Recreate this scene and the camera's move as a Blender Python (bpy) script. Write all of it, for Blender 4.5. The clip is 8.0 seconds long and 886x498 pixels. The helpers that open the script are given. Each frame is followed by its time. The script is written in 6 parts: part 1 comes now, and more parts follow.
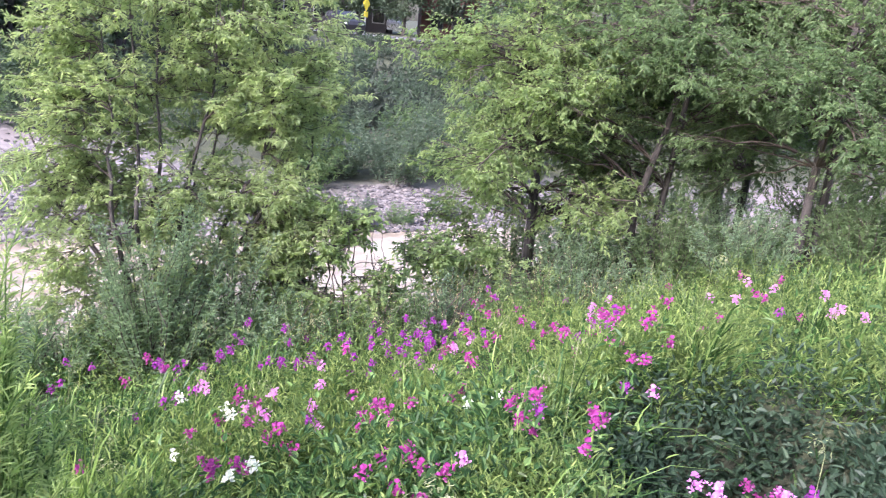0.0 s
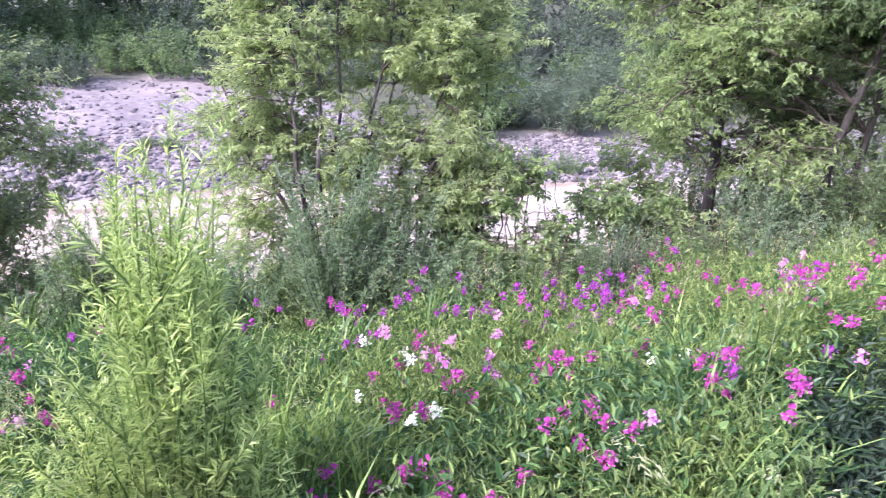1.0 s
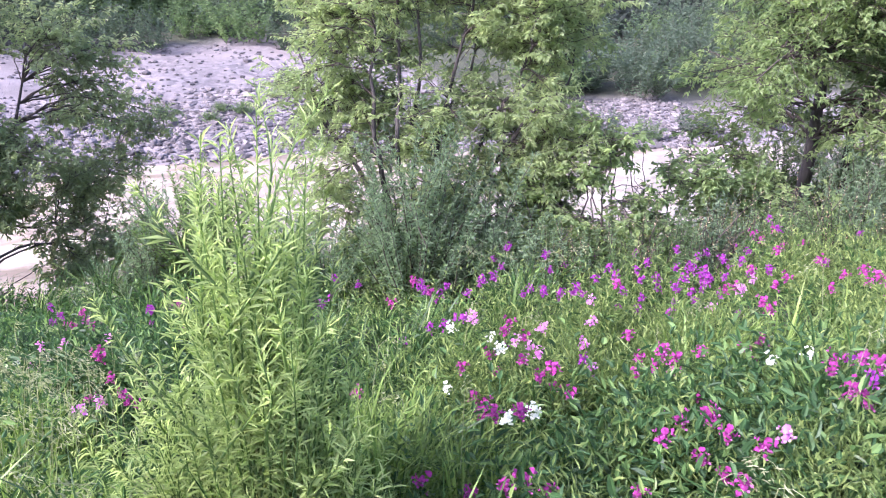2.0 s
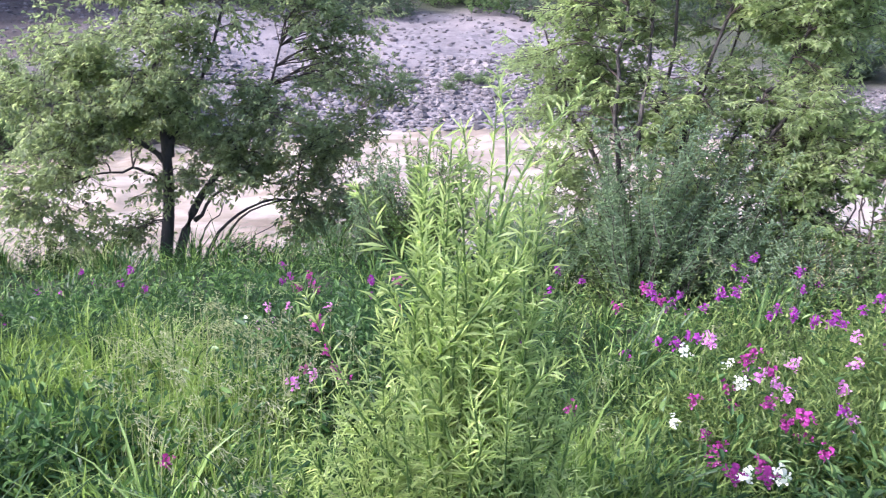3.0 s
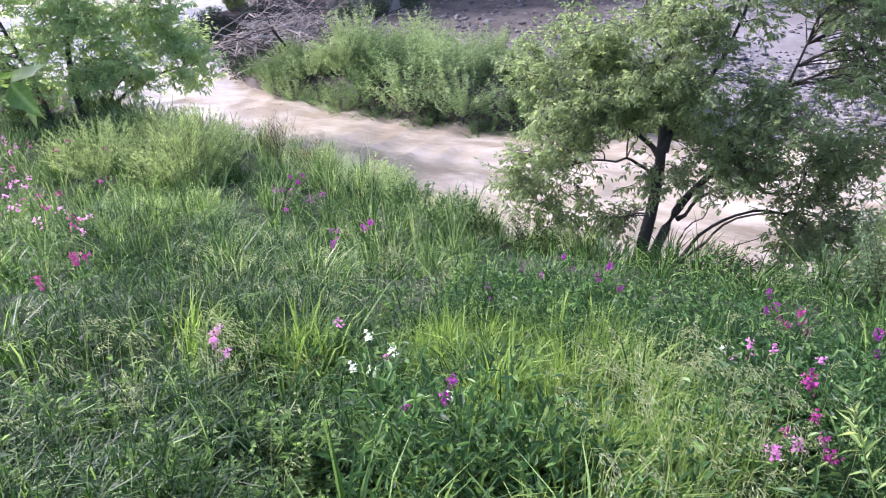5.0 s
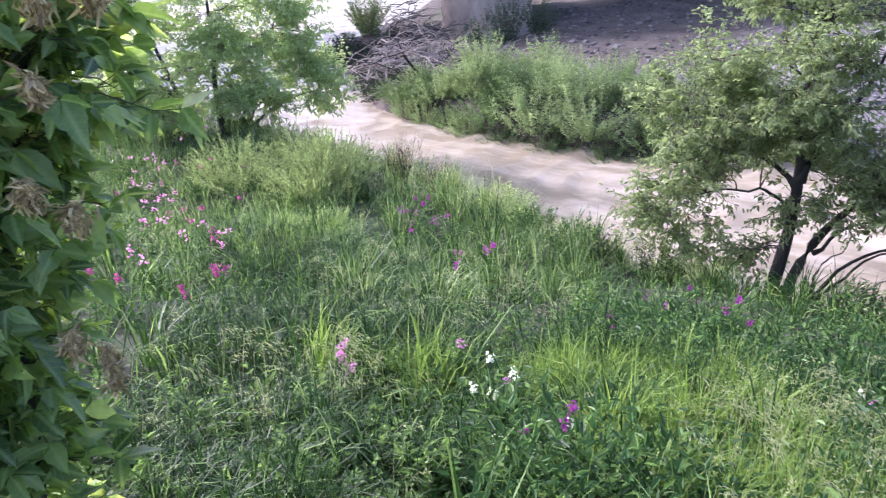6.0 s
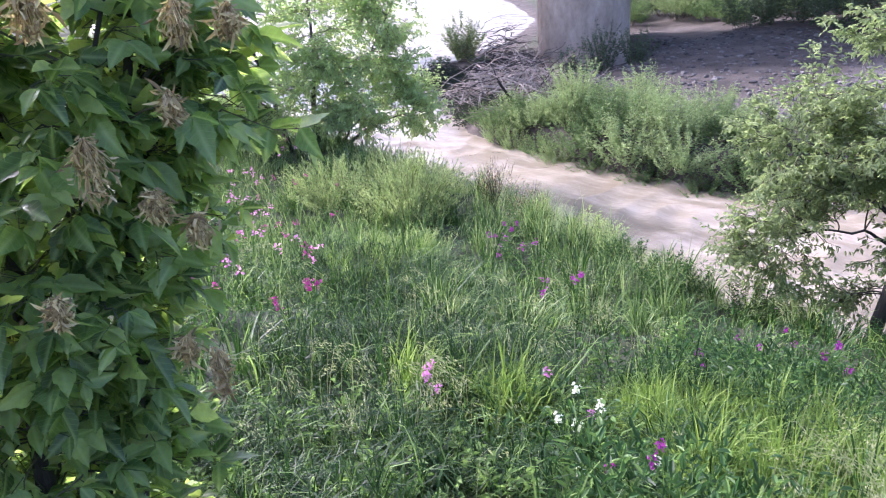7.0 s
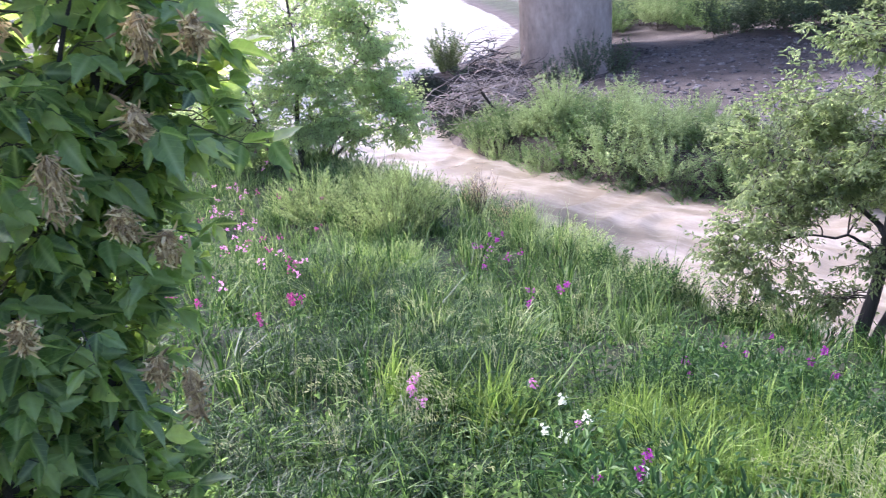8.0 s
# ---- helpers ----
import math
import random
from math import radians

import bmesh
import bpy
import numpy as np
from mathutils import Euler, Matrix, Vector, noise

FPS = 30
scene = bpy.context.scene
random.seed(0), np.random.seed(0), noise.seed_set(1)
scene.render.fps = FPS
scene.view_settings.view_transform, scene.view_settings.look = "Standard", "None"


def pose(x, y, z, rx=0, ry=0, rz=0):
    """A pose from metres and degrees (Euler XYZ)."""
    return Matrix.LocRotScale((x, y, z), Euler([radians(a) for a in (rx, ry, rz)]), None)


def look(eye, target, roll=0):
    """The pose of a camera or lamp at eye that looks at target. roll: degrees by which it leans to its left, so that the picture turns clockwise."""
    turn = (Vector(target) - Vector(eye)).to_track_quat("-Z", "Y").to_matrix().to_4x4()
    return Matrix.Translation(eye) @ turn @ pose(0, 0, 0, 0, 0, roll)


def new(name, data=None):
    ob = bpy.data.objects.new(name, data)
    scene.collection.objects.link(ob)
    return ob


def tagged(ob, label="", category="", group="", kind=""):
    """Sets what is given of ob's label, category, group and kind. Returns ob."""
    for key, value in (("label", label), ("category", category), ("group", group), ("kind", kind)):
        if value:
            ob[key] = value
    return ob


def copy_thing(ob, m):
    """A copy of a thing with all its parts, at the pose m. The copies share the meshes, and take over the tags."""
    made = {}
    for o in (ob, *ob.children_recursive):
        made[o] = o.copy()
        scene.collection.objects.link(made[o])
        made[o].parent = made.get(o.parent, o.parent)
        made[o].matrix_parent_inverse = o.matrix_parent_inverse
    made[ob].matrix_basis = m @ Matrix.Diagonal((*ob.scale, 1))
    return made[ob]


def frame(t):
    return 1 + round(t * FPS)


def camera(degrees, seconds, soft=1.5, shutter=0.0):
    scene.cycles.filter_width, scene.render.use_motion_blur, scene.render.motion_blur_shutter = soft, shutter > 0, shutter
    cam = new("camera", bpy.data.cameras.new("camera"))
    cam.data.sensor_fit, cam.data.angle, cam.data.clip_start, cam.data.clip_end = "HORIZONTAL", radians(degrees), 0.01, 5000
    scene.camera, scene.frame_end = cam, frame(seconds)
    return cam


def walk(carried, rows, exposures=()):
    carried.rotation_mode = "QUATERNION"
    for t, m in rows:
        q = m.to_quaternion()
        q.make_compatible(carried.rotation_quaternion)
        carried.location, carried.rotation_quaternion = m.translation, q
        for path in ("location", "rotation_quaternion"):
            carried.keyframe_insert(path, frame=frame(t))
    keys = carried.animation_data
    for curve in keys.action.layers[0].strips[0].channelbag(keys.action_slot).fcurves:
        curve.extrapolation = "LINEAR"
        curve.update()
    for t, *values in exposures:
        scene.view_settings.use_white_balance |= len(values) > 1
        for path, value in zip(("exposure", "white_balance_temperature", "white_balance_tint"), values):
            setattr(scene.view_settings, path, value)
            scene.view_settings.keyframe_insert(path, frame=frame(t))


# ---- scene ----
# ---------------------------------------------------------------- camera
cam = camera(56.6, 8.0, soft=1.1, shutter=0.18)


def aim(x, y, z, yaw, pitch, roll):
    return pose(x, y, z, 90 + pitch, 0, yaw) @ pose(0, 0, 0, 0, 0, roll)


PATH = [
    (0.0, aim(0.056, -0.806, 4.765, -38.44, -15.28, 5.60)),
    (0.5, aim(0.044, -0.746, 4.752, -33.48, -17.69, 5.37)),
    (1.0, aim(0.033, -0.711, 4.737, -26.80, -19.61, 2.93)),
    (1.2, aim(0.026, -0.678, 4.728, -24.46, -20.44, 2.16)),
    (2.3, aim(0.056, -0.322, 4.719, -19.23, -22.88, 1.49)),
    (2.5, aim(0.084, -0.255, 4.731, -14.39, -23.19, 0.63)),
    (3.0, aim(0.076, -0.123, 4.702, -5.45, -24.56, 1.30)),
    (3.5, aim(0.000, 0.001, 4.695, 0.00, -26.37, 2.88)),
    (4.0, aim(-0.079, 0.102, 4.698, 12.70, -27.27, 0.68)),
    (4.5, aim(-0.098, 0.197, 4.699, 23.98, -26.38, -1.32)),
    (4.7, aim(-0.109, 0.208, 4.702, 26.63, -25.73, -1.92)),
    (5.8, aim(-0.130, 0.198, 4.719, 35.48, -23.42, -3.91)),
    (6.0, aim(-0.123, 0.160, 4.727, 38.16, -22.95, -4.11)),
    (6.5, aim(-0.133, 0.137, 4.730, 42.08, -22.06, -3.48)),
    (7.0, aim(-0.144, 0.122, 4.738, 44.26, -20.89, -3.33)),
    (7.5, aim(-0.146, 0.099, 4.760, 46.56, -19.91, -4.55)),
    (8.0, aim(-0.148, 0.157, 4.730, 43.27, -20.15, -4.01)),
]
walk(cam, PATH, exposures=[(0.0, 2.0, 5800, 31), (0.5, 2.09, 5600, 36), (1.0, 2.13, 5600, 42), (2.5, 1.97, 5550, 37), (3.5, 1.79, 5550, 31), (4.5, 1.79, 5600, 30), (6.0, 1.72, 5550, 33), (8.0, 1.78, 5500, 34)])

# ---------------------------------------------------------------- world and sun
SUN_TO = Vector((-0.78, -0.14, 0.62)).normalized()  # towards the sun
world = bpy.data.worlds.new("sky")
scene.world = world
world.use_nodes = True
wn = world.node_tree.nodes
sky = wn.new("ShaderNodeTexSky")
sky.sky_type = "NISHITA"
sky.sun_disc = False
sky.sun_elevation = math.asin(SUN_TO.z)
sky.sun_rotation = math.atan2(SUN_TO.x, SUN_TO.y)
sky.air_density, sky.dust_density = 1.2, 4.0
wn["Background"].inputs["Strength"].default_value = 0.15
world.node_tree.links.new(sky.outputs[0], wn["Background"].inputs["Color"])
sun_data = bpy.data.lights.new("sun", "SUN")
sun_data.energy, sun_data.angle, sun_data.color = 2.7, radians(8), (1.0, 0.95, 0.86)
sun = new("sun", sun_data)
sun.matrix_world = look(SUN_TO * 60, (0, 0, 0))


# ---------------------------------------------------------------- materials
def mat_base(name):
    m = bpy.data.materials.new(name)
    m.use_nodes = True
    nt = m.node_tree
    return m, nt, nt.nodes["Principled BSDF"], nt.nodes["Material Output"]


def ramp(nt, fac, stops):
    r = nt.nodes.new("ShaderNodeValToRGB")
    while len(r.color_ramp.elements) < len(stops):
        r.color_ramp.elements.new(0.5)
    for e, (at, c) in zip(r.color_ramp.elements, stops):
        e.position, e.color = at, (*c, 1)
    nt.links.new(fac, r.inputs[0])
    return r.outputs[0]


def noise_out(nt, scale, detail=4, rough=0.55, coords="Object", stretch=None):
    tc = nt.nodes.new("ShaderNodeTexCoord")
    n = nt.nodes.new("ShaderNodeTexNoise")
    n.inputs["Scale"].default_value, n.inputs["Detail"].default_value, n.inputs["Roughness"].default_value = scale, detail, rough
    src = tc.outputs[coords]
    if stretch:
        mp = nt.nodes.new("ShaderNodeMapping")
        mp.inputs["Scale"].default_value = stretch
        nt.links.new(src, mp.inputs["Vector"])
        src = mp.outputs[0]
    nt.links.new(src, n.inputs["Vector"])
    return n.outputs["Fac"]


def mixed(nt, a, b, fac, mode="MIX"):
    m = nt.nodes.new("ShaderNodeMix")
    m.data_type, m.blend_type = "RGBA", mode
    for v, sock in ((fac, m.inputs[0]), (a, m.inputs[6]), (b, m.inputs[7])):
        if isinstance(v, (int, float)):
            sock.default_value = v
        elif isinstance(v, tuple):
            sock.default_value = (*v, 1)
        else:
            nt.links.new(v, sock)
    return m.outputs[2]


def bumped(nt, bsdf, height, strength, distance=0.02):
    b = nt.nodes.new("ShaderNodeBump")
    b.inputs["Strength"].default_value, b.inputs["Distance"].default_value = strength, distance
    nt.links.new(height, b.inputs["Height"])
    nt.links.new(b.outputs[0], bsdf.inputs["Normal"])


def leaf_mat(name, dark, mid, light, clear=0.4, rough=0.5, patch=0.9, bloom=0.2, gloss=0.15, even=0.4, share=0.55):
    """Leaves and blades: every one its own green, patches over the plant, light through the blade."""
    m, nt, bsdf, out = mat_base(name)
    if mid[1] > mid[0]:
        dark, mid, light = [tuple((1 - bloom) * v + bloom * (c[0] + c[1]) / 2 for v in c) for c in (dark, mid, light)]
    geo = nt.nodes.new("ShaderNodeNewGeometry")
    own = ramp(nt, geo.outputs["Random Per Island"], [(0.0, dark), (share, mid), (1.0, light)])
    tone = ramp(nt, noise_out(nt, patch, 3), [(0.32, tuple((1.1 - even) * c + (even - 0.1) * d for c, d in zip(mid, dark))), (0.68, tuple((1.1 - even) * c + (even - 0.1) * d for c, d in zip(mid, light)))])
    col = mixed(nt, own, tone, even)
    nt.links.new(col, bsdf.inputs["Base Color"])
    bsdf.inputs["Roughness"].default_value = rough
    bsdf.inputs["Specular IOR Level"].default_value = gloss
    tr = nt.nodes.new("ShaderNodeBsdfTranslucent")
    warm = mixed(nt, col, (0.95, 1.0, 0.4), 0.5, "MULTIPLY")
    brighter = mixed(nt, warm, (1.7, 1.7, 1.7), 1.0, "MULTIPLY")
    nt.links.new(brighter, tr.inputs["Color"])
    mx = nt.nodes.new("ShaderNodeMixShader")
    mx.inputs[0].default_value = clear
    nt.links.new(bsdf.outputs[0], mx.inputs[1])
    nt.links.new(tr.outputs[0], mx.inputs[2])
    nt.links.new(mx.outputs[0], out.inputs["Surface"])
    return m


def rough_mat(name, a, b, c, scale, fine, bump=0.4, dist=0.02, rough=0.9, stretch=None, coords="Object"):
    m, nt, bsdf, out = mat_base(name)
    big = noise_out(nt, scale, 5, 0.6, coords, stretch)
    small = noise_out(nt, fine, 6, 0.65, coords, stretch)
    col = ramp(nt, big, [(0.3, a), (0.5, b), (0.72, c)])
    col = mixed(nt, col, ramp(nt, small, [(0.3, (0.45, 0.45, 0.45)), (0.7, (1.0, 1.0, 1.0))]), 0.7, "MULTIPLY")
    nt.links.new(col, bsdf.inputs["Base Color"])
    bsdf.inputs["Roughness"].default_value = rough
    bumped(nt, bsdf, small, bump, dist)
    return m


M_WILLOW = leaf_mat("willow_leaf", (0.055, 0.1, 0.045), (0.1, 0.175, 0.07), (0.19, 0.285, 0.095), 0.52, 0.5, 2.4, 0.16, even=0.6)
M_CROWN = leaf_mat("light_willow_leaf", (0.095, 0.155, 0.06), (0.165, 0.26, 0.085), (0.31, 0.41, 0.125), 0.54, 0.5, 2.4, 0.16, even=0.6)
M_BLUE = leaf_mat("sage_willow_leaf", (0.085, 0.15, 0.085), (0.13, 0.22, 0.115), (0.22, 0.33, 0.165), 0.5)
M_SILVER = leaf_mat("silvery_leaf", (0.207, 0.287, 0.144), (0.333, 0.431, 0.207), (0.552, 0.644, 0.322), 0.6, 0.5, 2.4, 0.15, even=0.55)
M_FRESH = leaf_mat("fresh_leaf", (0.06, 0.12, 0.036), (0.11, 0.2, 0.055), (0.21, 0.32, 0.08), 0.48, 0.5, 2.4, 0.12, even=0.6)
M_PALELEAF = leaf_mat("pale_willow_leaf", (0.12, 0.185, 0.08), (0.2, 0.288, 0.108), (0.36, 0.45, 0.16), 0.57, 0.5, 2.4, 0.2, even=0.6)
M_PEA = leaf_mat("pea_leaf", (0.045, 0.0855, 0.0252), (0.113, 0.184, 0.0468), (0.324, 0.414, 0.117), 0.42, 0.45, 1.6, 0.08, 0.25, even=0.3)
M_RABBIT = leaf_mat("rabbitbrush_leaf", (0.1, 0.16, 0.065), (0.18, 0.265, 0.11), (0.36, 0.46, 0.22), 0.47, 0.55, 2.4, even=0.6)
M_FEATHER = leaf_mat("feathery_leaf", (0.13, 0.19, 0.075), (0.24, 0.325, 0.13), (0.44, 0.53, 0.25), 0.47, 0.55, 2.4, 0.12, even=0.5)
# near-black green: the shade of the hollow is put into the leaf colour
M_SHADE = leaf_mat("shade_dark_leaf", (0.014, 0.032, 0.018), (0.026, 0.058, 0.03), (0.055, 0.1, 0.05), 0.25, 0.45)
M_SCRUB = leaf_mat("scrub_leaf", (0.022, 0.032, 0.026), (0.04, 0.056, 0.042), (0.07, 0.095, 0.065), 0.25, 0.6)
M_TWIN = leaf_mat("bank_tree_leaf", (0.105, 0.152, 0.076), (0.18, 0.25, 0.108), (0.32, 0.4, 0.155), 0.57, 0.45, 2.4, 0.2, 0.2, even=0.55)
M_DARKLEAF = leaf_mat("far_leaf", (0.05, 0.085, 0.055), (0.075, 0.12, 0.075), (0.11, 0.165, 0.09), 0.4)
M_GRASS = leaf_mat("grass_blade", (0.009, 0.027, 0.007), (0.036, 0.092, 0.021), (0.27, 0.4, 0.105), 0.34, 0.45, 0.5, 0.05, 0.2, even=0.22, share=0.71)
M_PALEGRASS = leaf_mat("pale_grass_blade", (0.038, 0.08, 0.024), (0.11, 0.19, 0.058), (0.36, 0.45, 0.19), 0.36, 0.45, 0.6, 0.08, 0.2, even=0.25, share=0.62)
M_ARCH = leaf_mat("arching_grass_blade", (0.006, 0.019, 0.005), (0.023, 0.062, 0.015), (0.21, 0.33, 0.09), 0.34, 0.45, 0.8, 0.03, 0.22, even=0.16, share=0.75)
M_BRIGHT = leaf_mat("bright_grass_blade", (0.05, 0.1, 0.019), (0.14, 0.23, 0.045), (0.32, 0.42, 0.115), 0.4, 0.42, 0.7, 0.04)
M_STRAW = leaf_mat("grass_head", (0.19, 0.23, 0.1), (0.29, 0.33, 0.155), (0.43, 0.45, 0.26), 0.4, 0.7)
M_LUSH = leaf_mat("lush_herb_leaf", (0.014, 0.04, 0.014), (0.044, 0.108, 0.033), (0.17, 0.29, 0.075), 0.34, 0.42, 0.6, 0.08, 0.2, even=0.25, share=0.66)
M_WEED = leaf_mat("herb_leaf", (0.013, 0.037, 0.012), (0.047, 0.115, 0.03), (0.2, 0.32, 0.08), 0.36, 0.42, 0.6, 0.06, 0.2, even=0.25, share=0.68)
M_YOUNG = leaf_mat("young_willow_leaf", (0.175, 0.255, 0.076), (0.305, 0.4, 0.145), (0.5, 0.585, 0.255), 0.56, 0.45, 1.5, 0.1, 0.2)
M_SEED = leaf_mat("dry_seed", (0.17, 0.12, 0.066), (0.5, 0.4, 0.25), (0.82, 0.74, 0.55), 0.5, 0.75, 30.0, even=0.1)
M_PINK = leaf_mat("pink_petal", (0.23, 0.0255, 0.162), (0.357, 0.0638, 0.264), (0.527, 0.212, 0.433), 0.35, 0.7, 40.0, even=0.2)
M_PURPLE = leaf_mat("purple_petal", (0.192, 0.0224, 0.216), (0.296, 0.056, 0.32), (0.432, 0.192, 0.448), 0.35, 0.7, 40.0, even=0.2)
M_PALE = leaf_mat("pale_pink_petal", (0.5, 0.12, 0.48), (0.62, 0.27, 0.6), (0.75, 0.5, 0.72), 0.35, 0.7, 9.0)
M_WHITE = leaf_mat("white_petal", (0.65, 0.68, 0.6), (0.78, 0.8, 0.74), (0.85, 0.86, 0.82), 0.3, 0.6, 5.0)
M_BARK = rough_mat("bark", (0.028, 0.026, 0.023), (0.052, 0.048, 0.043), (0.09, 0.083, 0.073), 6, 45, 0.8, 0.02, 0.95, (1, 1, 0.2))
M_TWIG = rough_mat("twig_bark", (0.045, 0.037, 0.029), (0.07, 0.057, 0.044), (0.11, 0.092, 0.072), 8, 40, 0.3)
M_SHOOT = rough_mat("green_shoot", (0.05, 0.06, 0.03), (0.085, 0.09, 0.045), (0.14, 0.12, 0.07), 8, 40, 0.2)
M_DRIFT = rough_mat("driftwood_grey", (0.2, 0.17, 0.15), (0.32, 0.28, 0.25), (0.46, 0.42, 0.38), 2, 30, 0.5, 0.02, 0.9)
M_CONC = rough_mat("concrete", (0.26, 0.2, 0.155), (0.42, 0.345, 0.28), (0.55, 0.47, 0.395), 0.55, 5, 0.25, 0.01, 0.85, (1, 1, 0.55))
M_ASPHALT = rough_mat("asphalt", (0.12, 0.12, 0.12), (0.16, 0.16, 0.16), (0.2, 0.2, 0.2), 0.5, 20, 0.2)


def ground_mat():
    """Grassy loam near, grey-violet river gravel and brown silt on the far bar; the silt colour also paints deck and
    bank shade.
    """
    m, nt, bsdf, out = mat_base("ground_soil")
    at = nt.nodes.new("ShaderNodeAttribute")
    at.attribute_name = "cover"
    sep = nt.nodes.new("ShaderNodeSeparateColor")
    nt.links.new(at.outputs["Color"], sep.inputs[0])
    soil = ramp(nt, noise_out(nt, 3.0, 6), [(0.3, (0.022, 0.026, 0.014)), (0.5, (0.036, 0.044, 0.02)), (0.7, (0.055, 0.066, 0.028))])
    vor = nt.nodes.new("ShaderNodeTexVoronoi")
    vor.inputs["Scale"].default_value = 7.0
    tc = nt.nodes.new("ShaderNodeTexCoord")
    nt.links.new(tc.outputs["Object"], vor.inputs["Vector"])
    cell = ramp(nt, vor.outputs["Color"], [(0.1, (0.08, 0.075, 0.073)), (0.5, (0.135, 0.126, 0.121)), (0.9, (0.2, 0.187, 0.18))])
    sand = ramp(nt, noise_out(nt, 0.6, 6, 0.65), [(0.35, (0.13, 0.117, 0.108)), (0.5, (0.17, 0.153, 0.142)), (0.65, (0.22, 0.199, 0.185))])
    patch = ramp(nt, noise_out(nt, 0.45, 4), [(0.42, (0, 0, 0)), (0.58, (1, 1, 1))])
    grav = mixed(nt, cell, sand, patch)
    col = mixed(nt, soil, grav, sep.outputs[0])
    # dark silt; also painted where the deck and the far bank cast shade
    mud_shade = ramp(nt, noise_out(nt, 1.2, 6), [(0.3, (0.034, 0.028, 0.022)), (0.5, (0.06, 0.049, 0.04)), (0.7, (0.095, 0.08, 0.066))])
    col = mixed(nt, col, mud_shade, sep.outputs[1])
    nt.links.new(col, bsdf.inputs["Base Color"])
    bsdf.inputs["Roughness"].default_value = 0.95
    bumped(nt, bsdf, noise_out(nt, 14, 6, 0.7), 0.6, 0.05)
    return m


def water_mat():
    """Silty brown water with a wet gloss; paler silt and froth drawn out along the current."""
    m, nt, bsdf, out = mat_base("muddy_water")
    flow = noise_out(nt, 0.6, 6, 0.6, "Object", (0.45, 1.3, 1))
    col = ramp(nt, flow, [(0.3, (0.155, 0.13, 0.092)), (0.5, (0.226, 0.193, 0.14)), (0.7, (0.295, 0.256, 0.195))])
    froth = ramp(nt, noise_out(nt, 1.3, 7, 0.66, "Object", (0.6, 1.2, 1)), [(0.45, (0, 0, 0)), (0.66, (1, 1, 1))])
    col = mixed(nt, col, (0.43, 0.39, 0.318), mixed(nt, froth, (0.62, 0.62, 0.62), 1.0, "MULTIPLY"))
    nt.links.new(col, bsdf.inputs["Base Color"])
    bsdf.inputs["Roughness"].default_value = 0.26
    bsdf.inputs["Specular IOR Level"].default_value = 0.28
    bsdf.inputs["IOR"].default_value = 1.33
    bumped(nt, bsdf, noise_out(nt, 1.7, 4, 0.5, "Object", (0.8, 1.5, 1)), 0.5, 0.1)
    return m


def broad_leaf_mat():
    """Glossy dark leaf with a pale rib, side veins and blotches; each leaf its own green."""
    m, nt, bsdf, out = mat_base("broad_leaf")
    geo = nt.nodes.new("ShaderNodeNewGeometry")
    own = ramp(nt, geo.outputs["Random Per Island"], [(0.0, (0.06, 0.112, 0.04)), (0.5, (0.19, 0.295, 0.1)), (0.85, (0.36, 0.46, 0.165)), (1.0, (0.58, 0.66, 0.3))])
    at = nt.nodes.new("ShaderNodeAttribute")
    at.attribute_name = "blade"
    sep = nt.nodes.new("ShaderNodeSeparateColor")
    nt.links.new(at.outputs["Color"], sep.inputs[0])
    rib = ramp(nt, sep.outputs[0], [(0.0, (1, 1, 1)), (0.07, (0, 0, 0))])
    ribbed = nt.nodes.new("ShaderNodeMath")
    ribbed.operation = "MULTIPLY_ADD"
    nt.links.new(sep.outputs[0], ribbed.inputs[0])
    ribbed.inputs[1].default_value = -0.8
    nt.links.new(sep.outputs[1], ribbed.inputs[2])
    wave = nt.nodes.new("ShaderNodeMath")
    wave.operation = "MULTIPLY"
    nt.links.new(ribbed.outputs[0], wave.inputs[0])
    wave.inputs[1].default_value = 46.0
    ridge = nt.nodes.new("ShaderNodeMath")
    ridge.operation = "SINE"
    nt.links.new(wave.outputs[0], ridge.inputs[0])
    vein = ramp(nt, ridge.outputs[0], [(0.86, (0, 0, 0)), (0.98, (1, 1, 1))])
    blotch = ramp(nt, noise_out(nt, 45, 4, 0.6), [(0.3, (0.7, 0.7, 0.7)), (0.7, (1.12, 1.12, 1.05))])
    col = mixed(nt, own, blotch, 0.8, "MULTIPLY")
    col = mixed(nt, col, (0.3, 0.42, 0.17), mixed(nt, vein, (0.3, 0.3, 0.3), 1.0, "MULTIPLY"))
    col = mixed(nt, col, (0.42, 0.52, 0.25), mixed(nt, rib, (0.6, 0.6, 0.6), 1.0, "MULTIPLY"))
    nt.links.new(col, bsdf.inputs["Base Color"])
    bsdf.inputs["Roughness"].default_value = 0.36
    bsdf.inputs["Specular IOR Level"].default_value = 0.7
    bumped(nt, bsdf, mixed(nt, vein, rib, 0.5, "ADD"), 0.5, 0.001)
    tr = nt.nodes.new("ShaderNodeBsdfTranslucent")
    nt.links.new(mixed(nt, col, (1.6, 1.65, 0.8), 1.0, "MULTIPLY"), tr.inputs["Color"])
    mx = nt.nodes.new("ShaderNodeMixShader")
    mx.inputs[0].default_value = 0.56
    nt.links.new(bsdf.outputs[0], mx.inputs[1])
    nt.links.new(tr.outputs[0], mx.inputs[2])
    nt.links.new(mx.outputs[0], out.inputs["Surface"])
    return m


M_GROUND, M_WATER, M_BROAD = ground_mat(), water_mat(), broad_leaf_mat()


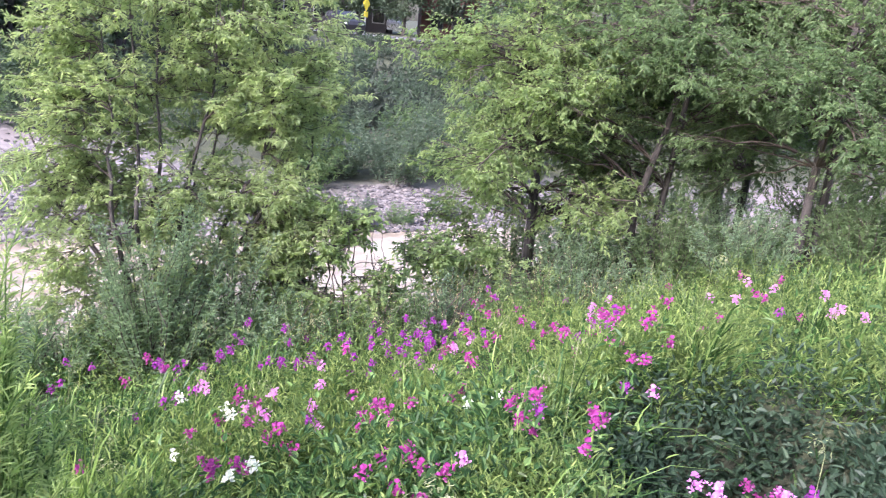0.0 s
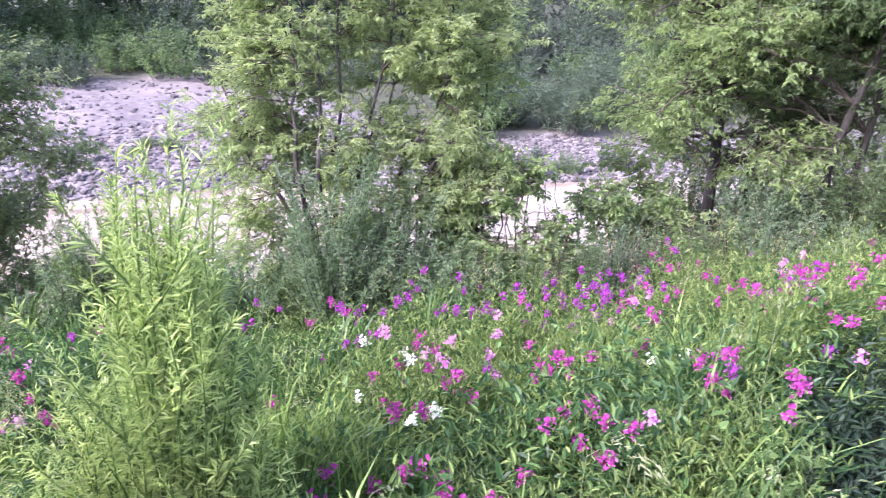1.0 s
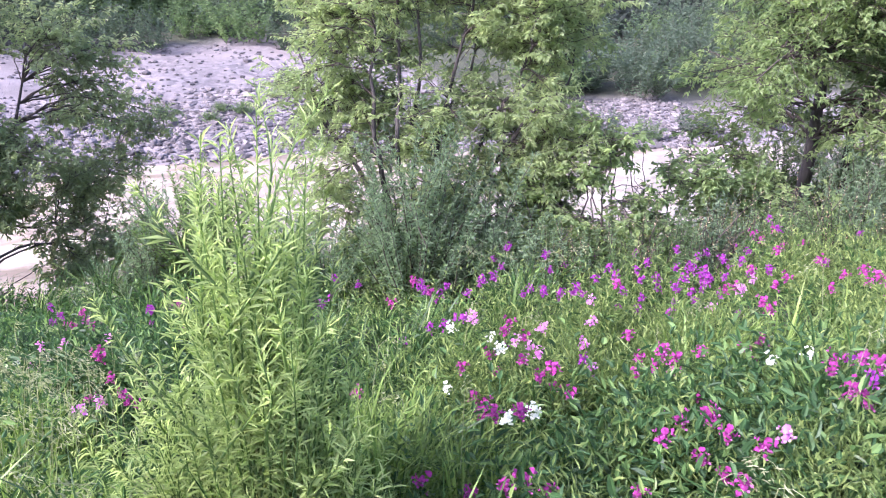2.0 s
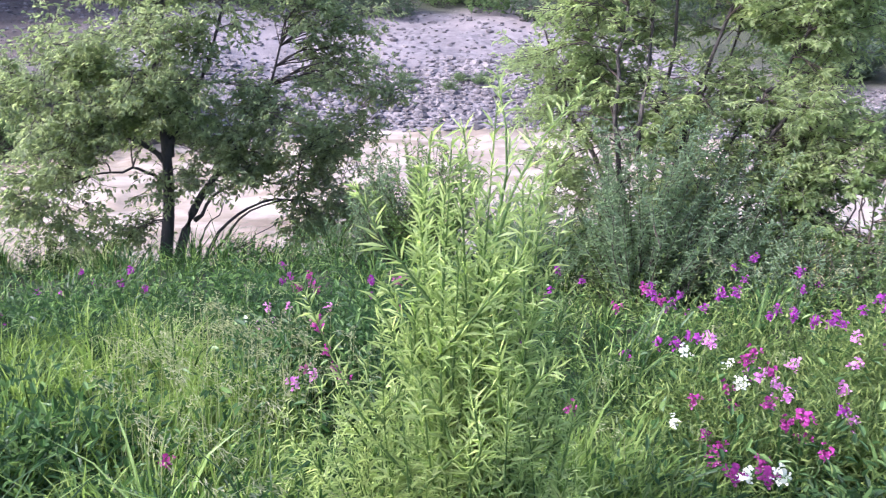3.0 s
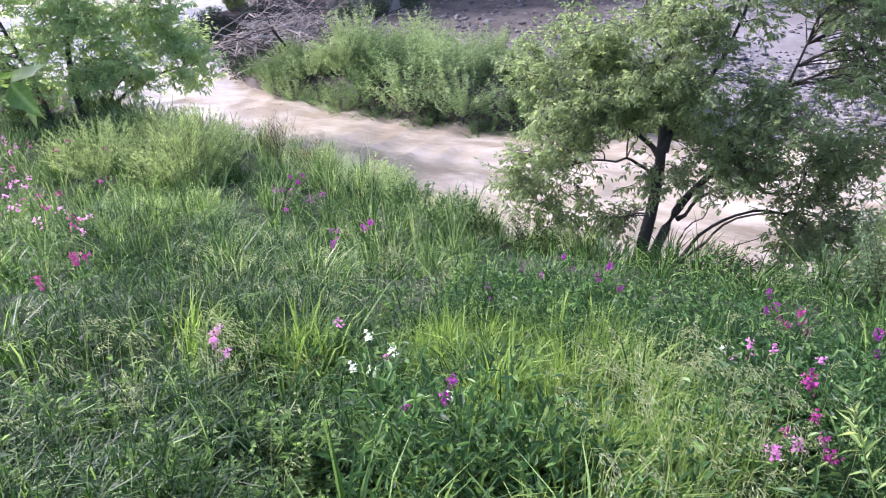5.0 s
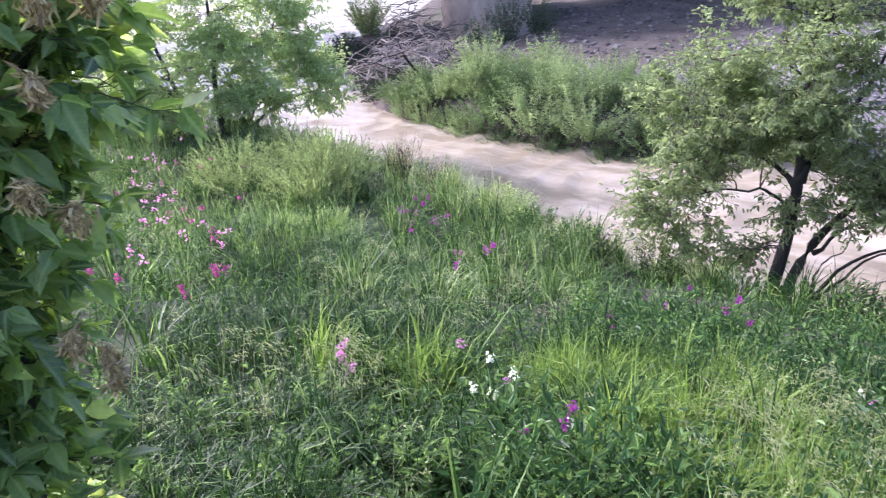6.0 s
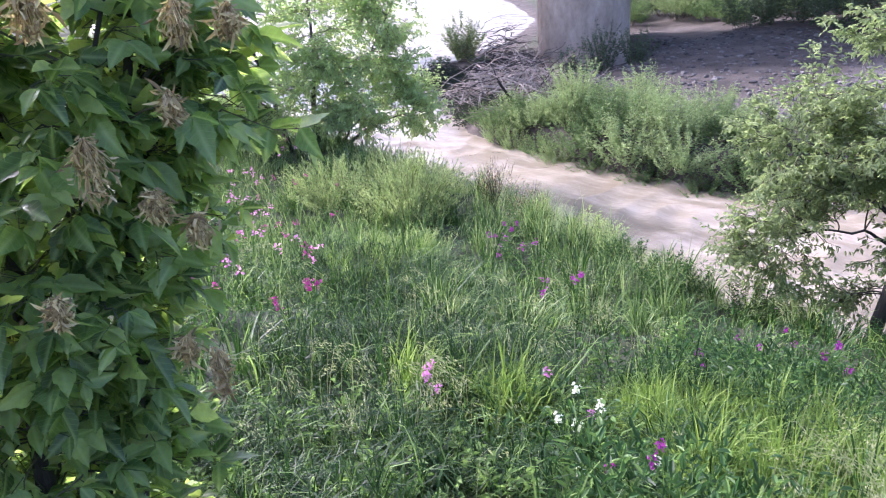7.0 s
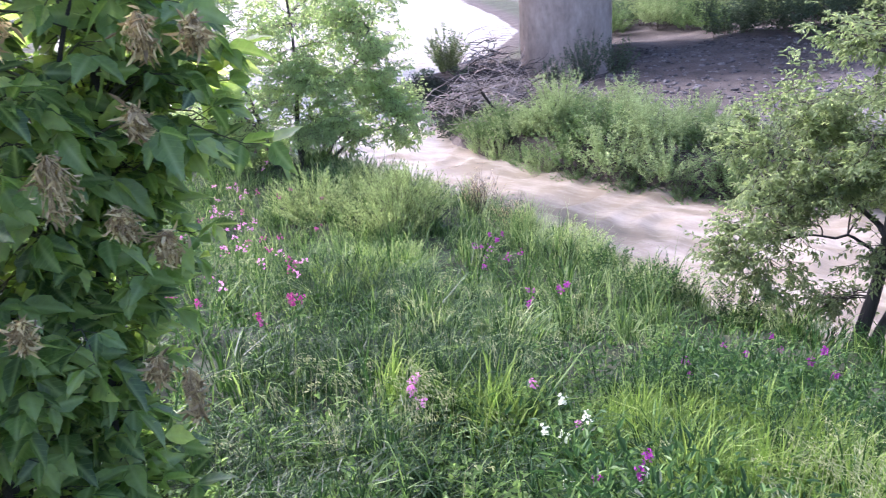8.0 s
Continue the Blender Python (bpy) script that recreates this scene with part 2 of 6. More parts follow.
def stone_mat():
    m, nt, bsdf, out = mat_base("river_stone")
    geo = nt.nodes.new("ShaderNodeNewGeometry")
    own = ramp(nt, geo.outputs["Random Per Island"], [(0.0, (0.05, 0.047, 0.045)), (0.5, (0.098, 0.091, 0.088)), (1.0, (0.2, 0.187, 0.176))])
    fine = ramp(nt, noise_out(nt, 25, 5), [(0.3, (0.6, 0.6, 0.6)), (0.7, (1, 1, 1))])
    nt.links.new(mixed(nt, own, fine, 0.6, "MULTIPLY"), bsdf.inputs["Base Color"])
    bsdf.inputs["Roughness"].default_value = 0.85
    bumped(nt, bsdf, noise_out(nt, 30, 5), 0.4, 0.01)
    return m


M_ROCK = stone_mat()


def plain_mat(name, col, rough=0.5, metal=0.0, var=0.15):
    m, nt, bsdf, out = mat_base(name)
    c = ramp(nt, noise_out(nt, 4, 4), [(0.3, tuple(v * (1 - var) for v in col)), (0.7, tuple(min(1, v * (1 + var)) for v in col))])
    nt.links.new(c, bsdf.inputs["Base Color"])
    bsdf.inputs["Roughness"].default_value, bsdf.inputs["Metallic"].default_value = rough, metal
    return m


M_CARPAINT = plain_mat("black_paint", (0.012, 0.012, 0.014), 0.5)
M_CARWHITE = plain_mat("white_paint", (0.75, 0.76, 0.78), 0.25)
M_RUBBER = plain_mat("rubber", (0.02, 0.02, 0.02), 0.8)
M_GLASSY = plain_mat("dark_glass", (0.03, 0.035, 0.04), 0.08)
M_LAMP = plain_mat("lamp_glass", (0.75, 0.75, 0.72), 0.2)
M_YELLOW = plain_mat("sign_yellow", (0.8, 0.62, 0.02), 0.4)
M_RIM = plain_mat("wheel_rim", (0.12, 0.12, 0.13), 0.4, 0.6)
M_STEEL = plain_mat("galvanised_steel", (0.4, 0.41, 0.42), 0.45, 0.8)
M_RED = plain_mat("red_cladding", (0.1, 0.045, 0.038), 0.8)
M_PALEWALL = plain_mat("pale_stucco", (0.09, 0.085, 0.09), 0.85)
M_ROOF = plain_mat("grey_roof", (0.16, 0.16, 0.17), 0.8)


# ---------------------------------------------------------------- mesh helpers
def rng(seed):
    return np.random.default_rng(seed)


def mesh_of(name, verts, faces, material, smooth=False):
    """verts (n,3); faces: list of (m,k) index arrays."""
    me = bpy.data.meshes.new(name)
    faces = [np.asarray(f, dtype=np.int32) for f in faces if len(f)]
    me.vertices.add(len(verts))
    me.vertices.foreach_set("co", np.asarray(verts, dtype=np.float32).ravel())
    loops = np.concatenate([f.ravel() for f in faces])
    sizes = np.concatenate([np.full(len(f), f.shape[1], dtype=np.int32) for f in faces])
    me.loops.add(len(loops))
    me.loops.foreach_set("vertex_index", loops)
    me.polygons.add(len(sizes))
    me.polygons.foreach_set("loop_start", np.concatenate([[0], np.cumsum(sizes)[:-1]]).astype(np.int32))
    me.polygons.foreach_set("loop_total", sizes)
    me.polygons.foreach_set("use_smooth", np.full(len(sizes), smooth))
    me.update(calc_edges=True)
    me.validate()
    me.materials.append(material)
    return me


def part_of(name, me, parent, label=""):
    ob = new(name, me)
    ob.parent = parent
    return tagged(ob, label)


def part(name, bm, material, parent, label=""):
    me = bpy.data.meshes.new(name)
    bm.to_mesh(me)
    bm.free()
    me.materials.append(material)
    return part_of(name, me, parent, label)


def unit(v):
    return v / np.maximum(np.linalg.norm(v, axis=-1, keepdims=True), 1e-9)


def leaf_geo(pos, axis, normal, length, width, fold=0.25, droop=0.15):
    """Folded diamond leaves: base, two sides, tip; four vertices and two triangles each."""
    n = len(pos)
    axis = unit(axis)
    side = unit(np.cross(axis, normal))
    nor = np.cross(side, axis)
    L, W = length[:, None], width[:, None]
    mid = pos + axis * L * 0.45
    v = np.stack([pos, mid + side * W * 0.5 + nor * W * fold, pos + axis * L - nor * L * droop, mid - side * W * 0.5 + nor * W * fold], 1).reshape(-1, 3)
    b = np.arange(n)[:, None] * 4
    return v, np.concatenate([b + [[0, 1, 2]], b + [[0, 2, 3]]])


def blade_geo(pos, lean, length, width, r, bend=0.6):
    """Grass blades that taper, arch over and nod: seven vertices each."""
    n = len(pos)
    face = np.arctan2(lean[:, 1], lean[:, 0]) + np.pi / 2 + r.normal(0, 0.7, n)
    side = np.stack([np.cos(face), np.sin(face), np.zeros(n)], 1)
    up = np.array([0, 0, 1.0])
    nod = np.clip(bend * (0.1 + 0.75 * np.linalg.norm(lean, axis=1)), 0.05, 0.62)

    def along(f):
        return pos + up * (length * (f - nod * f ** 3))[:, None] + lean * (length * f ** 1.8)[:, None]

    rows = []
    for f, w in ((0.0, 0.9), (0.42, 1.0), (0.76, 0.62)):
        c = along(f)
        rows += [c - side * (width * w / 2)[:, None], c + side * (width * w / 2)[:, None]]
    v = np.stack(rows + [along(1.04)], 1).reshape(-1, 3)
    b = np.arange(n)[:, None] * 7
    quads = np.concatenate([b + [[0, 1, 3, 2]], b + [[2, 3, 5, 4]]])
    return v, quads, b + [[4, 5, 6]]


def tubes(paths, radii, sides=5):
    """Tapered tubes along polylines, all with the same count of points: paths (n,k,3), radii (n,k)."""
    n, k, _ = paths.shape
    t = unit(np.gradient(paths, axis=1))
    ref = np.where(np.abs(t[..., 2:3]) > 0.9, np.array([1.0, 0, 0]), np.array([0, 0, 1.0]))
    a = unit(np.cross(t, ref))
    b = np.cross(t, a)
    ang = np.arange(sides) * 2 * np.pi / sides
    ring = paths[:, :, None] + radii[:, :, None, None] * (a[:, :, None] * np.cos(ang)[:, None] + b[:, :, None] * np.sin(ang)[:, None])
    v = ring.reshape(-1, 3)
    i = np.arange(n)[:, None, None] * k * sides + np.arange(k - 1)[None, :, None] * sides
    s = np.arange(sides)[None, None]
    s2 = (s + 1) % sides
    q = np.stack([i + s, i + s2, i + s2 + sides, i + s + sides], -1).reshape(-1, 4)
    return v, q


def joined(chunks):
    """Joins [(verts, faces...)] into verts and a list of face arrays."""
    vs, fs, off = [], [], 0
    for v, *ff in chunks:
        vs.append(v)
        fs += [f + off for f in ff if len(f)]
        off += len(v)
    return np.concatenate(vs), fs


# ---------------------------------------------------------------- lie of the land
NEAR = [(-300, 160), (-60, 33), (-30, 17.5), (-20, 13.2), (-14, 11.7), (-10, 10.8), (-7, 10.2), (-5, 9.4), (-3.5, 8.9), (2, 9.0), (6, 9.2), (12, 8.6), (26, 4.5), (60, -8), (300, -90)]
SHORE = [(-300, 300), (-75, 80), (-37, 46), (-29, 38), (-24, 29), (-22.6, 23), (-21.5, 20.9), (-19, 19.6), (-16.5, 17.6), (-14.8, 16.1), (-13.5, 15.1), (-10, 14.4),
         (-7, 14.2), (-3, 15.0), (0, 15.6), (3, 15.9), (6, 15.4), (10, 14.5), (19, 12.7), (26, 10.7), (60, 2), (300, -60)]


def line_gap(pts, x, y):
    """Signed distance to a shoreline: above zero on its left-hand side as it runs."""
    best = np.full(np.shape(x), 1e9)
    sign = np.ones(np.shape(x))
    for (ax, ay), (bx, by) in zip(pts, pts[1:]):
        dx, dy = bx - ax, by - ay
        t = np.clip(((x - ax) * dx + (y - ay) * dy) / (dx * dx + dy * dy), 0, 1)
        ex, ey = x - ax - t * dx, y - ay - t * dy
        d = np.hypot(ex, ey)
        take = d < best - 1e-9
        best = np.where(take, d, best)
        sign = np.where(take, np.where(dx * (y - ay) - dy * (x - ax) > 0, 1, -1), sign)
    return best * sign


def smooth(a, b, x):
    t = np.clip((x - a) / (b - a), 0, 1)
    return t * t * (3 - 2 * t)


def wobble(x, y, s, seed):
    a = seed * 1.7
    return (np.sin(x * s + a) * np.cos(y * s * 1.3 - a) + 0.6 * np.sin(x * s * 2.3 - y * s * 1.9 + 2 * a) + 0.4 * np.sin(x * s * 4.1 + y * s * 3.7 + a)) / 2


def height(x, y):
    x, y = np.asarray(x, dtype=float), np.asarray(y, dtype=float)
    near = -line_gap(NEAR, x, y)
    far = line_gap(SHORE, x, y)
    top = 3.14 + 0.052 * np.clip(x, -12, 12) - 0.28 * np.clip(y, -1.5, 60)
    top = np.maximum(top, 0.85) + 0.07 * wobble(x, y, 1.1, 3) + 0.06 * wobble(x, y, 2.7, 8) + 0.085 * wobble(x, y, 4.6, 10) * smooth(0.8, 1.6, near) + 0.28 * np.exp(-((x - 3.3) / 0.8) ** 2 - ((y - 1.3) / 0.5) ** 2) + 0.2 * np.exp(-((x - 2.0) / 0.25) ** 2 - ((y - 0.85) / 0.35) ** 2) - 0.5 * np.exp(-((x - 2.9) / 0.65) ** 2 - ((y - 0.6) / 0.45) ** 2)
    zn = np.minimum(top, -0.15 + 1.0 * np.maximum(near, 0) ** 0.8) - 0.4 * smooth(0.3, -0.6, near)
    cross, along = 0.818 * x - 0.575 * (y + 0.8), 0.575 * x + 0.818 * (y + 0.8)
    zn = np.maximum(zn - 1.0 * np.exp(-((cross - 0.1) / 0.95) ** 2) * smooth(5.6, 7.6, along), np.minimum(zn, 0.02))
    steep = smooth(-1.5, -4.5, x) * smooth(-15.5, -13.0, x)
    bar = 0.055 * np.maximum(far, 0) + 0.1 * wobble(x, y, 0.7, 5) * smooth(0, 2, far)
    bank = 0.55 * smooth(0, 0.5, far) + 0.03 * np.maximum(far, 0)
    zf = np.minimum(bar * (1 - steep) + bank * steep, 1.4)
    s = 0.52 * x + 0.85 * y
    zf = zf + (3.3 - zf) * smooth(40, 57, s) * smooth(-40, -10, x)
    zf = zf - 1.1 * np.exp(-((x + 19.7) / 0.9) ** 2 - ((y - 22.6) / 0.55) ** 2)
    zf = np.where(far > 0, zf, -0.15 - 0.5 * smooth(0, -1.5, far))
    return np.where(near > -0.6, np.maximum(zn, -0.6), zf)


def grid_lines(lo, hi, step, out):
    a = np.arange(lo, hi + 1e-6, step)
    grow = [step]
    while sum(grow) < out:
        grow.append(grow[-1] * 1.25)
    tail = np.cumsum(grow)
    return np.concatenate([lo - tail[::-1], a, hi + tail])


def sheet(xs, ys, zf):
    X, Y = np.meshgrid(xs, ys, indexing="ij")
    V = np.stack([X, Y, zf(X, Y)], -1).reshape(-1, 3)
    nx, ny = len(xs), len(ys)
    i = (np.arange(nx - 1)[:, None] * ny + np.arange(ny - 1)[None]).reshape(-1, 1)
    return V, i + np.array([[0, ny, ny + 1, 1]])


gv, gf = sheet(grid_lines(-48, 22, 0.3, 1500), grid_lines(-4, 56, 0.28, 1500), height)
g_me = mesh_of("ground", gv, [gf], M_GROUND, True)
cover = g_me.color_attributes.new("cover", "FLOAT_COLOR", "POINT")
far_d, near_d = line_gap(SHORE, gv[:, 0], gv[:, 1]), -line_gap(NEAR, gv[:, 0], gv[:, 1])
gx, gy = gv[:, 0], gv[:, 1]
barness = smooth(-0.6, 0.1, far_d) * (1 - smooth(-2.5, -5.0, gx) * smooth(5.0, 3.0, far_d)) * smooth(13, 10, far_d + 1.5 * wobble(gx, gy, 0.5, 2) + 7.5 * smooth(6, 9.5, gx))
# shade below the bridge deck, painted into the ground with the dark silt
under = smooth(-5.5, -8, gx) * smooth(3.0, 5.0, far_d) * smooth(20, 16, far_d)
shoremud = smooth(0.5, 0.0, near_d) * smooth(-1, -0.2, near_d)
# muddy foot of the far bank, darkened for the shadow under its bushes
cutbank_shade = smooth(-1.2, -0.6, far_d) * smooth(1.6, 0.9, far_d) * smooth(-2.0, -4.0, gx)
spit = smooth(-11.0, -12.5, gx) * smooth(-0.2, 0.2, far_d) * smooth(30, 26, gy)
cols = np.stack([np.clip(barness, 0, 1), np.clip(under + shoremud + cutbank_shade + spit, 0, 1), 0 * gx, 0 * gx + 1], 1)
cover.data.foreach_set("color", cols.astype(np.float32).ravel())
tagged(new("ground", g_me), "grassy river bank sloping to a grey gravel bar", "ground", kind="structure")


LATTICE = rng(909).uniform(-1, 1, (64, 64))


def lumps(x, y):
    """Smooth value noise over the plane, -1 to 1."""
    i, j = np.floor(x).astype(int), np.floor(y).astype(int)
    u, v = smooth(0, 1, x - i), smooth(0, 1, y - j)
    a, b = LATTICE[i % 64, j % 64], LATTICE[(i + 1) % 64, j % 64]
    c, d = LATTICE[i % 64, (j + 1) % 64], LATTICE[(i + 1) % 64, (j + 1) % 64]
    return (a * (1 - u) + b * u) * (1 - v) + (c * (1 - u) + d * u) * v


def ripples(x, y):
    """Broken standing waves where the current is quick; crests lie across it and streak along it."""
    inside = np.exp(-((x + 4) / 16) ** 4 - ((y - 13) / 7) ** 4)
    a, b = 0.98 * x - 0.2 * y, 0.2 * x + 0.98 * y
    wx, wy = a + 0.7 * lumps(a * 0.7, b * 0.9), b + 0.6 * lumps(a * 0.6 + 9, b * 0.8)
    crest = 1 - np.abs(lumps(wx * 1.15, wy * 0.8 + 20))
    w = 0.075 * (crest ** 2 - 0.4) + 0.03 * lumps(wx * 0.55, wy * 1.6) + 0.016 * lumps(wx * 2.3 + 5, wy * 2.5) + 0.006 * lumps(wx * 4.6, wy * 4.9)
    return w * inside


wv, wf = sheet(grid_lines(-24, 14, 0.11, 1200), grid_lines(7.5, 24, 0.11, 1200), ripples)
keep = (line_gap(NEAR, wv[wf[:, 0], 0], wv[wf[:, 0], 1]) > -3) | (np.abs(wv[wf[:, 0], 0]) > 300)
tagged(new("water", mesh_of("water", wv, [wf[keep]], M_WATER, True)), "pale brown silty river with broken ripples", "river", kind="structure")


# ---------------------------------------------------------------- plants
def bow(a, b, k, r, sag=0.0, kink=0.05):
    """Polylines from points a to b with a bow and some wander: (n,k,3)."""
    n = len(a)
    t = np.linspace(0, 1, k)[None, :, None]
    length = np.linalg.norm(b - a, axis=1)[:, None, None]
    p = a[:, None] * (1 - t) + b[:, None] * t
    p = p + np.array([0, 0, 1.0]) * (sag * length) * (t * (1 - t)) * 4
    wander = np.cumsum(r.normal(0, kink, (n, k, 3)), 1) * length * np.sin(np.pi * t)
    return p + wander


def in_blobs(blobs, n, r, shell=0.5):
    """Points in ellipsoids (x, y, z, rx, ry, rz, weight), thicker towards their skins."""
    w = np.array([b[6] for b in blobs], dtype=float)
    pick = r.choice(len(blobs), n, p=w / w.sum())
    B = np.array(blobs)[pick]
    d = unit(r.normal(size=(n, 3)))
    rad = r.uniform(0, 1, (n, 1)) ** (shell / 1.5) * (1 + 0.24 * r.normal(size=(n, 1)))
    return B[:, :3] + d * rad * B[:, 3:6], pick


def make_tree(name, label, base, stems, blobs, leaf, twigs, per, leaf_len, leaf_wid, seed, bark=None, category="tree", lift=0.25, spread=0.06, twig_r=0.006, up=0.2):
    """A tree: stems as (top x, top y, top z, foot radius, foot x, foot y, bow), crown blobs, all from its base."""
    r = rng(seed)
    root = new(name)
    root.location = base
    tagged(root, label, category)
    bark = bark or M_BARK
    pts, rad_at = [], []
    for s in stems:
        foot = np.array([[s[4], s[5], -0.15]])
        p = bow(foot, np.array([s[:3]]), 14, r, 0.0, 0.012)
        p[:, :, :2] += (np.linspace(0, 1, 14) ** 2 - np.linspace(0, 1, 14))[None, :, None] * (s[6] if len(s) > 6 else 0.35) * (np.array(s[:2]) - foot[0, :2])
        rr = s[3] * (1 - 0.85 * np.linspace(0, 1, 14) ** 0.8)[None]
        rr[0, 0] *= 1.35
        v, q = tubes(p, rr, 8)
        part_of("trunk", mesh_of("trunk", v, [q], bark, True), root)
        pts.append(p[0, 3:])
        rad_at.append(rr[0, 3:])
    pts, rad_at = np.concatenate(pts), np.concatenate(rad_at)
    # limbs carry the twigs out into the crown
    ends, _ = in_blobs(blobs, max(8, twigs // 9), r, 0.9)
    near = ((ends[:, None] - pts[None]) ** 2).sum(-1) + 0.6 * np.maximum(0, pts[None, :, 2] - ends[:, None, 2] + 0.15 * np.linalg.norm(ends[:, None, :2] - pts[None, :, :2], axis=-1)) ** 2
    at = near.argmin(1)
    limb = bow(pts[at], ends, 7, r, lift * 0.3, 0.03)
    lr = np.minimum(rad_at[at], 0.019)[:, None] * np.linspace(0.8, 0.16, 7)[None]
    lv, lq = tubes(limb, lr, 5)
    anchors = np.concatenate([pts, limb[:, 2:].reshape(-1, 3)])
    tips, _ = in_blobs(blobs, twigs, r, 0.5)
    # most twigs gather in sprays round the ends of the limbs
    gather = r.uniform(0, 1, twigs) < 0.62
    size = np.mean([b[3] for b in blobs])
    tips[gather] = ends[r.integers(0, len(ends), gather.sum())] + r.normal(0, 0.16 * size, (gather.sum(), 3)) * np.array([1, 1, 0.75])
    near = ((tips[:, None] - anchors[None]) ** 2).sum(-1)
    tw = bow(anchors[near.argmin(1)], tips, 6, r, lift * 0.4, 0.05)
    tv, tq = tubes(tw, twig_r * np.linspace(1, 0.25, 6)[None] * np.ones((twigs, 1)), 3)
    v, f = joined([(lv, lq), (tv, tq)])
    tagged(part_of("brushwood", mesh_of("brushwood", v, f, M_TWIG, True), root), kind="stuff")
    # leaves along the outer half of every twig
    i = np.repeat(np.arange(twigs), per)
    n = len(i)
    t = r.uniform(0.3, 1.05, n) * 5
    k = np.clip(t.astype(int), 0, 4)
    p = tw[i, k] + (tw[i, k + 1] - tw[i, k]) * (t - k)[:, None]
    p = p + r.normal(0, spread, (n, 3)) * np.array([1, 1, 0.8])
    out = unit(tw[i, 5] - tw[i, 2])
    axis = unit(0.6 * out + r.normal(0, 0.7, (n, 3)) + np.array([0, 0, up]))
    normal = unit(r.normal(0, 0.6, (n, 3)) + np.array([0, 0, 1.0]))
    v, f = leaf_geo(p, axis, normal, leaf_len * r.uniform(0.6, 1.3, n), leaf_wid * r.uniform(0.7, 1.25, n))
    tagged(part_of("crown", mesh_of("crown", v, [f], leaf), root), kind="stuff")
    return root


def spline(points, k):
    """A smooth curve of k points through control points: (k,3)."""
    P = np.array(points, dtype=float)
    P = np.concatenate([[2 * P[0] - P[1]], P, [2 * P[-1] - P[-2]]])
    t = np.linspace(0, len(points) - 1 - 1e-6, k)
    i = t.astype(int)
    f = (t - i)[:, None]
    a, b, c, d = P[i], P[i + 1], P[i + 2], P[i + 3]
    return 0.5 * (2 * b + (c - a) * f + (2 * a - 5 * b + 4 * c - d) * f ** 2 + (3 * b - a - 3 * c + d) * f ** 3)


def oval_geo(pos, axis, normal, length, width, fold=0.22, droop=0.12):
    """Oval leaves folded along the rib: six vertices and two quads each."""
    n = len(pos)
    axis = unit(axis)
    side = unit(np.cross(axis, normal))
    nor = np.cross(side, axis)
    L, W = length[:, None], width[:, None]
    rows = [pos, pos + axis * L - nor * L * droop]
    for s in (1, -1):
        rows += [pos + axis * L * 0.28 + s * side * W * 0.46 + nor * W * fold, pos + axis * L * 0.68 + s * side * W * 0.4 + nor * (W * fold - L * droop * 0.45)]
    b = np.arange(n)[:, None] * 6
    return np.stack(rows, 1).reshape(-1, 3), np.concatenate([b + [[0, 2, 3, 1]], b + [[0, 1, 5, 4]]])


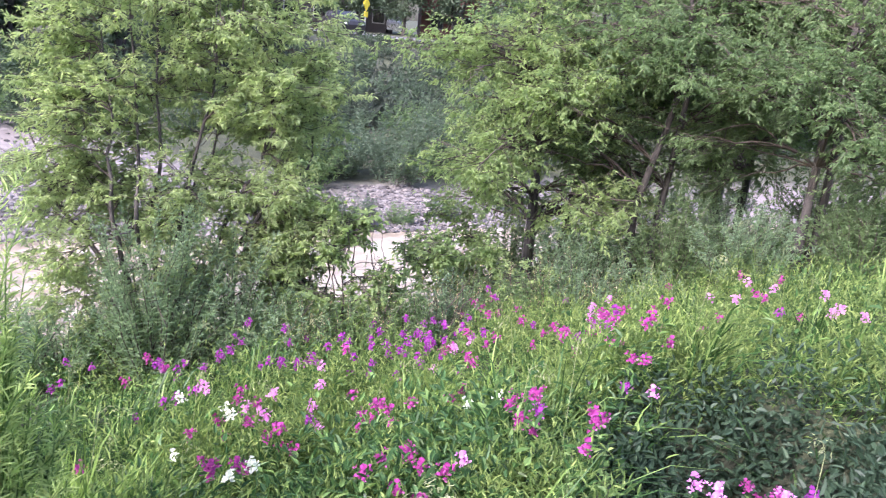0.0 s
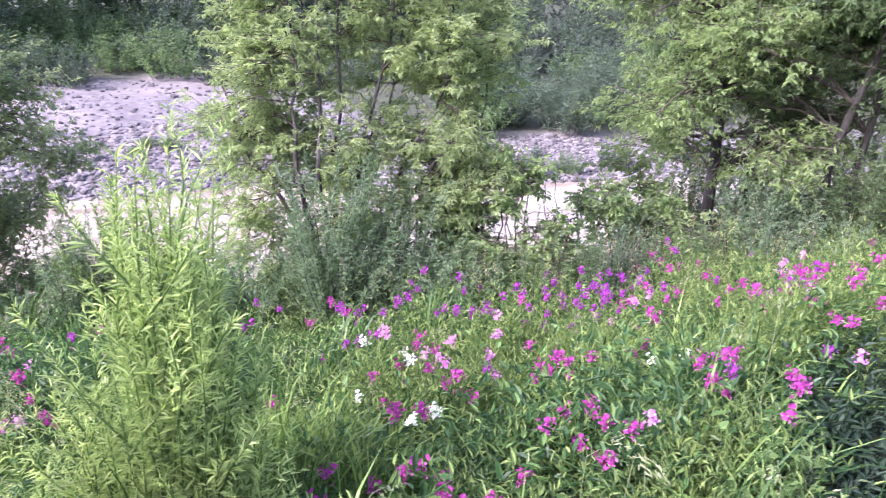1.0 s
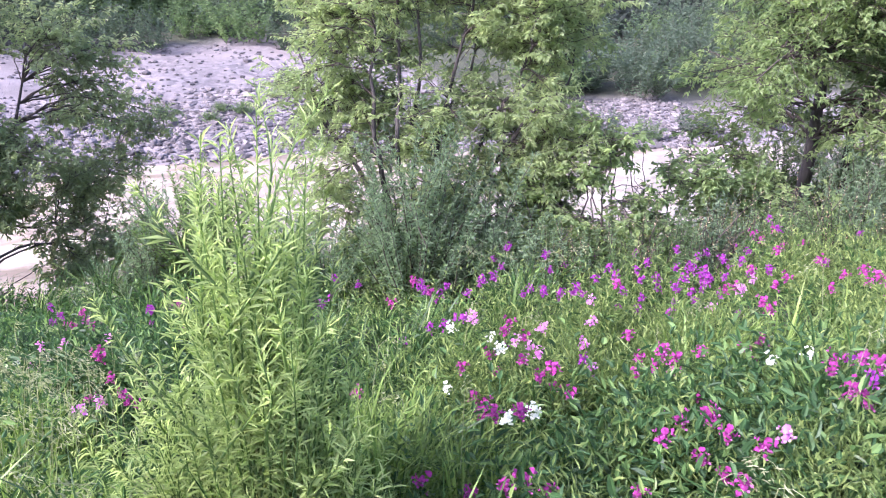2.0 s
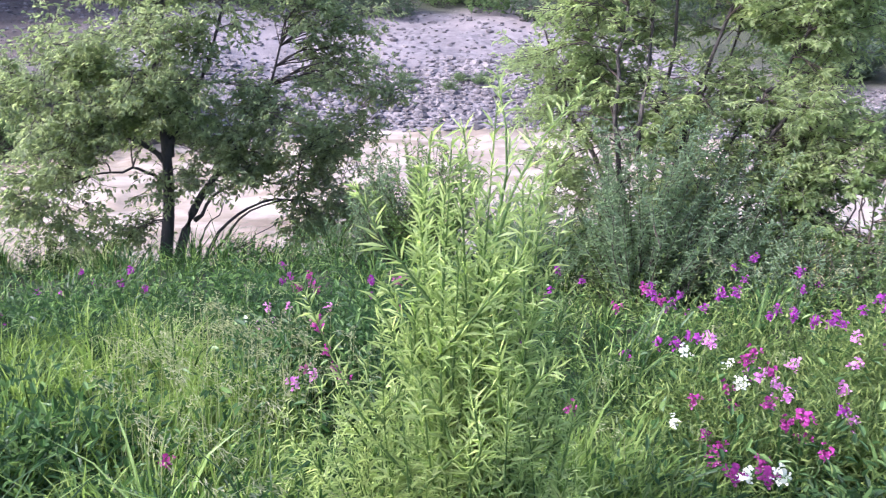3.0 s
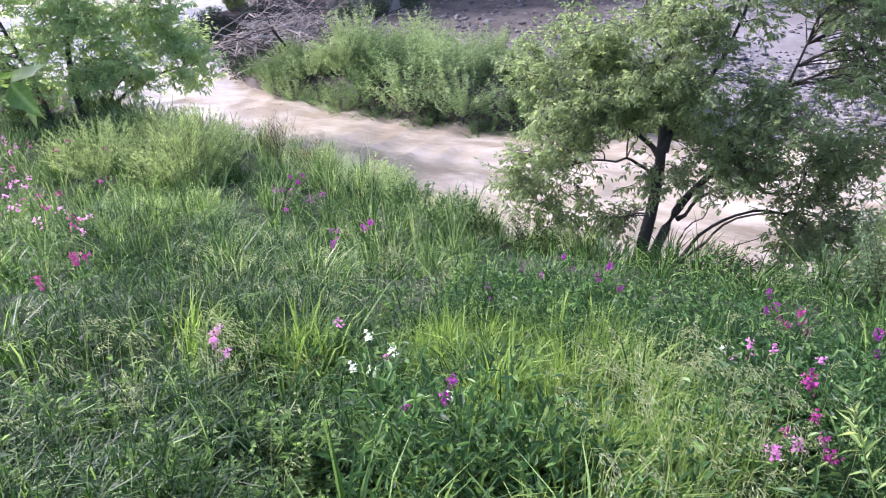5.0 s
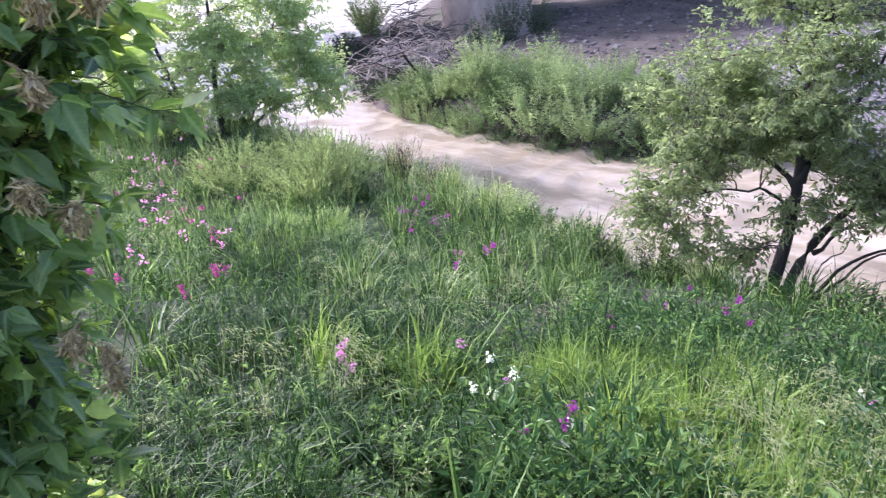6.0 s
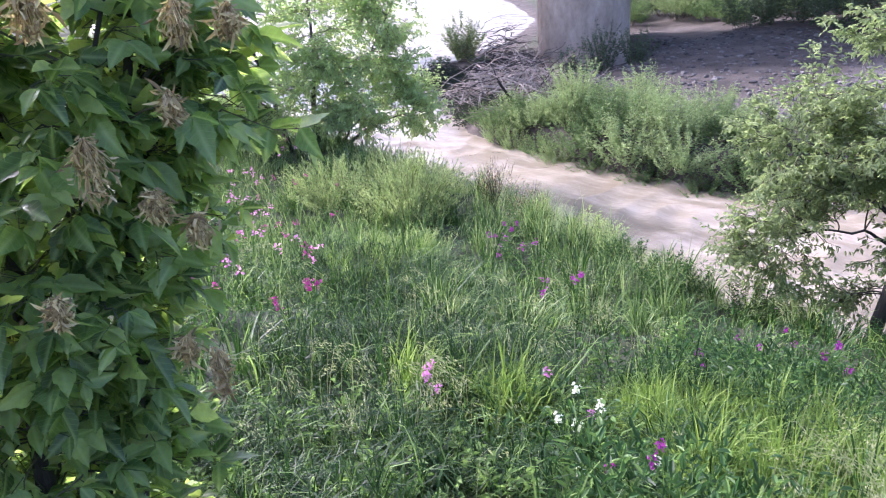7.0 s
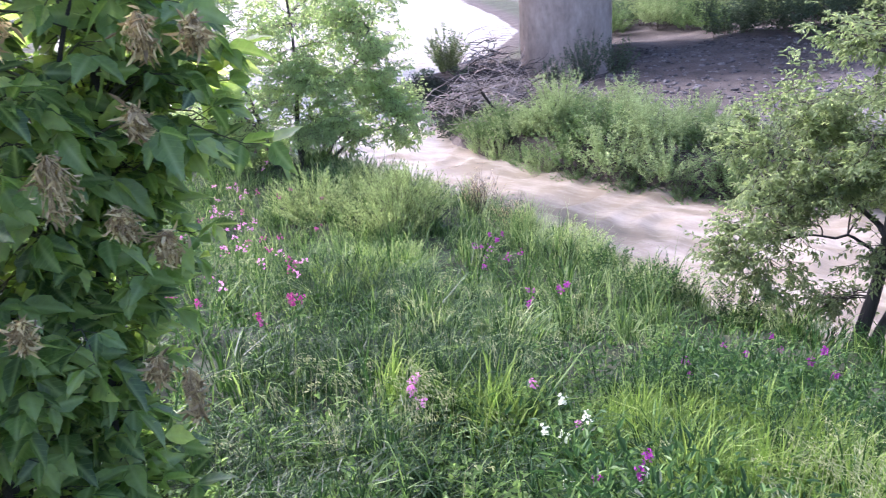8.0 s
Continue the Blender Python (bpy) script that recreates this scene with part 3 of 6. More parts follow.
def grow_tree(name, label, base, stems, blobs, leaf, seed, limbs=80, shoots=10, twigs=4, per=11, leaf_len=0.07, leaf_wid=0.02, reach=0.42, turn=0.0, bark=None, category="tree", oval=False, rise=0.12, sag=0.2):
    """A tree: stems as (control points, foot radius); limbs climb from them into the crown blobs, carry shoots,
    the shoots carry twigs, and the leaves sit along the twigs in flat sprays. All in the tree's own axes, turned by `turn`."""
    r = rng(seed)
    root = new(name)
    root.matrix_basis = pose(*base, 0, 0, turn)
    tagged(root, label, category)
    bark = bark or M_BARK
    pts, rad_at = [], []
    for ctrl, foot in stems:
        p = spline(ctrl, 18) + np.cumsum(r.normal(0, 0.006 if foot > 0.04 else 0.022, (18, 3)), 0)
        rr = foot * (1 - 0.86 * np.linspace(0, 1, 18) ** 0.75)
        rr[0] *= 1.4
        rr[1] *= 1.15
        v, q = tubes(p[None], rr[None], 8)
        part_of("trunk", mesh_of("trunk", v, [q], bark, True), root)
        pts.append(p[5:])
        rad_at.append(rr[5:])
    pts, rad_at = np.concatenate(pts), np.concatenate(rad_at)
    ends, _ = in_blobs(blobs, limbs, r, 0.8)
    flat = np.linalg.norm(ends[:, None, :2] - pts[None, :, :2], axis=-1)
    cost = ((ends[:, None] - pts[None]) ** 2).sum(-1) + 1.2 * np.maximum(0, pts[None, :, 2] - ends[:, None, 2] + 0.35 * flat) ** 2
    at = cost.argmin(1)
    limb = bow(pts[at], ends, 8, r, rise, 0.03)
    span = np.linalg.norm(ends - pts[at], axis=1)
    lr = np.minimum(0.7 * rad_at[at], 0.005 + 0.008 * span)[:, None] * np.linspace(1, 0.3, 8)[None]
    lv, lq = tubes(limb, lr, 5)
    # shoots leave the outer part of every limb
    n = limbs * shoots
    i = np.repeat(np.arange(limbs), shoots)
    t = (0.3 + 0.7 * r.uniform(0, 1, n) ** 0.7) * 6.999
    k = t.astype(int)
    s0 = limb[i, k] + (limb[i, k + 1] - limb[i, k]) * (t - k)[:, None]
    d = unit(0.8 * unit(limb[i, 7] - limb[i, 4]) + r.normal(0, 0.62, (n, 3)) * np.array([1, 1, 0.6]) + np.array([0, 0, rise]))
    L = reach * r.uniform(0.5, 1.2, n)
    S = bow(s0, s0 + d * L[:, None], 5, r, -sag * 0.4, 0.03)
    sv, sq = tubes(S[:, ::2], 0.0042 * np.linspace(1, 0.4, 3)[None] * np.ones((n, 1)), 3)
    # twigs
    m = n * twigs
    j = np.repeat(np.arange(n), twigs)
    t = (0.25 + 0.75 * r.uniform(0, 1, m)) * 3.999
    k = t.astype(int)
    w0 = S[j, k] + (S[j, k + 1] - S[j, k]) * (t - k)[:, None]
    e = unit(0.7 * d[j] + r.normal(0, 0.6, (m, 3)) * np.array([1, 1, 0.55]) - np.array([0, 0, sag * 0.6]))
    TL = reach * r.uniform(0.28, 0.62, m)
    T = bow(w0, w0 + e * TL[:, None], 4, r, -sag * 0.3, 0.03)
    tv, tq = tubes(T[::2, ::3], 0.0022 * np.array([[1, 0.5]]) * np.ones((len(T[::2]), 1)), 3)
    v, f = joined([(lv, lq), (sv, sq), (tv, tq)])
    tagged(part_of("brushwood", mesh_of("brushwood", v, f, M_TWIG, True), root), kind="stuff")
    # leaves, left and right along each twig
    h = np.repeat(np.arange(m), per)
    c = len(h)
    t = r.uniform(0.05, 1.0, c) * 2.999
    k = t.astype(int)
    p = T[h, k] + (T[h, k + 1] - T[h, k]) * (t - k)[:, None]
    normal = unit(unit(np.cross(np.cross(e, np.array([0, 0, 1.0])), e))[h] + r.normal(0, 0.42, (c, 3)))
    side = unit(np.cross(e[h], normal)) * r.choice([-1.0, 1.0], c)[:, None]
    axis = 0.55 * e[h] + 0.75 * side + r.normal(0, 0.25, (c, 3)) - np.array([0, 0, sag])
    geo = oval_geo if oval else leaf_geo
    v, f = geo(p, axis, normal, leaf_len * r.uniform(0.55, 1.25, c), leaf_wid * r.uniform(0.7, 1.25, c))
    tagged(part_of("crown", mesh_of("crown", v, [f], leaf), root), kind="stuff")
    return root


def z_at(x, y):
    return float(height(x, y))


def spot(x, y, dz=0.0):
    return (x, y, z_at(x, y) + dz)


# the round-headed willow in the middle of the bank
fan = rng(12)
grow_tree("willow_tree", "round-headed green willow tree with many thin stems", spot(2.25, 5.6),
          [([(0.03 * k, 0.02 * fan.normal(), -0.15), (0.1 * k, 0.1 * fan.normal(), 0.7), (0.2 * k, 0.15 * fan.normal(), 1.5), (0.27 * k + 0.1, 0.2 * fan.normal(), 2.4 - 0.05 * k * k), (0.31 * k + 0.1, 0.2 * fan.normal(), 3.6 - 0.11 * k * k)], 0.034) for k in (-3.4, -2.3, -1.4, -0.5, 0.4, 1.3, 2.3, 3.4)]
          + [([(0, 0, -0.1), (-0.2, 0, 0.5), (-0.5, -0.05, 0.82), (-0.95, -0.1, 0.95)], 0.018), ([(0, 0, -0.1), (0.25, -0.1, 0.45), (0.6, -0.15, 0.8), (1.1, -0.2, 1.0)], 0.018)],
          [(-0.55, 0, 1.6, 0.52, 0.6, 0.5, 2), (0.2, 0, 1.5, 0.7, 0.6, 0.5, 2), (0.9, 0, 1.5, 0.48, 0.6, 0.5, 1.8), (-0.55, 0, 2.35, 0.55, 0.7, 0.6, 2), (0.25, 0, 2.5, 0.75, 0.7, 0.6, 2.5), (0.95, 0, 2.3, 0.48, 0.6, 0.6, 1.8),
           (0.1, 0, 3.2, 0.8, 0.8, 0.5, 2.4), (0.8, 0, 3.05, 0.5, 0.5, 0.45, 1.3), (-0.6, 0, 3.0, 0.45, 0.5, 0.45, 1.3), (0.1, 0, 3.7, 0.6, 0.6, 0.3, 1.2), (-0.75, -0.1, 1.0, 0.32, 0.3, 0.25, 0.7), (1.1, -0.1, 1.0, 0.32, 0.3, 0.3, 0.8), (0.1, -0.3, 1.0, 0.5, 0.3, 0.3, 0.8)],
          M_PALELEAF, 11, 250, 7, 4, 13, 0.056, 0.0145, 0.32, turn=-19)


# trees along the right of the bank
def bank_tree(x, y, h, w, seed, lean=(0.0, 0.0), twins=1, foot=0.07, leaf=M_WILLOW, limbs=70, low=0.22):
    r = rng(seed)
    stems = []
    for k in range(twins):
        dx = (k - (twins - 1) / 2) * 0.22
        top = (lean[0] * h + dx * 3.0 + r.normal(0, 0.1), lean[1] * h + r.normal(0, 0.1), h * r.uniform(0.78, 0.9))
        wind = [(dx, 0, -0.15), (dx + 0.12 * top[0] + r.normal(0, 0.04), 0.12 * top[1], h * 0.18), (dx + 0.45 * (top[0] - dx) + r.normal(0, 0.1), 0.4 * top[1] + r.normal(0, 0.08), h * 0.45), (dx + 0.7 * (top[0] - dx) + r.normal(0, 0.12), 0.75 * top[1], h * 0.66), top]
        stems.append((wind, foot))
    cx, cy = lean[0] * h * 0.6, lean[1] * h * 0.6
    blobs = [(cx, cy, h * 0.58, w * 0.85, w * 0.85, h * 0.24, 3.6), (cx * 1.2, cy, h * 0.85, w * 0.65, w * 0.65, h * 0.16, 1.8)]
    for k in range(9):
        a = k * 2 * math.pi / 4.5 + r.uniform(-0.4, 0.4)
        blobs.append((cx * 0.5 + math.cos(a) * w * 0.8, cy * 0.5 + math.sin(a) * w * 0.8, h * r.uniform(low, 0.62), w * 0.42, w * 0.42, h * 0.07, 0.75))
    return grow_tree("bank_tree", "leafy green willow tree on the grassy bank", spot(x, y), stems, blobs, leaf, seed, 2 * limbs, 6, 4, 11, 0.062, 0.0195, 0.42, sag=0.28)


bank_tree(6.2, 5.5, 4.4, 1.3, 21, (0.0, 0.0), 1, 0.085, M_CROWN, 84, 0.18)
# all but the first take the darker leaf, their shade put into the colour
bank_tree(7.6, 6.2, 4.8, 1.3, 22, (0.0, 0.0), 1, 0.06, M_WILLOW, 70)
bank_tree(7.0, 4.55, 5.0, 1.2, 23, (0.05, -0.02), 2, 0.055, M_WILLOW, 76)
bank_tree(8.6, 4.5, 5.0, 1.3, 24, (0.0, 0.0), 1, 0.065, M_WILLOW, 70)
bank_tree(7.6, 3.1, 5.0, 1.25, 25, (0.09, -0.03), 2, 0.06, M_WILLOW, 76)
bank_tree(8.9, 2.5, 4.8, 1.3, 26, (0.03, 0.0), 1, 0.065, M_WILLOW, 70)
bank_tree(10.5, 6.0, 5.2, 1.5, 27, (0.0, 0.0), 1, 0.08, M_WILLOW, 64)

# the tree with two dark trunks at the water's edge
grow_tree("bank_tree", "two-trunked leafy tree with low arching boughs over the river", spot(-2.3, 8.62),
          [([(-0.03, 0, -0.2), (0.03, 0, 0.33), (0.16, 0, 1.0), (0.21, 0, 1.86), (0.18, 0.05, 2.42), (0.35, 0.1, 3.2), (0.45, 0.1, 4.3)], 0.1),
           ([(0.2, 0, 1.62), (0.3, 0, 1.9), (0.56, 0, 2.31), (0.82, 0.05, 2.89), (1.1, 0.1, 3.9)], 0.05),
           ([(0.13, 0, -0.2), (0.17, 0, 0.26), (0.36, 0, 0.83), (0.58, -0.02, 1.18), (0.95, 0.05, 1.6), (1.3, 0.1, 2.1), (1.5, 0.1, 2.7)], 0.08),
           ([(0.2, 0, -0.1), (0.45, 0, 0.45), (0.8, 0, 0.85), (1.4, 0, 1.0), (2.0, 0, 0.68), (2.25, 0, 0.4)], 0.03),
           ([(0.2, 0.05, -0.1), (0.6, 0.1, 0.4), (1.1, 0.1, 0.78), (1.8, 0.1, 0.8), (2.3, 0.1, 0.45)], 0.024),
           ([(0.24, -0.1, -0.1), (0.5, -0.1, 0.25), (0.9, -0.1, 0.5), (1.35, -0.1, 0.7), (1.8, -0.1, 0.6)], 0.013),
           ([(0.36, 0, 0.8), (0.7, 0.1, 1.15), (1.3, 0.1, 1.24), (2.0, 0.1, 0.95), (2.4, 0.1, 0.6)], 0.022),
           ([(0.22, 0.1, -0.1), (0.35, 0.1, 0.5), (0.6, 0.15, 0.9), (0.9, 0.2, 1.2)], 0.018),
           ([(0.3, 0, -0.1), (0.7, 0.05, 0.2), (1.2, 0.05, 0.35), (1.6, 0, 0.15)], 0.01),
           ([(0.17, 0, 1.2), (-0.3, -0.1, 1.5), (-0.9, -0.1, 1.38), (-1.4, -0.1, 1.0)], 0.024),
           ([(0.2, 0, 1.55), (-0.5, 0.1, 2.1), (-1.1, 0.1, 2.4)], 0.03)],
          [(0.1, 0, 2.35, 0.95, 1.0, 0.6, 3), (-0.6, 0, 2.65, 0.55, 0.7, 0.5, 1.5), (-0.8, -0.1, 1.85, 0.5, 0.6, 0.4, 1.6), (-1.15, -0.1, 1.2, 0.42, 0.5, 0.3, 1.4), (-0.7, 0.1, 1.3, 0.4, 0.4, 0.25, 0.9), (-0.85, 0, 0.8, 0.4, 0.4, 0.22, 0.45), (1.2, 0, 2.3, 0.8, 0.9, 0.55, 2.5), (2.1, 0, 2.5, 0.5, 0.7, 0.5, 1.4), (0.5, 0, 3.3, 1.1, 1.0, 0.65, 3),
           (1.8, 0, 3.2, 0.8, 0.9, 0.5, 1.5), (1.0, 0, 1.62, 0.8, 0.7, 0.22, 1.3), (1.95, 0, 1.65, 0.6, 0.6, 0.3, 1.1), (2.2, 0, 0.9, 0.42, 0.4, 0.28, 0.9), (1.5, 0, 1.2, 0.6, 0.4, 0.14, 0.45), (1.9, 0, 0.6, 0.4, 0.4, 0.25, 0.35), (2.4, 0, 0.55, 0.35, 0.4, 0.3, 0.7), (0.3, 0, 4.2, 1.1, 1.1, 0.5, 2), (-1.0, 0, 2.4, 0.45, 0.6, 0.4, 1.0), (-0.5, 0, 3.4, 0.7, 0.7, 0.45, 1.2), (2.4, 0, 3.0, 0.5, 0.6, 0.5, 1.0), (2.5, 0, 2.1, 0.35, 0.5, 0.35, 0.7), (0.3, 0.5, 1.75, 0.7, 0.5, 0.2, 0.8), (0.8, -0.5, 1.85, 0.7, 0.4, 0.35, 0.7), (0.15, -0.5, 2.5, 0.7, 0.4, 0.4, 0.6), (0.3, -0.1, 1.42, 0.8, 0.6, 0.2, 1.3), (1.3, -0.1, 1.3, 0.7, 0.5, 0.22, 1.0), (1.6, 0, 0.72, 0.5, 0.4, 0.2, 0.6), (-0.35, 0, 0.7, 0.35, 0.4, 0.22, 0.35)],
          M_TWIN, 31, 275, 7, 4, 8, 0.064, 0.0245, 0.36, turn=14.5, oval=True, sag=0.3)

# the tree further down the bank, before the bright reach
grow_tree("bank_tree", "light green tree leaning over the bright reach of river", spot(-12.9, 9.9),
          [([(0, 0, -0.2), (-0.05, 0, 0.8), (0.05, 0, 2.0), (0.0, 0.1, 4.0)], 0.085), ([(-0.5, 0.1, -0.2), (-0.75, 0.1, 1.0), (-1.1, 0.1, 2.4), (-1.3, 0.2, 3.6)], 0.06), ([(0.25, 0, -0.2), (0.6, 0.1, 0.8), (1.1, 0.2, 1.7), (1.6, 0.2, 2.6)], 0.055),
           ([(0.3, 0, -0.1), (0.9, 0, 0.35), (1.5, 0, 0.55), (2.1, 0, 0.6)], 0.045), ([(0.2, 0, -0.1), (0.7, -0.1, 0.5), (1.2, -0.1, 0.9)], 0.03)],
          [(0.0, 0, 2.7, 1.2, 1.1, 0.8, 3.5), (1.3, 0.2, 2.3, 0.75, 0.8, 0.6, 2), (1.9, 0.1, 0.95, 0.55, 0.55, 0.45, 2.0), (2.3, 0, 0.45, 0.25, 0.3, 0.3, 0.6), (0.8, 0, 1.3, 0.8, 0.7, 0.5, 1.6), (-0.4, 0, 1.3, 0.9, 0.8, 0.55, 1.8), (-1.4, 0, 2.2, 0.8, 0.8, 0.8, 2),
           (-1.6, 0, 1.1, 0.7, 0.7, 0.6, 1.4), (-1.4, 0, 3.3, 0.9, 0.9, 0.6, 1.6), (0.2, 0, 3.8, 1.2, 1.0, 0.5, 2.0), (-2.3, 0, 2.6, 0.7, 0.8, 0.9, 1.5), (1.0, 0.1, 2.9, 0.9, 0.8, 0.5, 1.6), (1.5, 0, 1.6, 0.6, 0.6, 0.4, 1.3), (0.1, -0.3, 1.9, 0.9, 0.6, 0.5, 1.6), (-1.0, 0, 0.7, 0.8, 0.6, 0.35, 1.8), (0.2, -0.3, 0.7, 0.7, 0.5, 0.35, 1.5), (1.0, -0.2, 0.7, 0.6, 0.4, 0.35, 1.4)],
          M_SILVER, 32, 250, 7, 4, 8, 0.1, 0.03, 0.46, turn=52, sag=0.3)


def wand_shrub(name, label, x, y, w, h, leaf, seed, wands=60, gap=0.016, leaf_len=0.06, leaf_wid=0.008, flare=0.75, tilt=0.5, bare=0.12, category="shrub", dz=0.0, side=0.5, lean=(0.0, 0.0), thin=1, stem=None):
    """Upright shoots that fan out from one foot, set with narrow leaves; some shoots fork."""
    r = rng(seed)
    root = new(name)
    root.location = spot(x, y, dz)
    tagged(root, label, category)
    a, q = r.uniform(0, 2 * np.pi, wands), np.sqrt(r.uniform(0, 1, wands))
    foot = np.column_stack([np.cos(a) * q * w * (1 - flare), np.sin(a) * q * w * (1 - flare), np.full(wands, -0.06)])
    high = h * (1 - 0.45 * q ** 2) * r.uniform(0.7, 1.05, wands)
    tip = np.column_stack([np.cos(a) * q * w + lean[0] * high, np.sin(a) * q * w + lean[1] * high, high])
    P = bow(foot, tip, 9, r, 0.0, 0.012)
    P[:, :, :2] += ((np.linspace(0, 1, 9) ** 1.6 - np.linspace(0, 1, 9))[None, :, None]) * (tip - foot)[:, None, :2] * 0.5
    # forks
    m = int(wands * side)
    if m:
        who = r.integers(0, wands, m)
        k = r.integers(3, 7, m)
        st = P[who, k]
        b = r.uniform(0, 2 * np.pi, m)
        ln = high[who] * r.uniform(0.2, 0.42, m)
        en = st + np.column_stack([np.cos(b) * ln * 0.5, np.sin(b) * ln * 0.5, ln * 0.8])
        P = np.concatenate([P, bow(st, en, 9, r, 0.0, 0.015)])
    n = len(P)
    v, f = tubes(P[::thin, ::2], 0.0045 * h ** 0.5 * np.linspace(1, 0.25, 5)[None] * np.ones((len(P[::thin]), 1)), 3)
    tagged(part_of("brushwood", mesh_of("brushwood", v, [f], stem or M_TWIG, True), root), kind="stuff")
    span = np.linalg.norm(P[:, -1] - P[:, 0], axis=1)
    cnt = np.maximum(6, (span / gap).astype(int))
    i = np.repeat(np.arange(n), cnt)
    t = (bare + (1 - bare) * r.uniform(0, 1, len(i))) * 7.999
    k = t.astype(int)
    p = P[i, k] + (P[i, k + 1] - P[i, k]) * (t - k)[:, None]
    d = unit(P[i, k + 1] - P[i, k])
    c = r.uniform(0, 2 * np.pi, len(i))
    out = np.column_stack([np.cos(c), np.sin(c), np.zeros(len(i))])
    axis = unit(d * (1 - tilt) + out * tilt + r.normal(0, 0.22, (len(i), 3)))
    normal = unit(np.cross(np.cross(axis, d), axis) + r.normal(0, 0.35, (len(i), 3)))
    v, f = leaf_geo(p, axis, normal, leaf_len * r.uniform(0.55, 1.25, len(i)) * (1 - 0.35 * (t / 8) ** 3), leaf_wid * r.uniform(0.7, 1.25, len(i)), 0.2, 0.22)
    tagged(part_of("foliage", mesh_of("foliage", v, [f], leaf), root), kind="stuff")
    return root


# scrub under the middle willow
wand_shrub("willow_shrub", "grey-green sandbar willow at the foot of a tree", 1.98, 5.0, 0.72, 1.65, M_BLUE, 41, 80, 0.0105, 0.07, 0.0095, 0.85, 0.5, 0.22)
wand_shrub("willow_shrub", "grey-green sandbar willow at the foot of a tree", 2.6, 4.95, 0.72, 1.45, M_BLUE, 42, 76, 0.0105, 0.07, 0.0095, 0.85, 0.5, 0.25)
wand_shrub("willow_shrub", "low grey-green willow scrub on the bank", 1.45, 5.6, 0.6, 0.95, M_BLUE, 43, 70, 0.011, 0.066, 0.011, 0.8, 0.5, 0.2)
wand_shrub("willow_shrub", "dull green willow scrub on the bank", 1.95, 5.3, 0.5, 0.95, M_WILLOW, 430, 80, 0.01, 0.062, 0.012)


def sapling(x, y, w, h, seed, label):
    r = rng(seed)
    st = []
    for _ in range(5):
        a, b = r.normal(0, w * 0.5), r.normal(0, w * 0.5)
        st.append(([(0.1 * a, 0.1 * b, -0.1), (0.3 * a, 0.3 * b, h * 0.4), (0.7 * a, 0.7 * b, h * 0.75), (a, b, h * r.uniform(0.85, 1.0))], 0.012))
    blobs = [(float(r.normal(0, w * 0.45)), float(r.normal(0, w * 0.45)), h * (0.3 + 0.07 * k), w * 0.4, w * 0.4, h * 0.12, 1) for k in range(10)]
    grow_tree("sapling", label, spot(x, y), st, blobs, M_CROWN, seed, 46, 5, 3, 6, 0.058, 0.026, 0.2, 0.0, M_TWIG, "sapling", True)


sapling(3.4, 4.7, 0.45, 1.6, 44, "small sapling with glossy yellow-green leaves")
sapling(3.05, 5.0, 0.3, 1.1, 462, "small sapling with glossy yellow-green leaves")
for k, (x, y, w, h, leaf) in enumerate([(3.75, 4.5, 0.3, 0.8, M_BLUE), (4.05, 4.75, 0.28, 0.95, M_WILLOW), (4.45, 4.7, 0.35, 0.85, M_BLUE), (3.5, 5.3, 0.35, 0.9, M_BLUE), (4.8, 4.6, 0.4, 0.8, M_WILLOW), (4.3, 5.4, 0.3, 0.9, M_BLUE), (3.6, 4.2, 0.25, 0.7, M_FRESH), (4.15, 4.35, 0.3, 1.0, M_BLUE), (3.85, 4.35, 0.25, 1.05, M_WILLOW), (3.5, 4.5, 0.25, 0.9, M_CROWN), (4.6, 4.35, 0.35, 0.95, M_CROWN), (4.35, 4.3, 0.25, 1.1, M_BLUE)]):
    wand_shrub("willow_shrub", "sparse grey-green willow shoots on the bank", x, y, w, h, leaf, 45 + 11 * k, 30, 0.012, 0.052, 0.012, 0.75, 0.6, 0.2)
# dull scrub and dry stalks behind the flowers, on the brow of the bank
for k, (x, y, w, h) in enumerate([(2.75, 4.3, 0.4, 0.62), (3.2, 4.15, 0.38, 0.72), (3.6, 4.0, 0.36, 0.85), (4.0, 4.0, 0.38, 0.95), (4.4, 3.95, 0.38, 0.85), (4.85, 3.95, 0.4, 0.72), (5.3, 3.8, 0.4, 0.62), (3.0, 4.55, 0.4, 0.85), (4.95, 4.3, 0.4, 0.75), (5.8, 3.5, 0.4, 0.55)]):
    wand_shrub("bank_scrub", "dull grey-green scrub with dry stems behind the flowers", x, y, w, h, M_WILLOW if k % 3 else M_BLUE, 540 + k, 46, 0.011, 0.05, 0.013, 0.7, 0.65, 0.12)
    if k < 7:
        wand_shrub("dry_weed", "thin dry brown weed stalks on the brow of the bank", x + 0.12, y - 0.1, 0.3, h + 0.15, M_SEED, 560 + k, 14, 0.06, 0.022, 0.006, 0.6, 0.4, 0.4, "weed", side=1.0)
sapling(4.12, 4.9, 0.3, 1.75, 464, "slender sapling with dull green leaves on the brow of the bank")
for k, (x, y, h) in enumerate([(3.75, 4.95, 1.5), (4.0, 5.1, 1.3), (4.5, 5.0, 1.4), (3.6, 5.2, 1.2)]):
    wand_shrub("willow_shrub", "bare-stemmed willow shoots with few leaves", x, y, 0.32, h, M_WILLOW, 580 + k, 14, 0.03, 0.05, 0.012, 0.6, 0.6, 0.35, side=1.0)
sapling(5.25, 5.4, 0.6, 1.75, 463, "small yellow-green sapling under the bank trees")
sapling(5.2, 4.9, 0.55, 1.1, 461, "small yellow-green sapling under the bank trees")
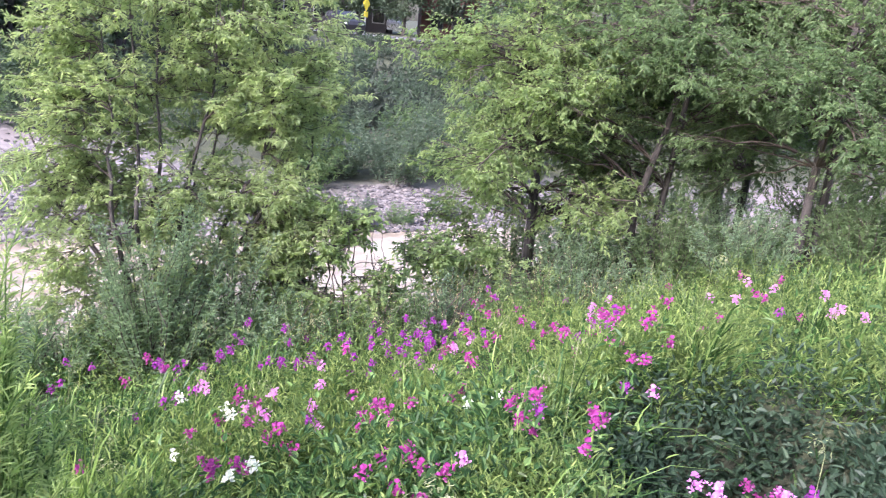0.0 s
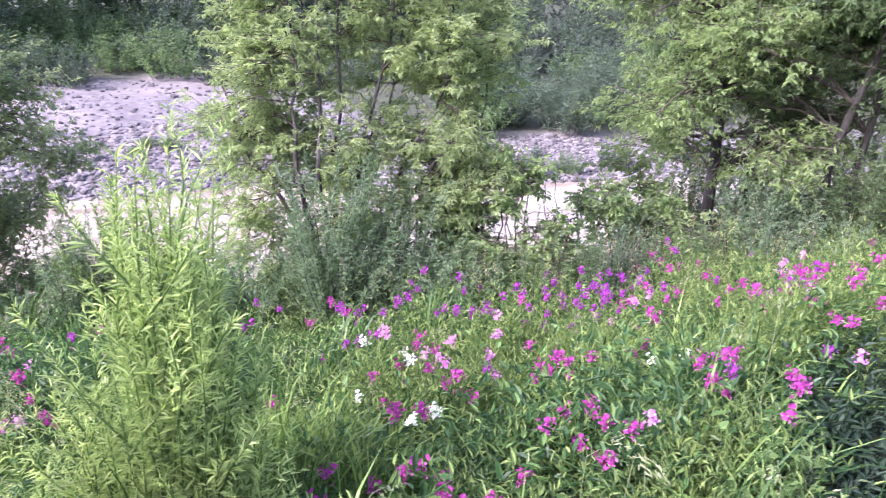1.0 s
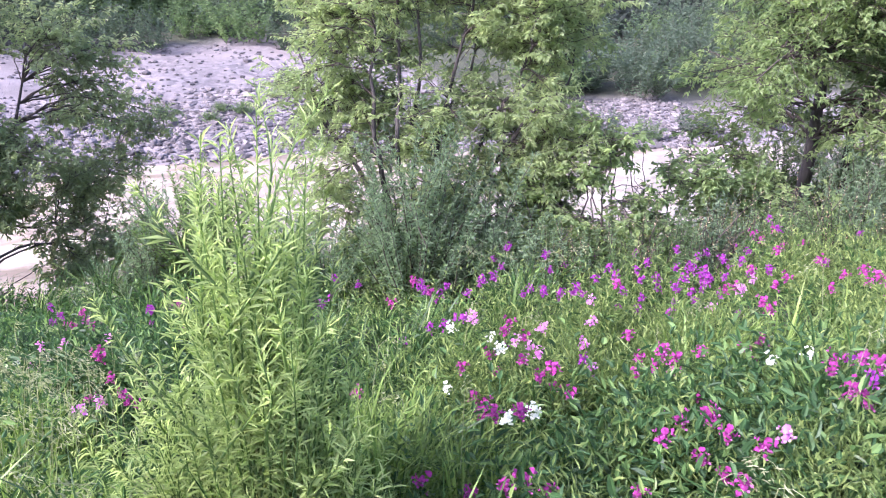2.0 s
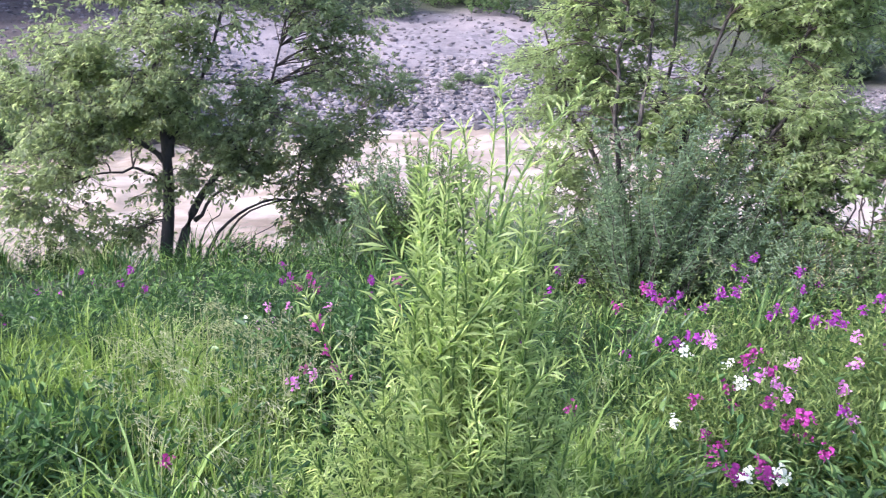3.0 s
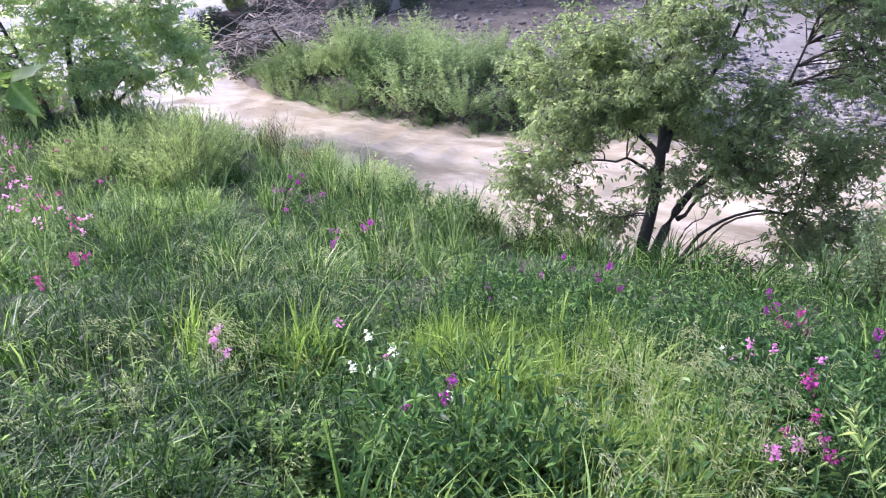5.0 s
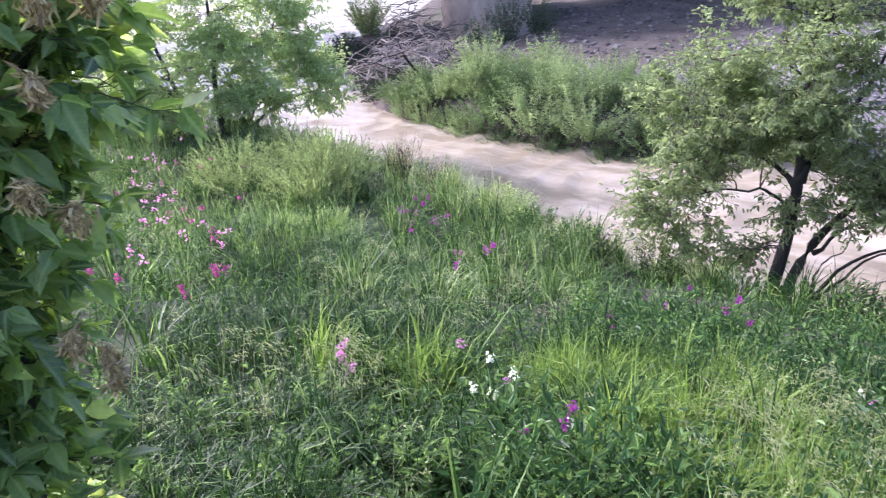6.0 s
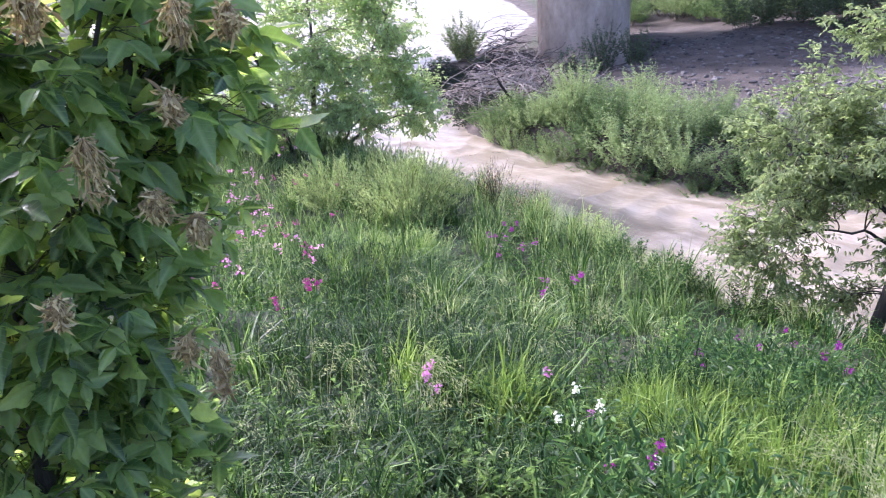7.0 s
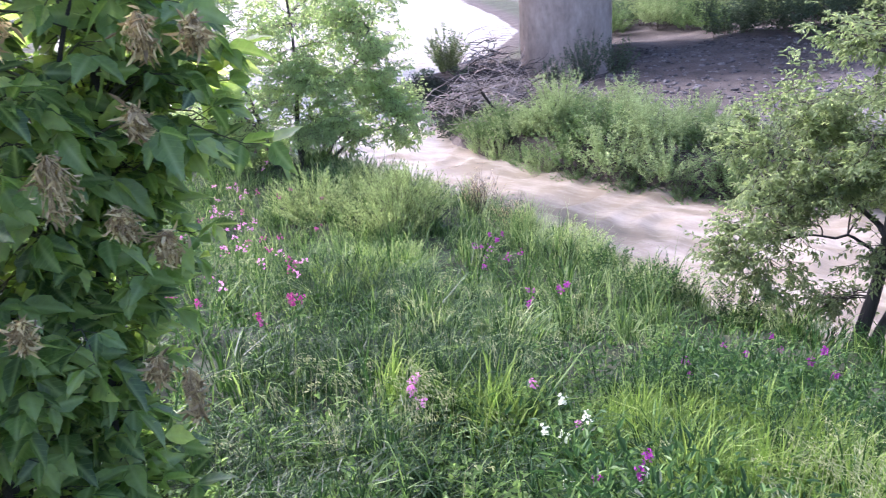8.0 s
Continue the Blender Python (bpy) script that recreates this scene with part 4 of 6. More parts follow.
# undergrowth below the trees on the crest
for k, (x, y, w, h) in enumerate([(5.9, 4.4, 0.5, 0.7), (6.6, 3.9, 0.5, 0.75), (6.5, 3.0, 0.5, 0.6), (7.1, 2.3, 0.5, 0.6), (7.6, 4.0, 0.6, 0.8), (8.2, 3.4, 0.6, 0.8), (7.4, 5.2, 0.6, 0.8), (8.0, 1.6, 0.6, 0.7), (5.6, 5.2, 0.45, 0.6), (6.9, 6.4, 0.6, 0.8), (8.9, 5.4, 0.7, 0.9), (9.3, 3.6, 0.7, 0.9), (8.3, 6.9, 0.7, 0.9), (7.7, 2.7, 0.5, 0.7), (9.6, 1.6, 0.7, 0.9)]):
    wand_shrub("willow_shrub", "green willow undergrowth below the bank trees", x, y, 1.2 * w, 1.45 * h, M_WILLOW if k % 2 else M_BLUE, 470 + k, 60, 0.014, 0.066, 0.014)
# by the water
wand_shrub("willow_shrub", "upright green willow shrub by the water", 0.66, 7.3, 0.7, 1.55, M_FRESH, 47, 90, 0.018, 0.07, 0.013, 0.75, 0.5, 0.2)
wand_shrub("willow_shrub", "dull green willow shrub by the water", 0.25, 7.35, 0.5, 1.25, M_BLUE, 48, 64, 0.018, 0.066, 0.012, 0.75, 0.5, 0.2)
wand_shrub("willow_shrub", "dull green willow shrub by the water", -0.2, 7.2, 0.35, 0.55, M_BLUE, 481, 30, 0.018, 0.066, 0.012, 0.75, 0.5, 0.2)
wand_shrub("willow_shrub", "dull green willow shrub by the water", 1.3, 7.0, 0.45, 0.9, M_BLUE, 480, 40, 0.014, 0.06, 0.013)
# the young willow close to the viewer
YOUNG = "young yellow-green willow with long narrow leaves"
wand_shrub("young_willow", YOUNG, 0.3, 1.36, 0.24, 1.58, M_YOUNG, 49, 64, 0.0066, 0.058, 0.0031, 0.6, 0.42, 0.0, side=1.2, stem=M_FRESH)
wand_shrub("young_willow", YOUNG, 0.12, 1.5, 0.24, 1.0, M_YOUNG, 50, 44, 0.0075, 0.058, 0.0033, 0.7, 0.45, 0.0, side=1.2, stem=M_FRESH)
wand_shrub("young_willow", YOUNG, 0.42, 1.25, 0.22, 0.85, M_YOUNG, 500, 40, 0.0075, 0.058, 0.0033, 0.7, 0.45, 0.0, side=1.2, stem=M_FRESH)
wand_shrub("young_willow", YOUNG, -0.1, 1.75, 0.14, 0.95, M_YOUNG, 501, 10, 0.009, 0.056, 0.0036, 0.7, 0.5, 0.1, side=0.6, stem=M_FRESH)
# bushes down the bank
wand_shrub("rabbitbrush", "feathery light green bush on the grassy bank", -8.4, 7.9, 1.05, 1.1, M_FEATHER, 51, 190, 0.012, 0.07, 0.0075, 0.7, 0.24)
wand_shrub("rabbitbrush", "feathery light green bush on the grassy bank", -9.9, 7.7, 0.9, 0.9, M_FEATHER, 511, 130, 0.013, 0.07, 0.0075, 0.7, 0.24)
wand_shrub("rabbitbrush", "feathery light green bush on the grassy bank", -6.9, 6.5, 0.5, 0.55, M_FEATHER, 512, 80, 0.013, 0.07, 0.0075, 0.7, 0.24)
wand_shrub("rabbitbrush", "feathery green bush on the grassy bank", -9.3, 8.9, 0.7, 0.75, M_FEATHER, 52, 90, 0.015, 0.07, 0.0075, 0.7, 0.24)
wand_shrub("rabbitbrush", "feathery green bush on the grassy bank", -10.6, 9.3, 0.6, 0.6, M_FEATHER, 520, 70, 0.016, 0.07, 0.0075, 0.7, 0.24)
wand_shrub("dead_bush", "bare brown dead twigs by the river", -8.0, 9.4, 0.45, 0.8, M_SEED, 53, 60, 0.09, 0.025, 0.006, 0.7, 0.4, side=1.5)
wand_shrub("dead_bush", "bare brown dead twigs by the river", -7.1, 9.0, 0.5, 0.65, M_SEED, 54, 60, 0.08, 0.025, 0.006, 0.7, 0.4, side=1.5)
wand_shrub("weed_clump", "dark green leafy weed clump on the bank", -4.1, 7.75, 0.5, 0.55, M_WEED, 55, 60, 0.014, 0.055, 0.016, 0.6)
wand_shrub("weed_clump", "dark green leafy weed clump on the bank", -5.0, 8.3, 0.45, 0.45, M_WEED, 56, 50, 0.014, 0.055, 0.016, 0.6)
wand_shrub("weed_clump", "pale green weeds at the edge of the river", -5.9, 8.9, 0.55, 0.5, M_YOUNG, 560, 60, 0.016, 0.055, 0.012, 0.6)
wand_shrub("weed_clump", "pale green weeds at the edge of the river", -3.3, 8.0, 0.45, 0.45, M_GRASS, 561, 50, 0.016, 0.055, 0.012, 0.6)
wand_shrub("weed_clump", "pale green weeds at the edge of the river", -1.3, 8.1, 0.45, 0.4, M_WEED, 562, 50, 0.016, 0.055, 0.014, 0.6)
wand_shrub("willow_shrub", "small green willow on the gravel spit", -22.1, 24.5, 1.05, 2.0, M_CROWN, 57, 70, 0.024, 0.11, 0.036, 0.75, 0.7, 0.15)

# willow thicket on the far bank
bush_kinds = [
    wand_shrub("far_willow", "rounded green willow bush on the far bank", -8.0, 15.0, 0.95, 1.3, M_RABBIT, 61, 80, 0.02, 0.085, 0.018, 0.8, 0.6, 0.36, thin=2),
    wand_shrub("far_willow", "rounded light green willow bush on the far bank", -10.6, 15.3, 1.0, 1.6, M_RABBIT, 62, 70, 0.02, 0.09, 0.016, 0.8, 0.5, 0.36, thin=2),
    wand_shrub("far_willow", "rounded dull green willow bush on the far bank", -9.4, 14.9, 1.0, 1.1, M_WILLOW, 63, 80, 0.02, 0.075, 0.024, 0.8, 0.75, 0.36, thin=2),
]
for b in bush_kinds:
    tagged(b, group="willows on the far bank")


far_kinds = [
    wand_shrub("far_bush", "dark green bush in the thicket behind the bar", 12.0, 19.5, 1.0, 1.35, M_DARKLEAF, 64, 40, 0.05, 0.15, 0.06, 0.55, 0.6, side=0.8, thin=3),
    wand_shrub("far_bush", "dull green bush in the thicket behind the bar", 14.0, 19.6, 1.05, 1.5, M_DARKLEAF, 65, 60, 0.04, 0.11, 0.04, 0.55, 0.6, side=0.8, thin=3),
    wand_shrub("far_bush", "green bush in the thicket behind the bar", 10.8, 19.2, 1.0, 1.2, M_WILLOW, 66, 60, 0.04, 0.11, 0.04, 0.55, 0.6, side=0.8, thin=3),
]
for b in far_kinds:
    tagged(b, group="thicket behind the bar")


def plant_out(kinds, seed, spots, lo=0.85, hi=1.2, dz=-0.03):
    r = rng(seed)
    for n, (x, y) in enumerate(spots):
        b = kinds[int(r.integers(len(kinds)))]
        m = pose(*spot(x, y, dz), 0, 0, float(r.uniform(0, 360)))
        c = copy_thing(b, m)
        k = float(r.uniform(lo, hi))
        c.scale = (k, k, k * float(r.uniform(0.9, 1.1)))


plant_out(bush_kinds, 5, [(-10.0, 14.6), (-10.4, 16.0), (-8.7, 14.45), (-8.9, 15.7), (-7.4, 14.4), (-7.3, 15.5), (-6.3, 14.5), (-6.4, 15.6), (-5.3, 14.7), (-4.5, 14.95), (-5.2, 16.0), (-9.9, 17.0), (-3.7, 15.4), (-8.0, 16.8)], 0.85, 1.15, -0.12)
plant_out(bush_kinds, 16, [(-12.6, 14.98), (-11.9, 14.75), (-11.3, 15.4), (-11.1, 14.65), (-10.5, 14.5), (-12.9, 15.25), (-12.2, 15.15), (-11.6, 15.1), (-12.0, 16.0), (-11.4, 16.3), (-11.7, 17.1), (-9.4, 14.3), (-8.1, 14.2), (-6.9, 14.15), (-5.9, 14.35), (-12.3, 15.4), (-13.6, 15.55), (-12.7, 15.7), (-11.0, 15.9), (-10.6, 15.1)], 0.55, 0.8, -0.12)
plant_out(far_kinds, 6, [(9.0, 15.2), (9.9, 15.0), (11.2, 15.0), (12.6, 15.1), (14.6, 15.0), (17.0, 14.4), (20.0, 14.0), (23.0, 13.4)], 0.5, 0.75)
plant_out(far_kinds, 7, [(10.6 + 1.3 * i, 18.9 + 0.7 * math.sin(i * 2.1)) for i in range(10)] + [(11.5 + 1.5 * i, 21.5 + math.sin(i * 1.7)) for i in range(10)] + [(12.5 + 1.7 * i, 25.0 + math.sin(i * 1.4)) for i in range(8)], 0.9, 1.5)
plant_out(far_kinds, 8, [(-3.5 + 1.5 * i, 27.0 + 1.2 * math.sin(i * 1.9)) for i in range(11)] + [(-4 + 1.9 * i, 29.8 + math.sin(i * 2.7)) for i in range(13)], 1.0, 1.7)
plant_out(far_kinds, 9, [(-22 + 1.9 * i, 37 + 2.0 * math.sin(i * 1.3)) for i in range(10)] + [(-14 + 1.8 * i, 32 + math.sin(i * 2.3)) for i in range(5)] + [(-20 + 2.2 * i, 42 + math.sin(i * 1.1)) for i in range(8)], 1.0, 1.7)
plant_out(far_kinds[:2], 10, [(17 + 2.2 * i, 34 - 1.3 * i + 1.5 * math.sin(i * 2.0)) for i in range(12)] + [(19 + 2.2 * i, 40 - 1.3 * i + 1.5 * math.sin(i * 1.6)) for i in range(12)] + [(15 + 2.4 * i, 29 - i) for i in range(9)], 0.9, 1.5)
plant_out(far_kinds[:1], 17, [(20 + 1.6 * i, 47 - 1.0 * i + math.sin(i * 1.9)) for i in range(13)] + [(22 + 1.6 * i, 49.5 - 1.0 * i + math.sin(i * 2.9)) for i in range(12)], 0.45, 0.7)
plant_out(far_kinds, 18, [(-7 + 1.7 * i, 32.5 + 1.2 * math.sin(i * 1.7)) for i in range(12)] + [(-8 + 1.9 * i, 35.0 + math.sin(i * 2.2)) for i in range(11)], 1.4, 2.1)
plant_out(bush_kinds, 13, [(1.9, 18.4), (2.7, 18.8), (0.9, 19.2), (3.6, 20.0), (0.2, 20.6), (2.2, 19.0), (-1.0, 19.5), (4.4, 19.0)], 0.22, 0.36)

plant_out(bush_kinds, 21, [(-24 + 1.6 * i, 35.5 + 1.0 * math.sin(i * 2.3)) for i in range(10)] + [(-24 + 1.6 * i, 38.0 + 0.9 * math.sin(i * 1.7)) for i in range(12)] + [(-27 + 1.9 * i, 41.0 + 0.8 * math.sin(i * 2.9)) for i in range(12)], 1.0, 1.6)
# bleached dead wands among the far willows
for k, (x, y) in enumerate([(-9.3, 14.35), (-7.0, 14.3), (-11.9, 14.9), (-5.4, 14.55), (-10.3, 14.6)]):
    wand_shrub("dead_bush", "bleached dead willow wands over the far bank", x, y, 0.7, 0.75, M_DRIFT, 964 + k, 16, 0.3, 0.02, 0.004, 0.8, 0.4, side=0.6, stem=M_DRIFT)
# scrub round the foot of the pier
for k, (x, y, w, h) in enumerate([(-14.3, 22.2, 0.9, 1.7), (-13.6, 22.9, 0.8, 1.3), (-15.2, 21.9, 0.7, 1.1), (-20.6, 23.6, 0.6, 0.5), (-22.9, 23.9, 0.6, 0.5)]):
    wand_shrub("willow_shrub", "dark green scrub beside the bridge pier", x, y, w, h, M_DARKLEAF, 975 + k, 46, 0.028, 0.09, 0.034, 0.7, 0.7, 0.1, thin=2)

# woods behind
far_tree = make_tree("far_tree", "dark leafy tree in the woods behind the gravel bar", spot(3.0, 36.0),
                     [(0.2, 0, 7.5, 0.16, 0, 0), (-0.9, 0.3, 6.2, 0.1, -0.1, 0), (1.2, -0.2, 6.0, 0.1, 0.1, 0)],
                     [(0, 0, 5.4, 2.3, 2.1, 2.2, 4), (-1.5, 0, 3.6, 1.4, 1.4, 1.3, 2), (1.6, 0, 3.8, 1.4, 1.4, 1.3, 2), (0, -0.8, 2.4, 1.8, 1.4, 1.2, 2), (0.2, 0, 7.4, 1.3, 1.3, 1.0, 1.2)],
                     M_DARKLEAF, 150, 38, 0.3, 0.15, 71, spread=0.34, twig_r=0.014)
tagged(far_tree, group="woods behind the bar")
plant_out([far_tree], 14, [(-12, 44), (-7, 40), (-2.5, 37), (7, 38), (10.5, 35), (14, 37), (-16, 50), (-25, 55), (-33, 62), (0, 44), (5, 45), (12, 46), (17, 45), (43, 36), (47, 30), (38, 30), (33, 26), (28, 30), (40, 24), (36, 18), (50, 20), (30, 20)], 0.85, 1.25)
plant_out([far_tree], 15, [(26, 68), (38, 67.5), (44, 63.5), (41, 66), (47.5, 60.5), (32, 70.5), (52, 56), (60, 60), (33, 76), (48, 72), (55, 62)], 0.9, 1.4)


# ---------------------------------------------------------------- meadow
HOLLOWS = [(-2.5, 1.78, 0.3, 0.16), (-2.12, 1.84, 0.22, 0.14), (-3.65, 2.1, 0.3, 0.18), (2.85, 0.45, 1.05, 0.88), (-2.02, 1.84, 0.3, 0.22), (-1.95, 2.55, 0.35, 0.2), (-2.17, 3.6, 0.45, 0.22), (-1.33, 4.6, 0.5, 0.25), (1.75, 1.75, 0.25, 0.2), (-0.2, 3.3, 0.25, 0.25), (-3.25, 2.78, 0.45, 0.22), (0.75, 1.15, 0.25, 0.2), (-4.9, 3.9, 0.5, 0.25), (-1.5, 2.55, 0.25, 0.15), (-2.9, 4.4, 0.5, 0.25)]


def hollow(x, y):
    """How bare the meadow floor is, 0 to 1: gaps between the mounds, where one sees into the shade."""
    h = 0.93 * smooth(0.08, 0.42, wobble(x * 1.0 + 0.3 * np.sin(y * 2.1), y, 2.4, 12)) * smooth(11, 6, np.hypot(x, y))
    for a, b, p, q in HOLLOWS:
        h = np.maximum(h, 0.99 * smooth(1.15, 0.75, np.hypot((x - a) / p, (y - b) / q)))
    return h


LUSH = [(-1.6, 4.6, 0.9, 0.6), (-1.5, 2.45, 0.5, 0.3), (0.0, 3.7, 0.5, 0.6), (1.7, 1.5, 0.5, 0.35)]


def lush(x, y):
    """Where leafy herbs crowd out the grass, 0 to 1."""
    h = np.zeros(np.shape(x))
    for a, b, p, q in LUSH:
        h = np.maximum(h, np.exp(-((x - a) / p) ** 2 - ((y - b) / q) ** 2))
    return h


PEA_BEDS = [(1.4, 2.3, 0.6, 0.5), (3.7, 1.7, 1.3, 0.8), (1.7, 1.4, 1.0, 0.6), (2.4, 2.6, 1.0, 0.7), (5.2, 2.6, 1.2, 0.9), (4.2, 3.4, 0.9, 0.6)]


def pea_bed(x, y):
    """Where pea tangles crowd out the grass, 0 to 1."""
    return np.max([np.exp(-((x - a) / p) ** 2 - ((y - b) / q) ** 2) for a, b, p, q in PEA_BEDS], axis=0)


def meadow_spots(n, seed, power=1.4, x0=-17, x1=9.5, y0=-0.3, y1=13.0, margin=0.1, herbs=0.0, leafy=False, gaps=1.0):
    """Places for plants; herbs above zero: where herbs grow, below zero: where grass does."""
    r = rng(seed)
    got = []
    total = 0
    while total < n:
        x, y = r.uniform(x0, x1, 200000), r.uniform(y0, y1, 200000)
        d = np.maximum(np.hypot(x, y), 2.0)
        ok = (r.uniform(0, 1, len(x)) < (2.0 / d) ** power * (1 - gaps * hollow(x, y)) * (1 - 0.75 * pea_bed(x, y) * (herbs < 0)) * (1 - 0.9 * leafy * smooth(-1.0, -1.7, x) * smooth(-5.5, -4.5, x)) * (1 + herbs * lush(x, y) if herbs <= 0 else 1 - herbs + herbs * lush(x, y))) & (-line_gap(NEAR, x, y) > margin) & (np.abs(np.arctan2(x, y + 0.9)) < 1.35)
        got.append(np.stack([x[ok], y[ok]], 1))
        total += int(ok.sum())
    p = np.concatenate(got)[:n]
    return np.column_stack([p, height(p[:, 0], p[:, 1]) - 0.02])


def grass(name, label, p, seed, lo, hi, wid, material, lean=0.35, wind=(0.12, -0.05)):
    r = rng(seed)
    n = len(p)
    le = np.column_stack([r.normal(wind[0], lean, n), r.normal(wind[1], lean, n), np.zeros(n)])
    L = r.uniform(lo, hi, n)
    v, q, t = blade_geo(p, le, L, wid * r.uniform(0.6, 1.4, n), r, 0.75)
    return tagged(new(name, mesh_of(name, v, [q, t], material)), label, "grass", kind="stuff")


def tussocks(name, label, clumps, per, seed, lo, hi, wid, material, power=1.2, reach=0.07, splay=0.55):
    """Grass in tussocks: the blades of one fan out from a foot, each tussock with its own height and lean."""
    r = rng(seed)
    c = meadow_spots(clumps, seed + 1, power, herbs=-0.8) if isinstance(clumps, int) else clumps
    k = len(c)
    big = wobble(c[:, 0], c[:, 1], 1.6, 7) * 0.4 + r.uniform(0.4, 1.35, k)
    i = np.repeat(np.arange(k), np.maximum(4, (per * np.clip(big, 0.4, 1.6)).astype(int)))
    n = len(i)
    a = r.uniform(0, 2 * np.pi, n)
    q = np.abs(r.normal(0, 1, n))
    out = np.column_stack([np.cos(a), np.sin(a), np.zeros(n)])
    p = c[i] + out * (q * reach * np.clip(big[i], 0.5, 1.4))[:, None]
    p[:, 2] = height(p[:, 0], p[:, 1]) - 0.02
    own = np.column_stack([r.normal(0.12, 0.22, k), r.normal(-0.05, 0.22, k), np.zeros(k)])[i]
    le = own + out * (q * splay * 0.6)[:, None] + np.column_stack([r.normal(0, 0.15, n), r.normal(0, 0.15, n), np.zeros(n)])
    L = r.uniform(lo, hi, n) * np.clip(big[i], 0.45, 1.45) / (1 + 0.12 * q)
    v, qd, t = blade_geo(p, le, L, wid * r.uniform(0.6, 1.4, n), r, 0.75)
    return tagged(new(name, mesh_of(name, v, [qd, t], material)), label, "grass", kind="stuff")


grass("grass", "short green meadow grass on the bank", meadow_spots(13000, 101, herbs=-0.7), 102, 0.1, 0.28, 0.01, M_GRASS)
# carpet over the bare soil; its dark blades paint the shade in the gaps
grass("grass", "low grass coloured dark as shade between the tussocks", meadow_spots(22000, 104, 1.2, gaps=0.0), 106, 0.07, 0.2, 0.008, M_ARCH, 0.5)
tussocks("grass", "knee-high green grass tussocks on the bank", 1700, 25, 103, 0.26, 0.52, 0.0108, M_GRASS, 1.2, 0.06, 0.8)
bowed = meadow_spots(640, 108, 1.0, herbs=-0.8)
bowed = bowed[(bowed[:, 0] < 0.5) | (bowed[:, 1] < 2.5)]
tussocks("grass", "tall bowed green grass on the bank", bowed, 24, 107, 0.42, 0.72, 0.0105, M_GRASS, 1.0, 0.06, 1.0)


tussocks("grass", "green grass tussocks further down the bank", meadow_spots(1500, 117, 0.2, -17, -3.5, 3.6, 12.5), 17, 118, 0.3, 0.6, 0.011, M_PALEGRASS, 1.0, 0.08, 0.75)
tussocks("grass", "green grass tussocks on the crest of the bank", meadow_spots(400, 119, 0.2, 4.0, 10.0, 1.0, 8.0, herbs=-0.1), 14, 120, 0.25, 0.5, 0.012, M_GRASS, 1.0, 0.1, 0.6)


def patch_spots(x, y, rx, ry, n, seed):
    r = rng(seed)
    a, q = r.uniform(0, 2 * np.pi, n), np.sqrt(r.uniform(0, 1, n)) * (1 + 0.15 * r.normal(size=n))
    px, py = x + rx * q * np.cos(a), y + ry * q * np.sin(a)
    return np.column_stack([px, py, height(px, py) - 0.02])


verge = meadow_spots(700, 131, 0.0, -8.5, -2.6, 6.6, 9.6, 0.12)
verge = verge[-line_gap(NEAR, verge[:, 0], verge[:, 1]) < 1.3][:260]
tussocks("tall_grass", "pale seeding grass along the edge of the river", verge, 12, 297, 0.3, 0.6, 0.008, M_FEATHER, 1.0, 0.08, 0.5)
tussocks("tall_grass", "straw-coloured seeding grass along the edge of the river", verge[::2] + np.array([0.09, 0.05, 0.0]), 8, 298, 0.4, 0.7, 0.006, M_STRAW, 1.0, 0.08, 0.5)
reeds = np.concatenate([patch_spots(x, y, 0.4, 0.3, n, 290 + i) for i, (x, y, n) in enumerate([(3.4, 4.35, 7), (3.75, 4.25, 9), (4.05, 4.25, 9), (4.4, 4.15, 7), (3.2, 4.65, 8), (3.9, 4.65, 10), (4.4, 4.7, 9), (5.4, 4.4, 7), (6.2, 3.6, 8)])])
tussocks("tall_grass", "tall pale reedy grass at the edge of the bank", reeds, 6, 295, 0.45, 0.85, 0.006, M_STRAW, 1.0, 0.07, 0.3)


back = rng(141)
bx, by = back.uniform(-10, 10, 3800), back.uniform(-6.5, 0.2, 3800)
tussocks("grass", "trodden green grass on the top of the bank", np.column_stack([bx, by, height(bx, by) - 0.02])[(np.hypot(bx, by + 0.3) > 0.75) & ((bx < 1.2) | (by < -0.55))], 11, 142, 0.14, 0.32, 0.012, M_GRASS, 1.0, 0.1, 0.6)


ARCHING = [(-2.6, 2.2, 1.0, 0.75, 210), (-3.8, 3.4, 1.0, 0.8, 190), (-2.2, 1.6, 0.5, 0.4, 60), (-1.7, 3.6, 0.6, 0.5, 70), (0.6, 3.0, 0.7, 0.6, 90), (-5.5, 5.0, 1.2, 0.8, 200), (-0.6, 4.2, 0.9, 0.5, 100)]


BRIGHT = [(0.85, 1.75, 0.35, 0.3, 1600), (-0.95, 3.0, 0.6, 0.95, 9500), (-0.6, 2.1, 0.45, 0.4, 3000), (-6.9, 6.3, 0.5, 0.4, 3000), (3.0, 2.1, 0.9, 0.5, 1100), (-1.6, 4.0, 0.45, 0.3, 3500), (-3.08, 2.89, 0.16, 0.12, 400), (-2.72, 3.05, 0.3, 0.2, 800), (-1.97, 3.58, 0.32, 0.22, 2600), (-5.96, 4.94, 0.35, 0.25, 2000), (-1.5, 4.0, 0.45, 0.3, 3000)]
bright = np.concatenate([patch_spots(x, y, rx, ry, n, 200 + i) for i, (x, y, rx, ry, n) in enumerate(BRIGHT)])
tussocks("tall_grass", "bright yellow-green tall grass clumps in the meadow", bright[::28], 26, 105, 0.3, 0.58, 0.0098, M_BRIGHT, 1.0, 0.06, 0.5)


arching = np.concatenate([patch_spots(x, y, rx, ry, n, 260 + i) for i, (x, y, rx, ry, n) in enumerate(ARCHING)])
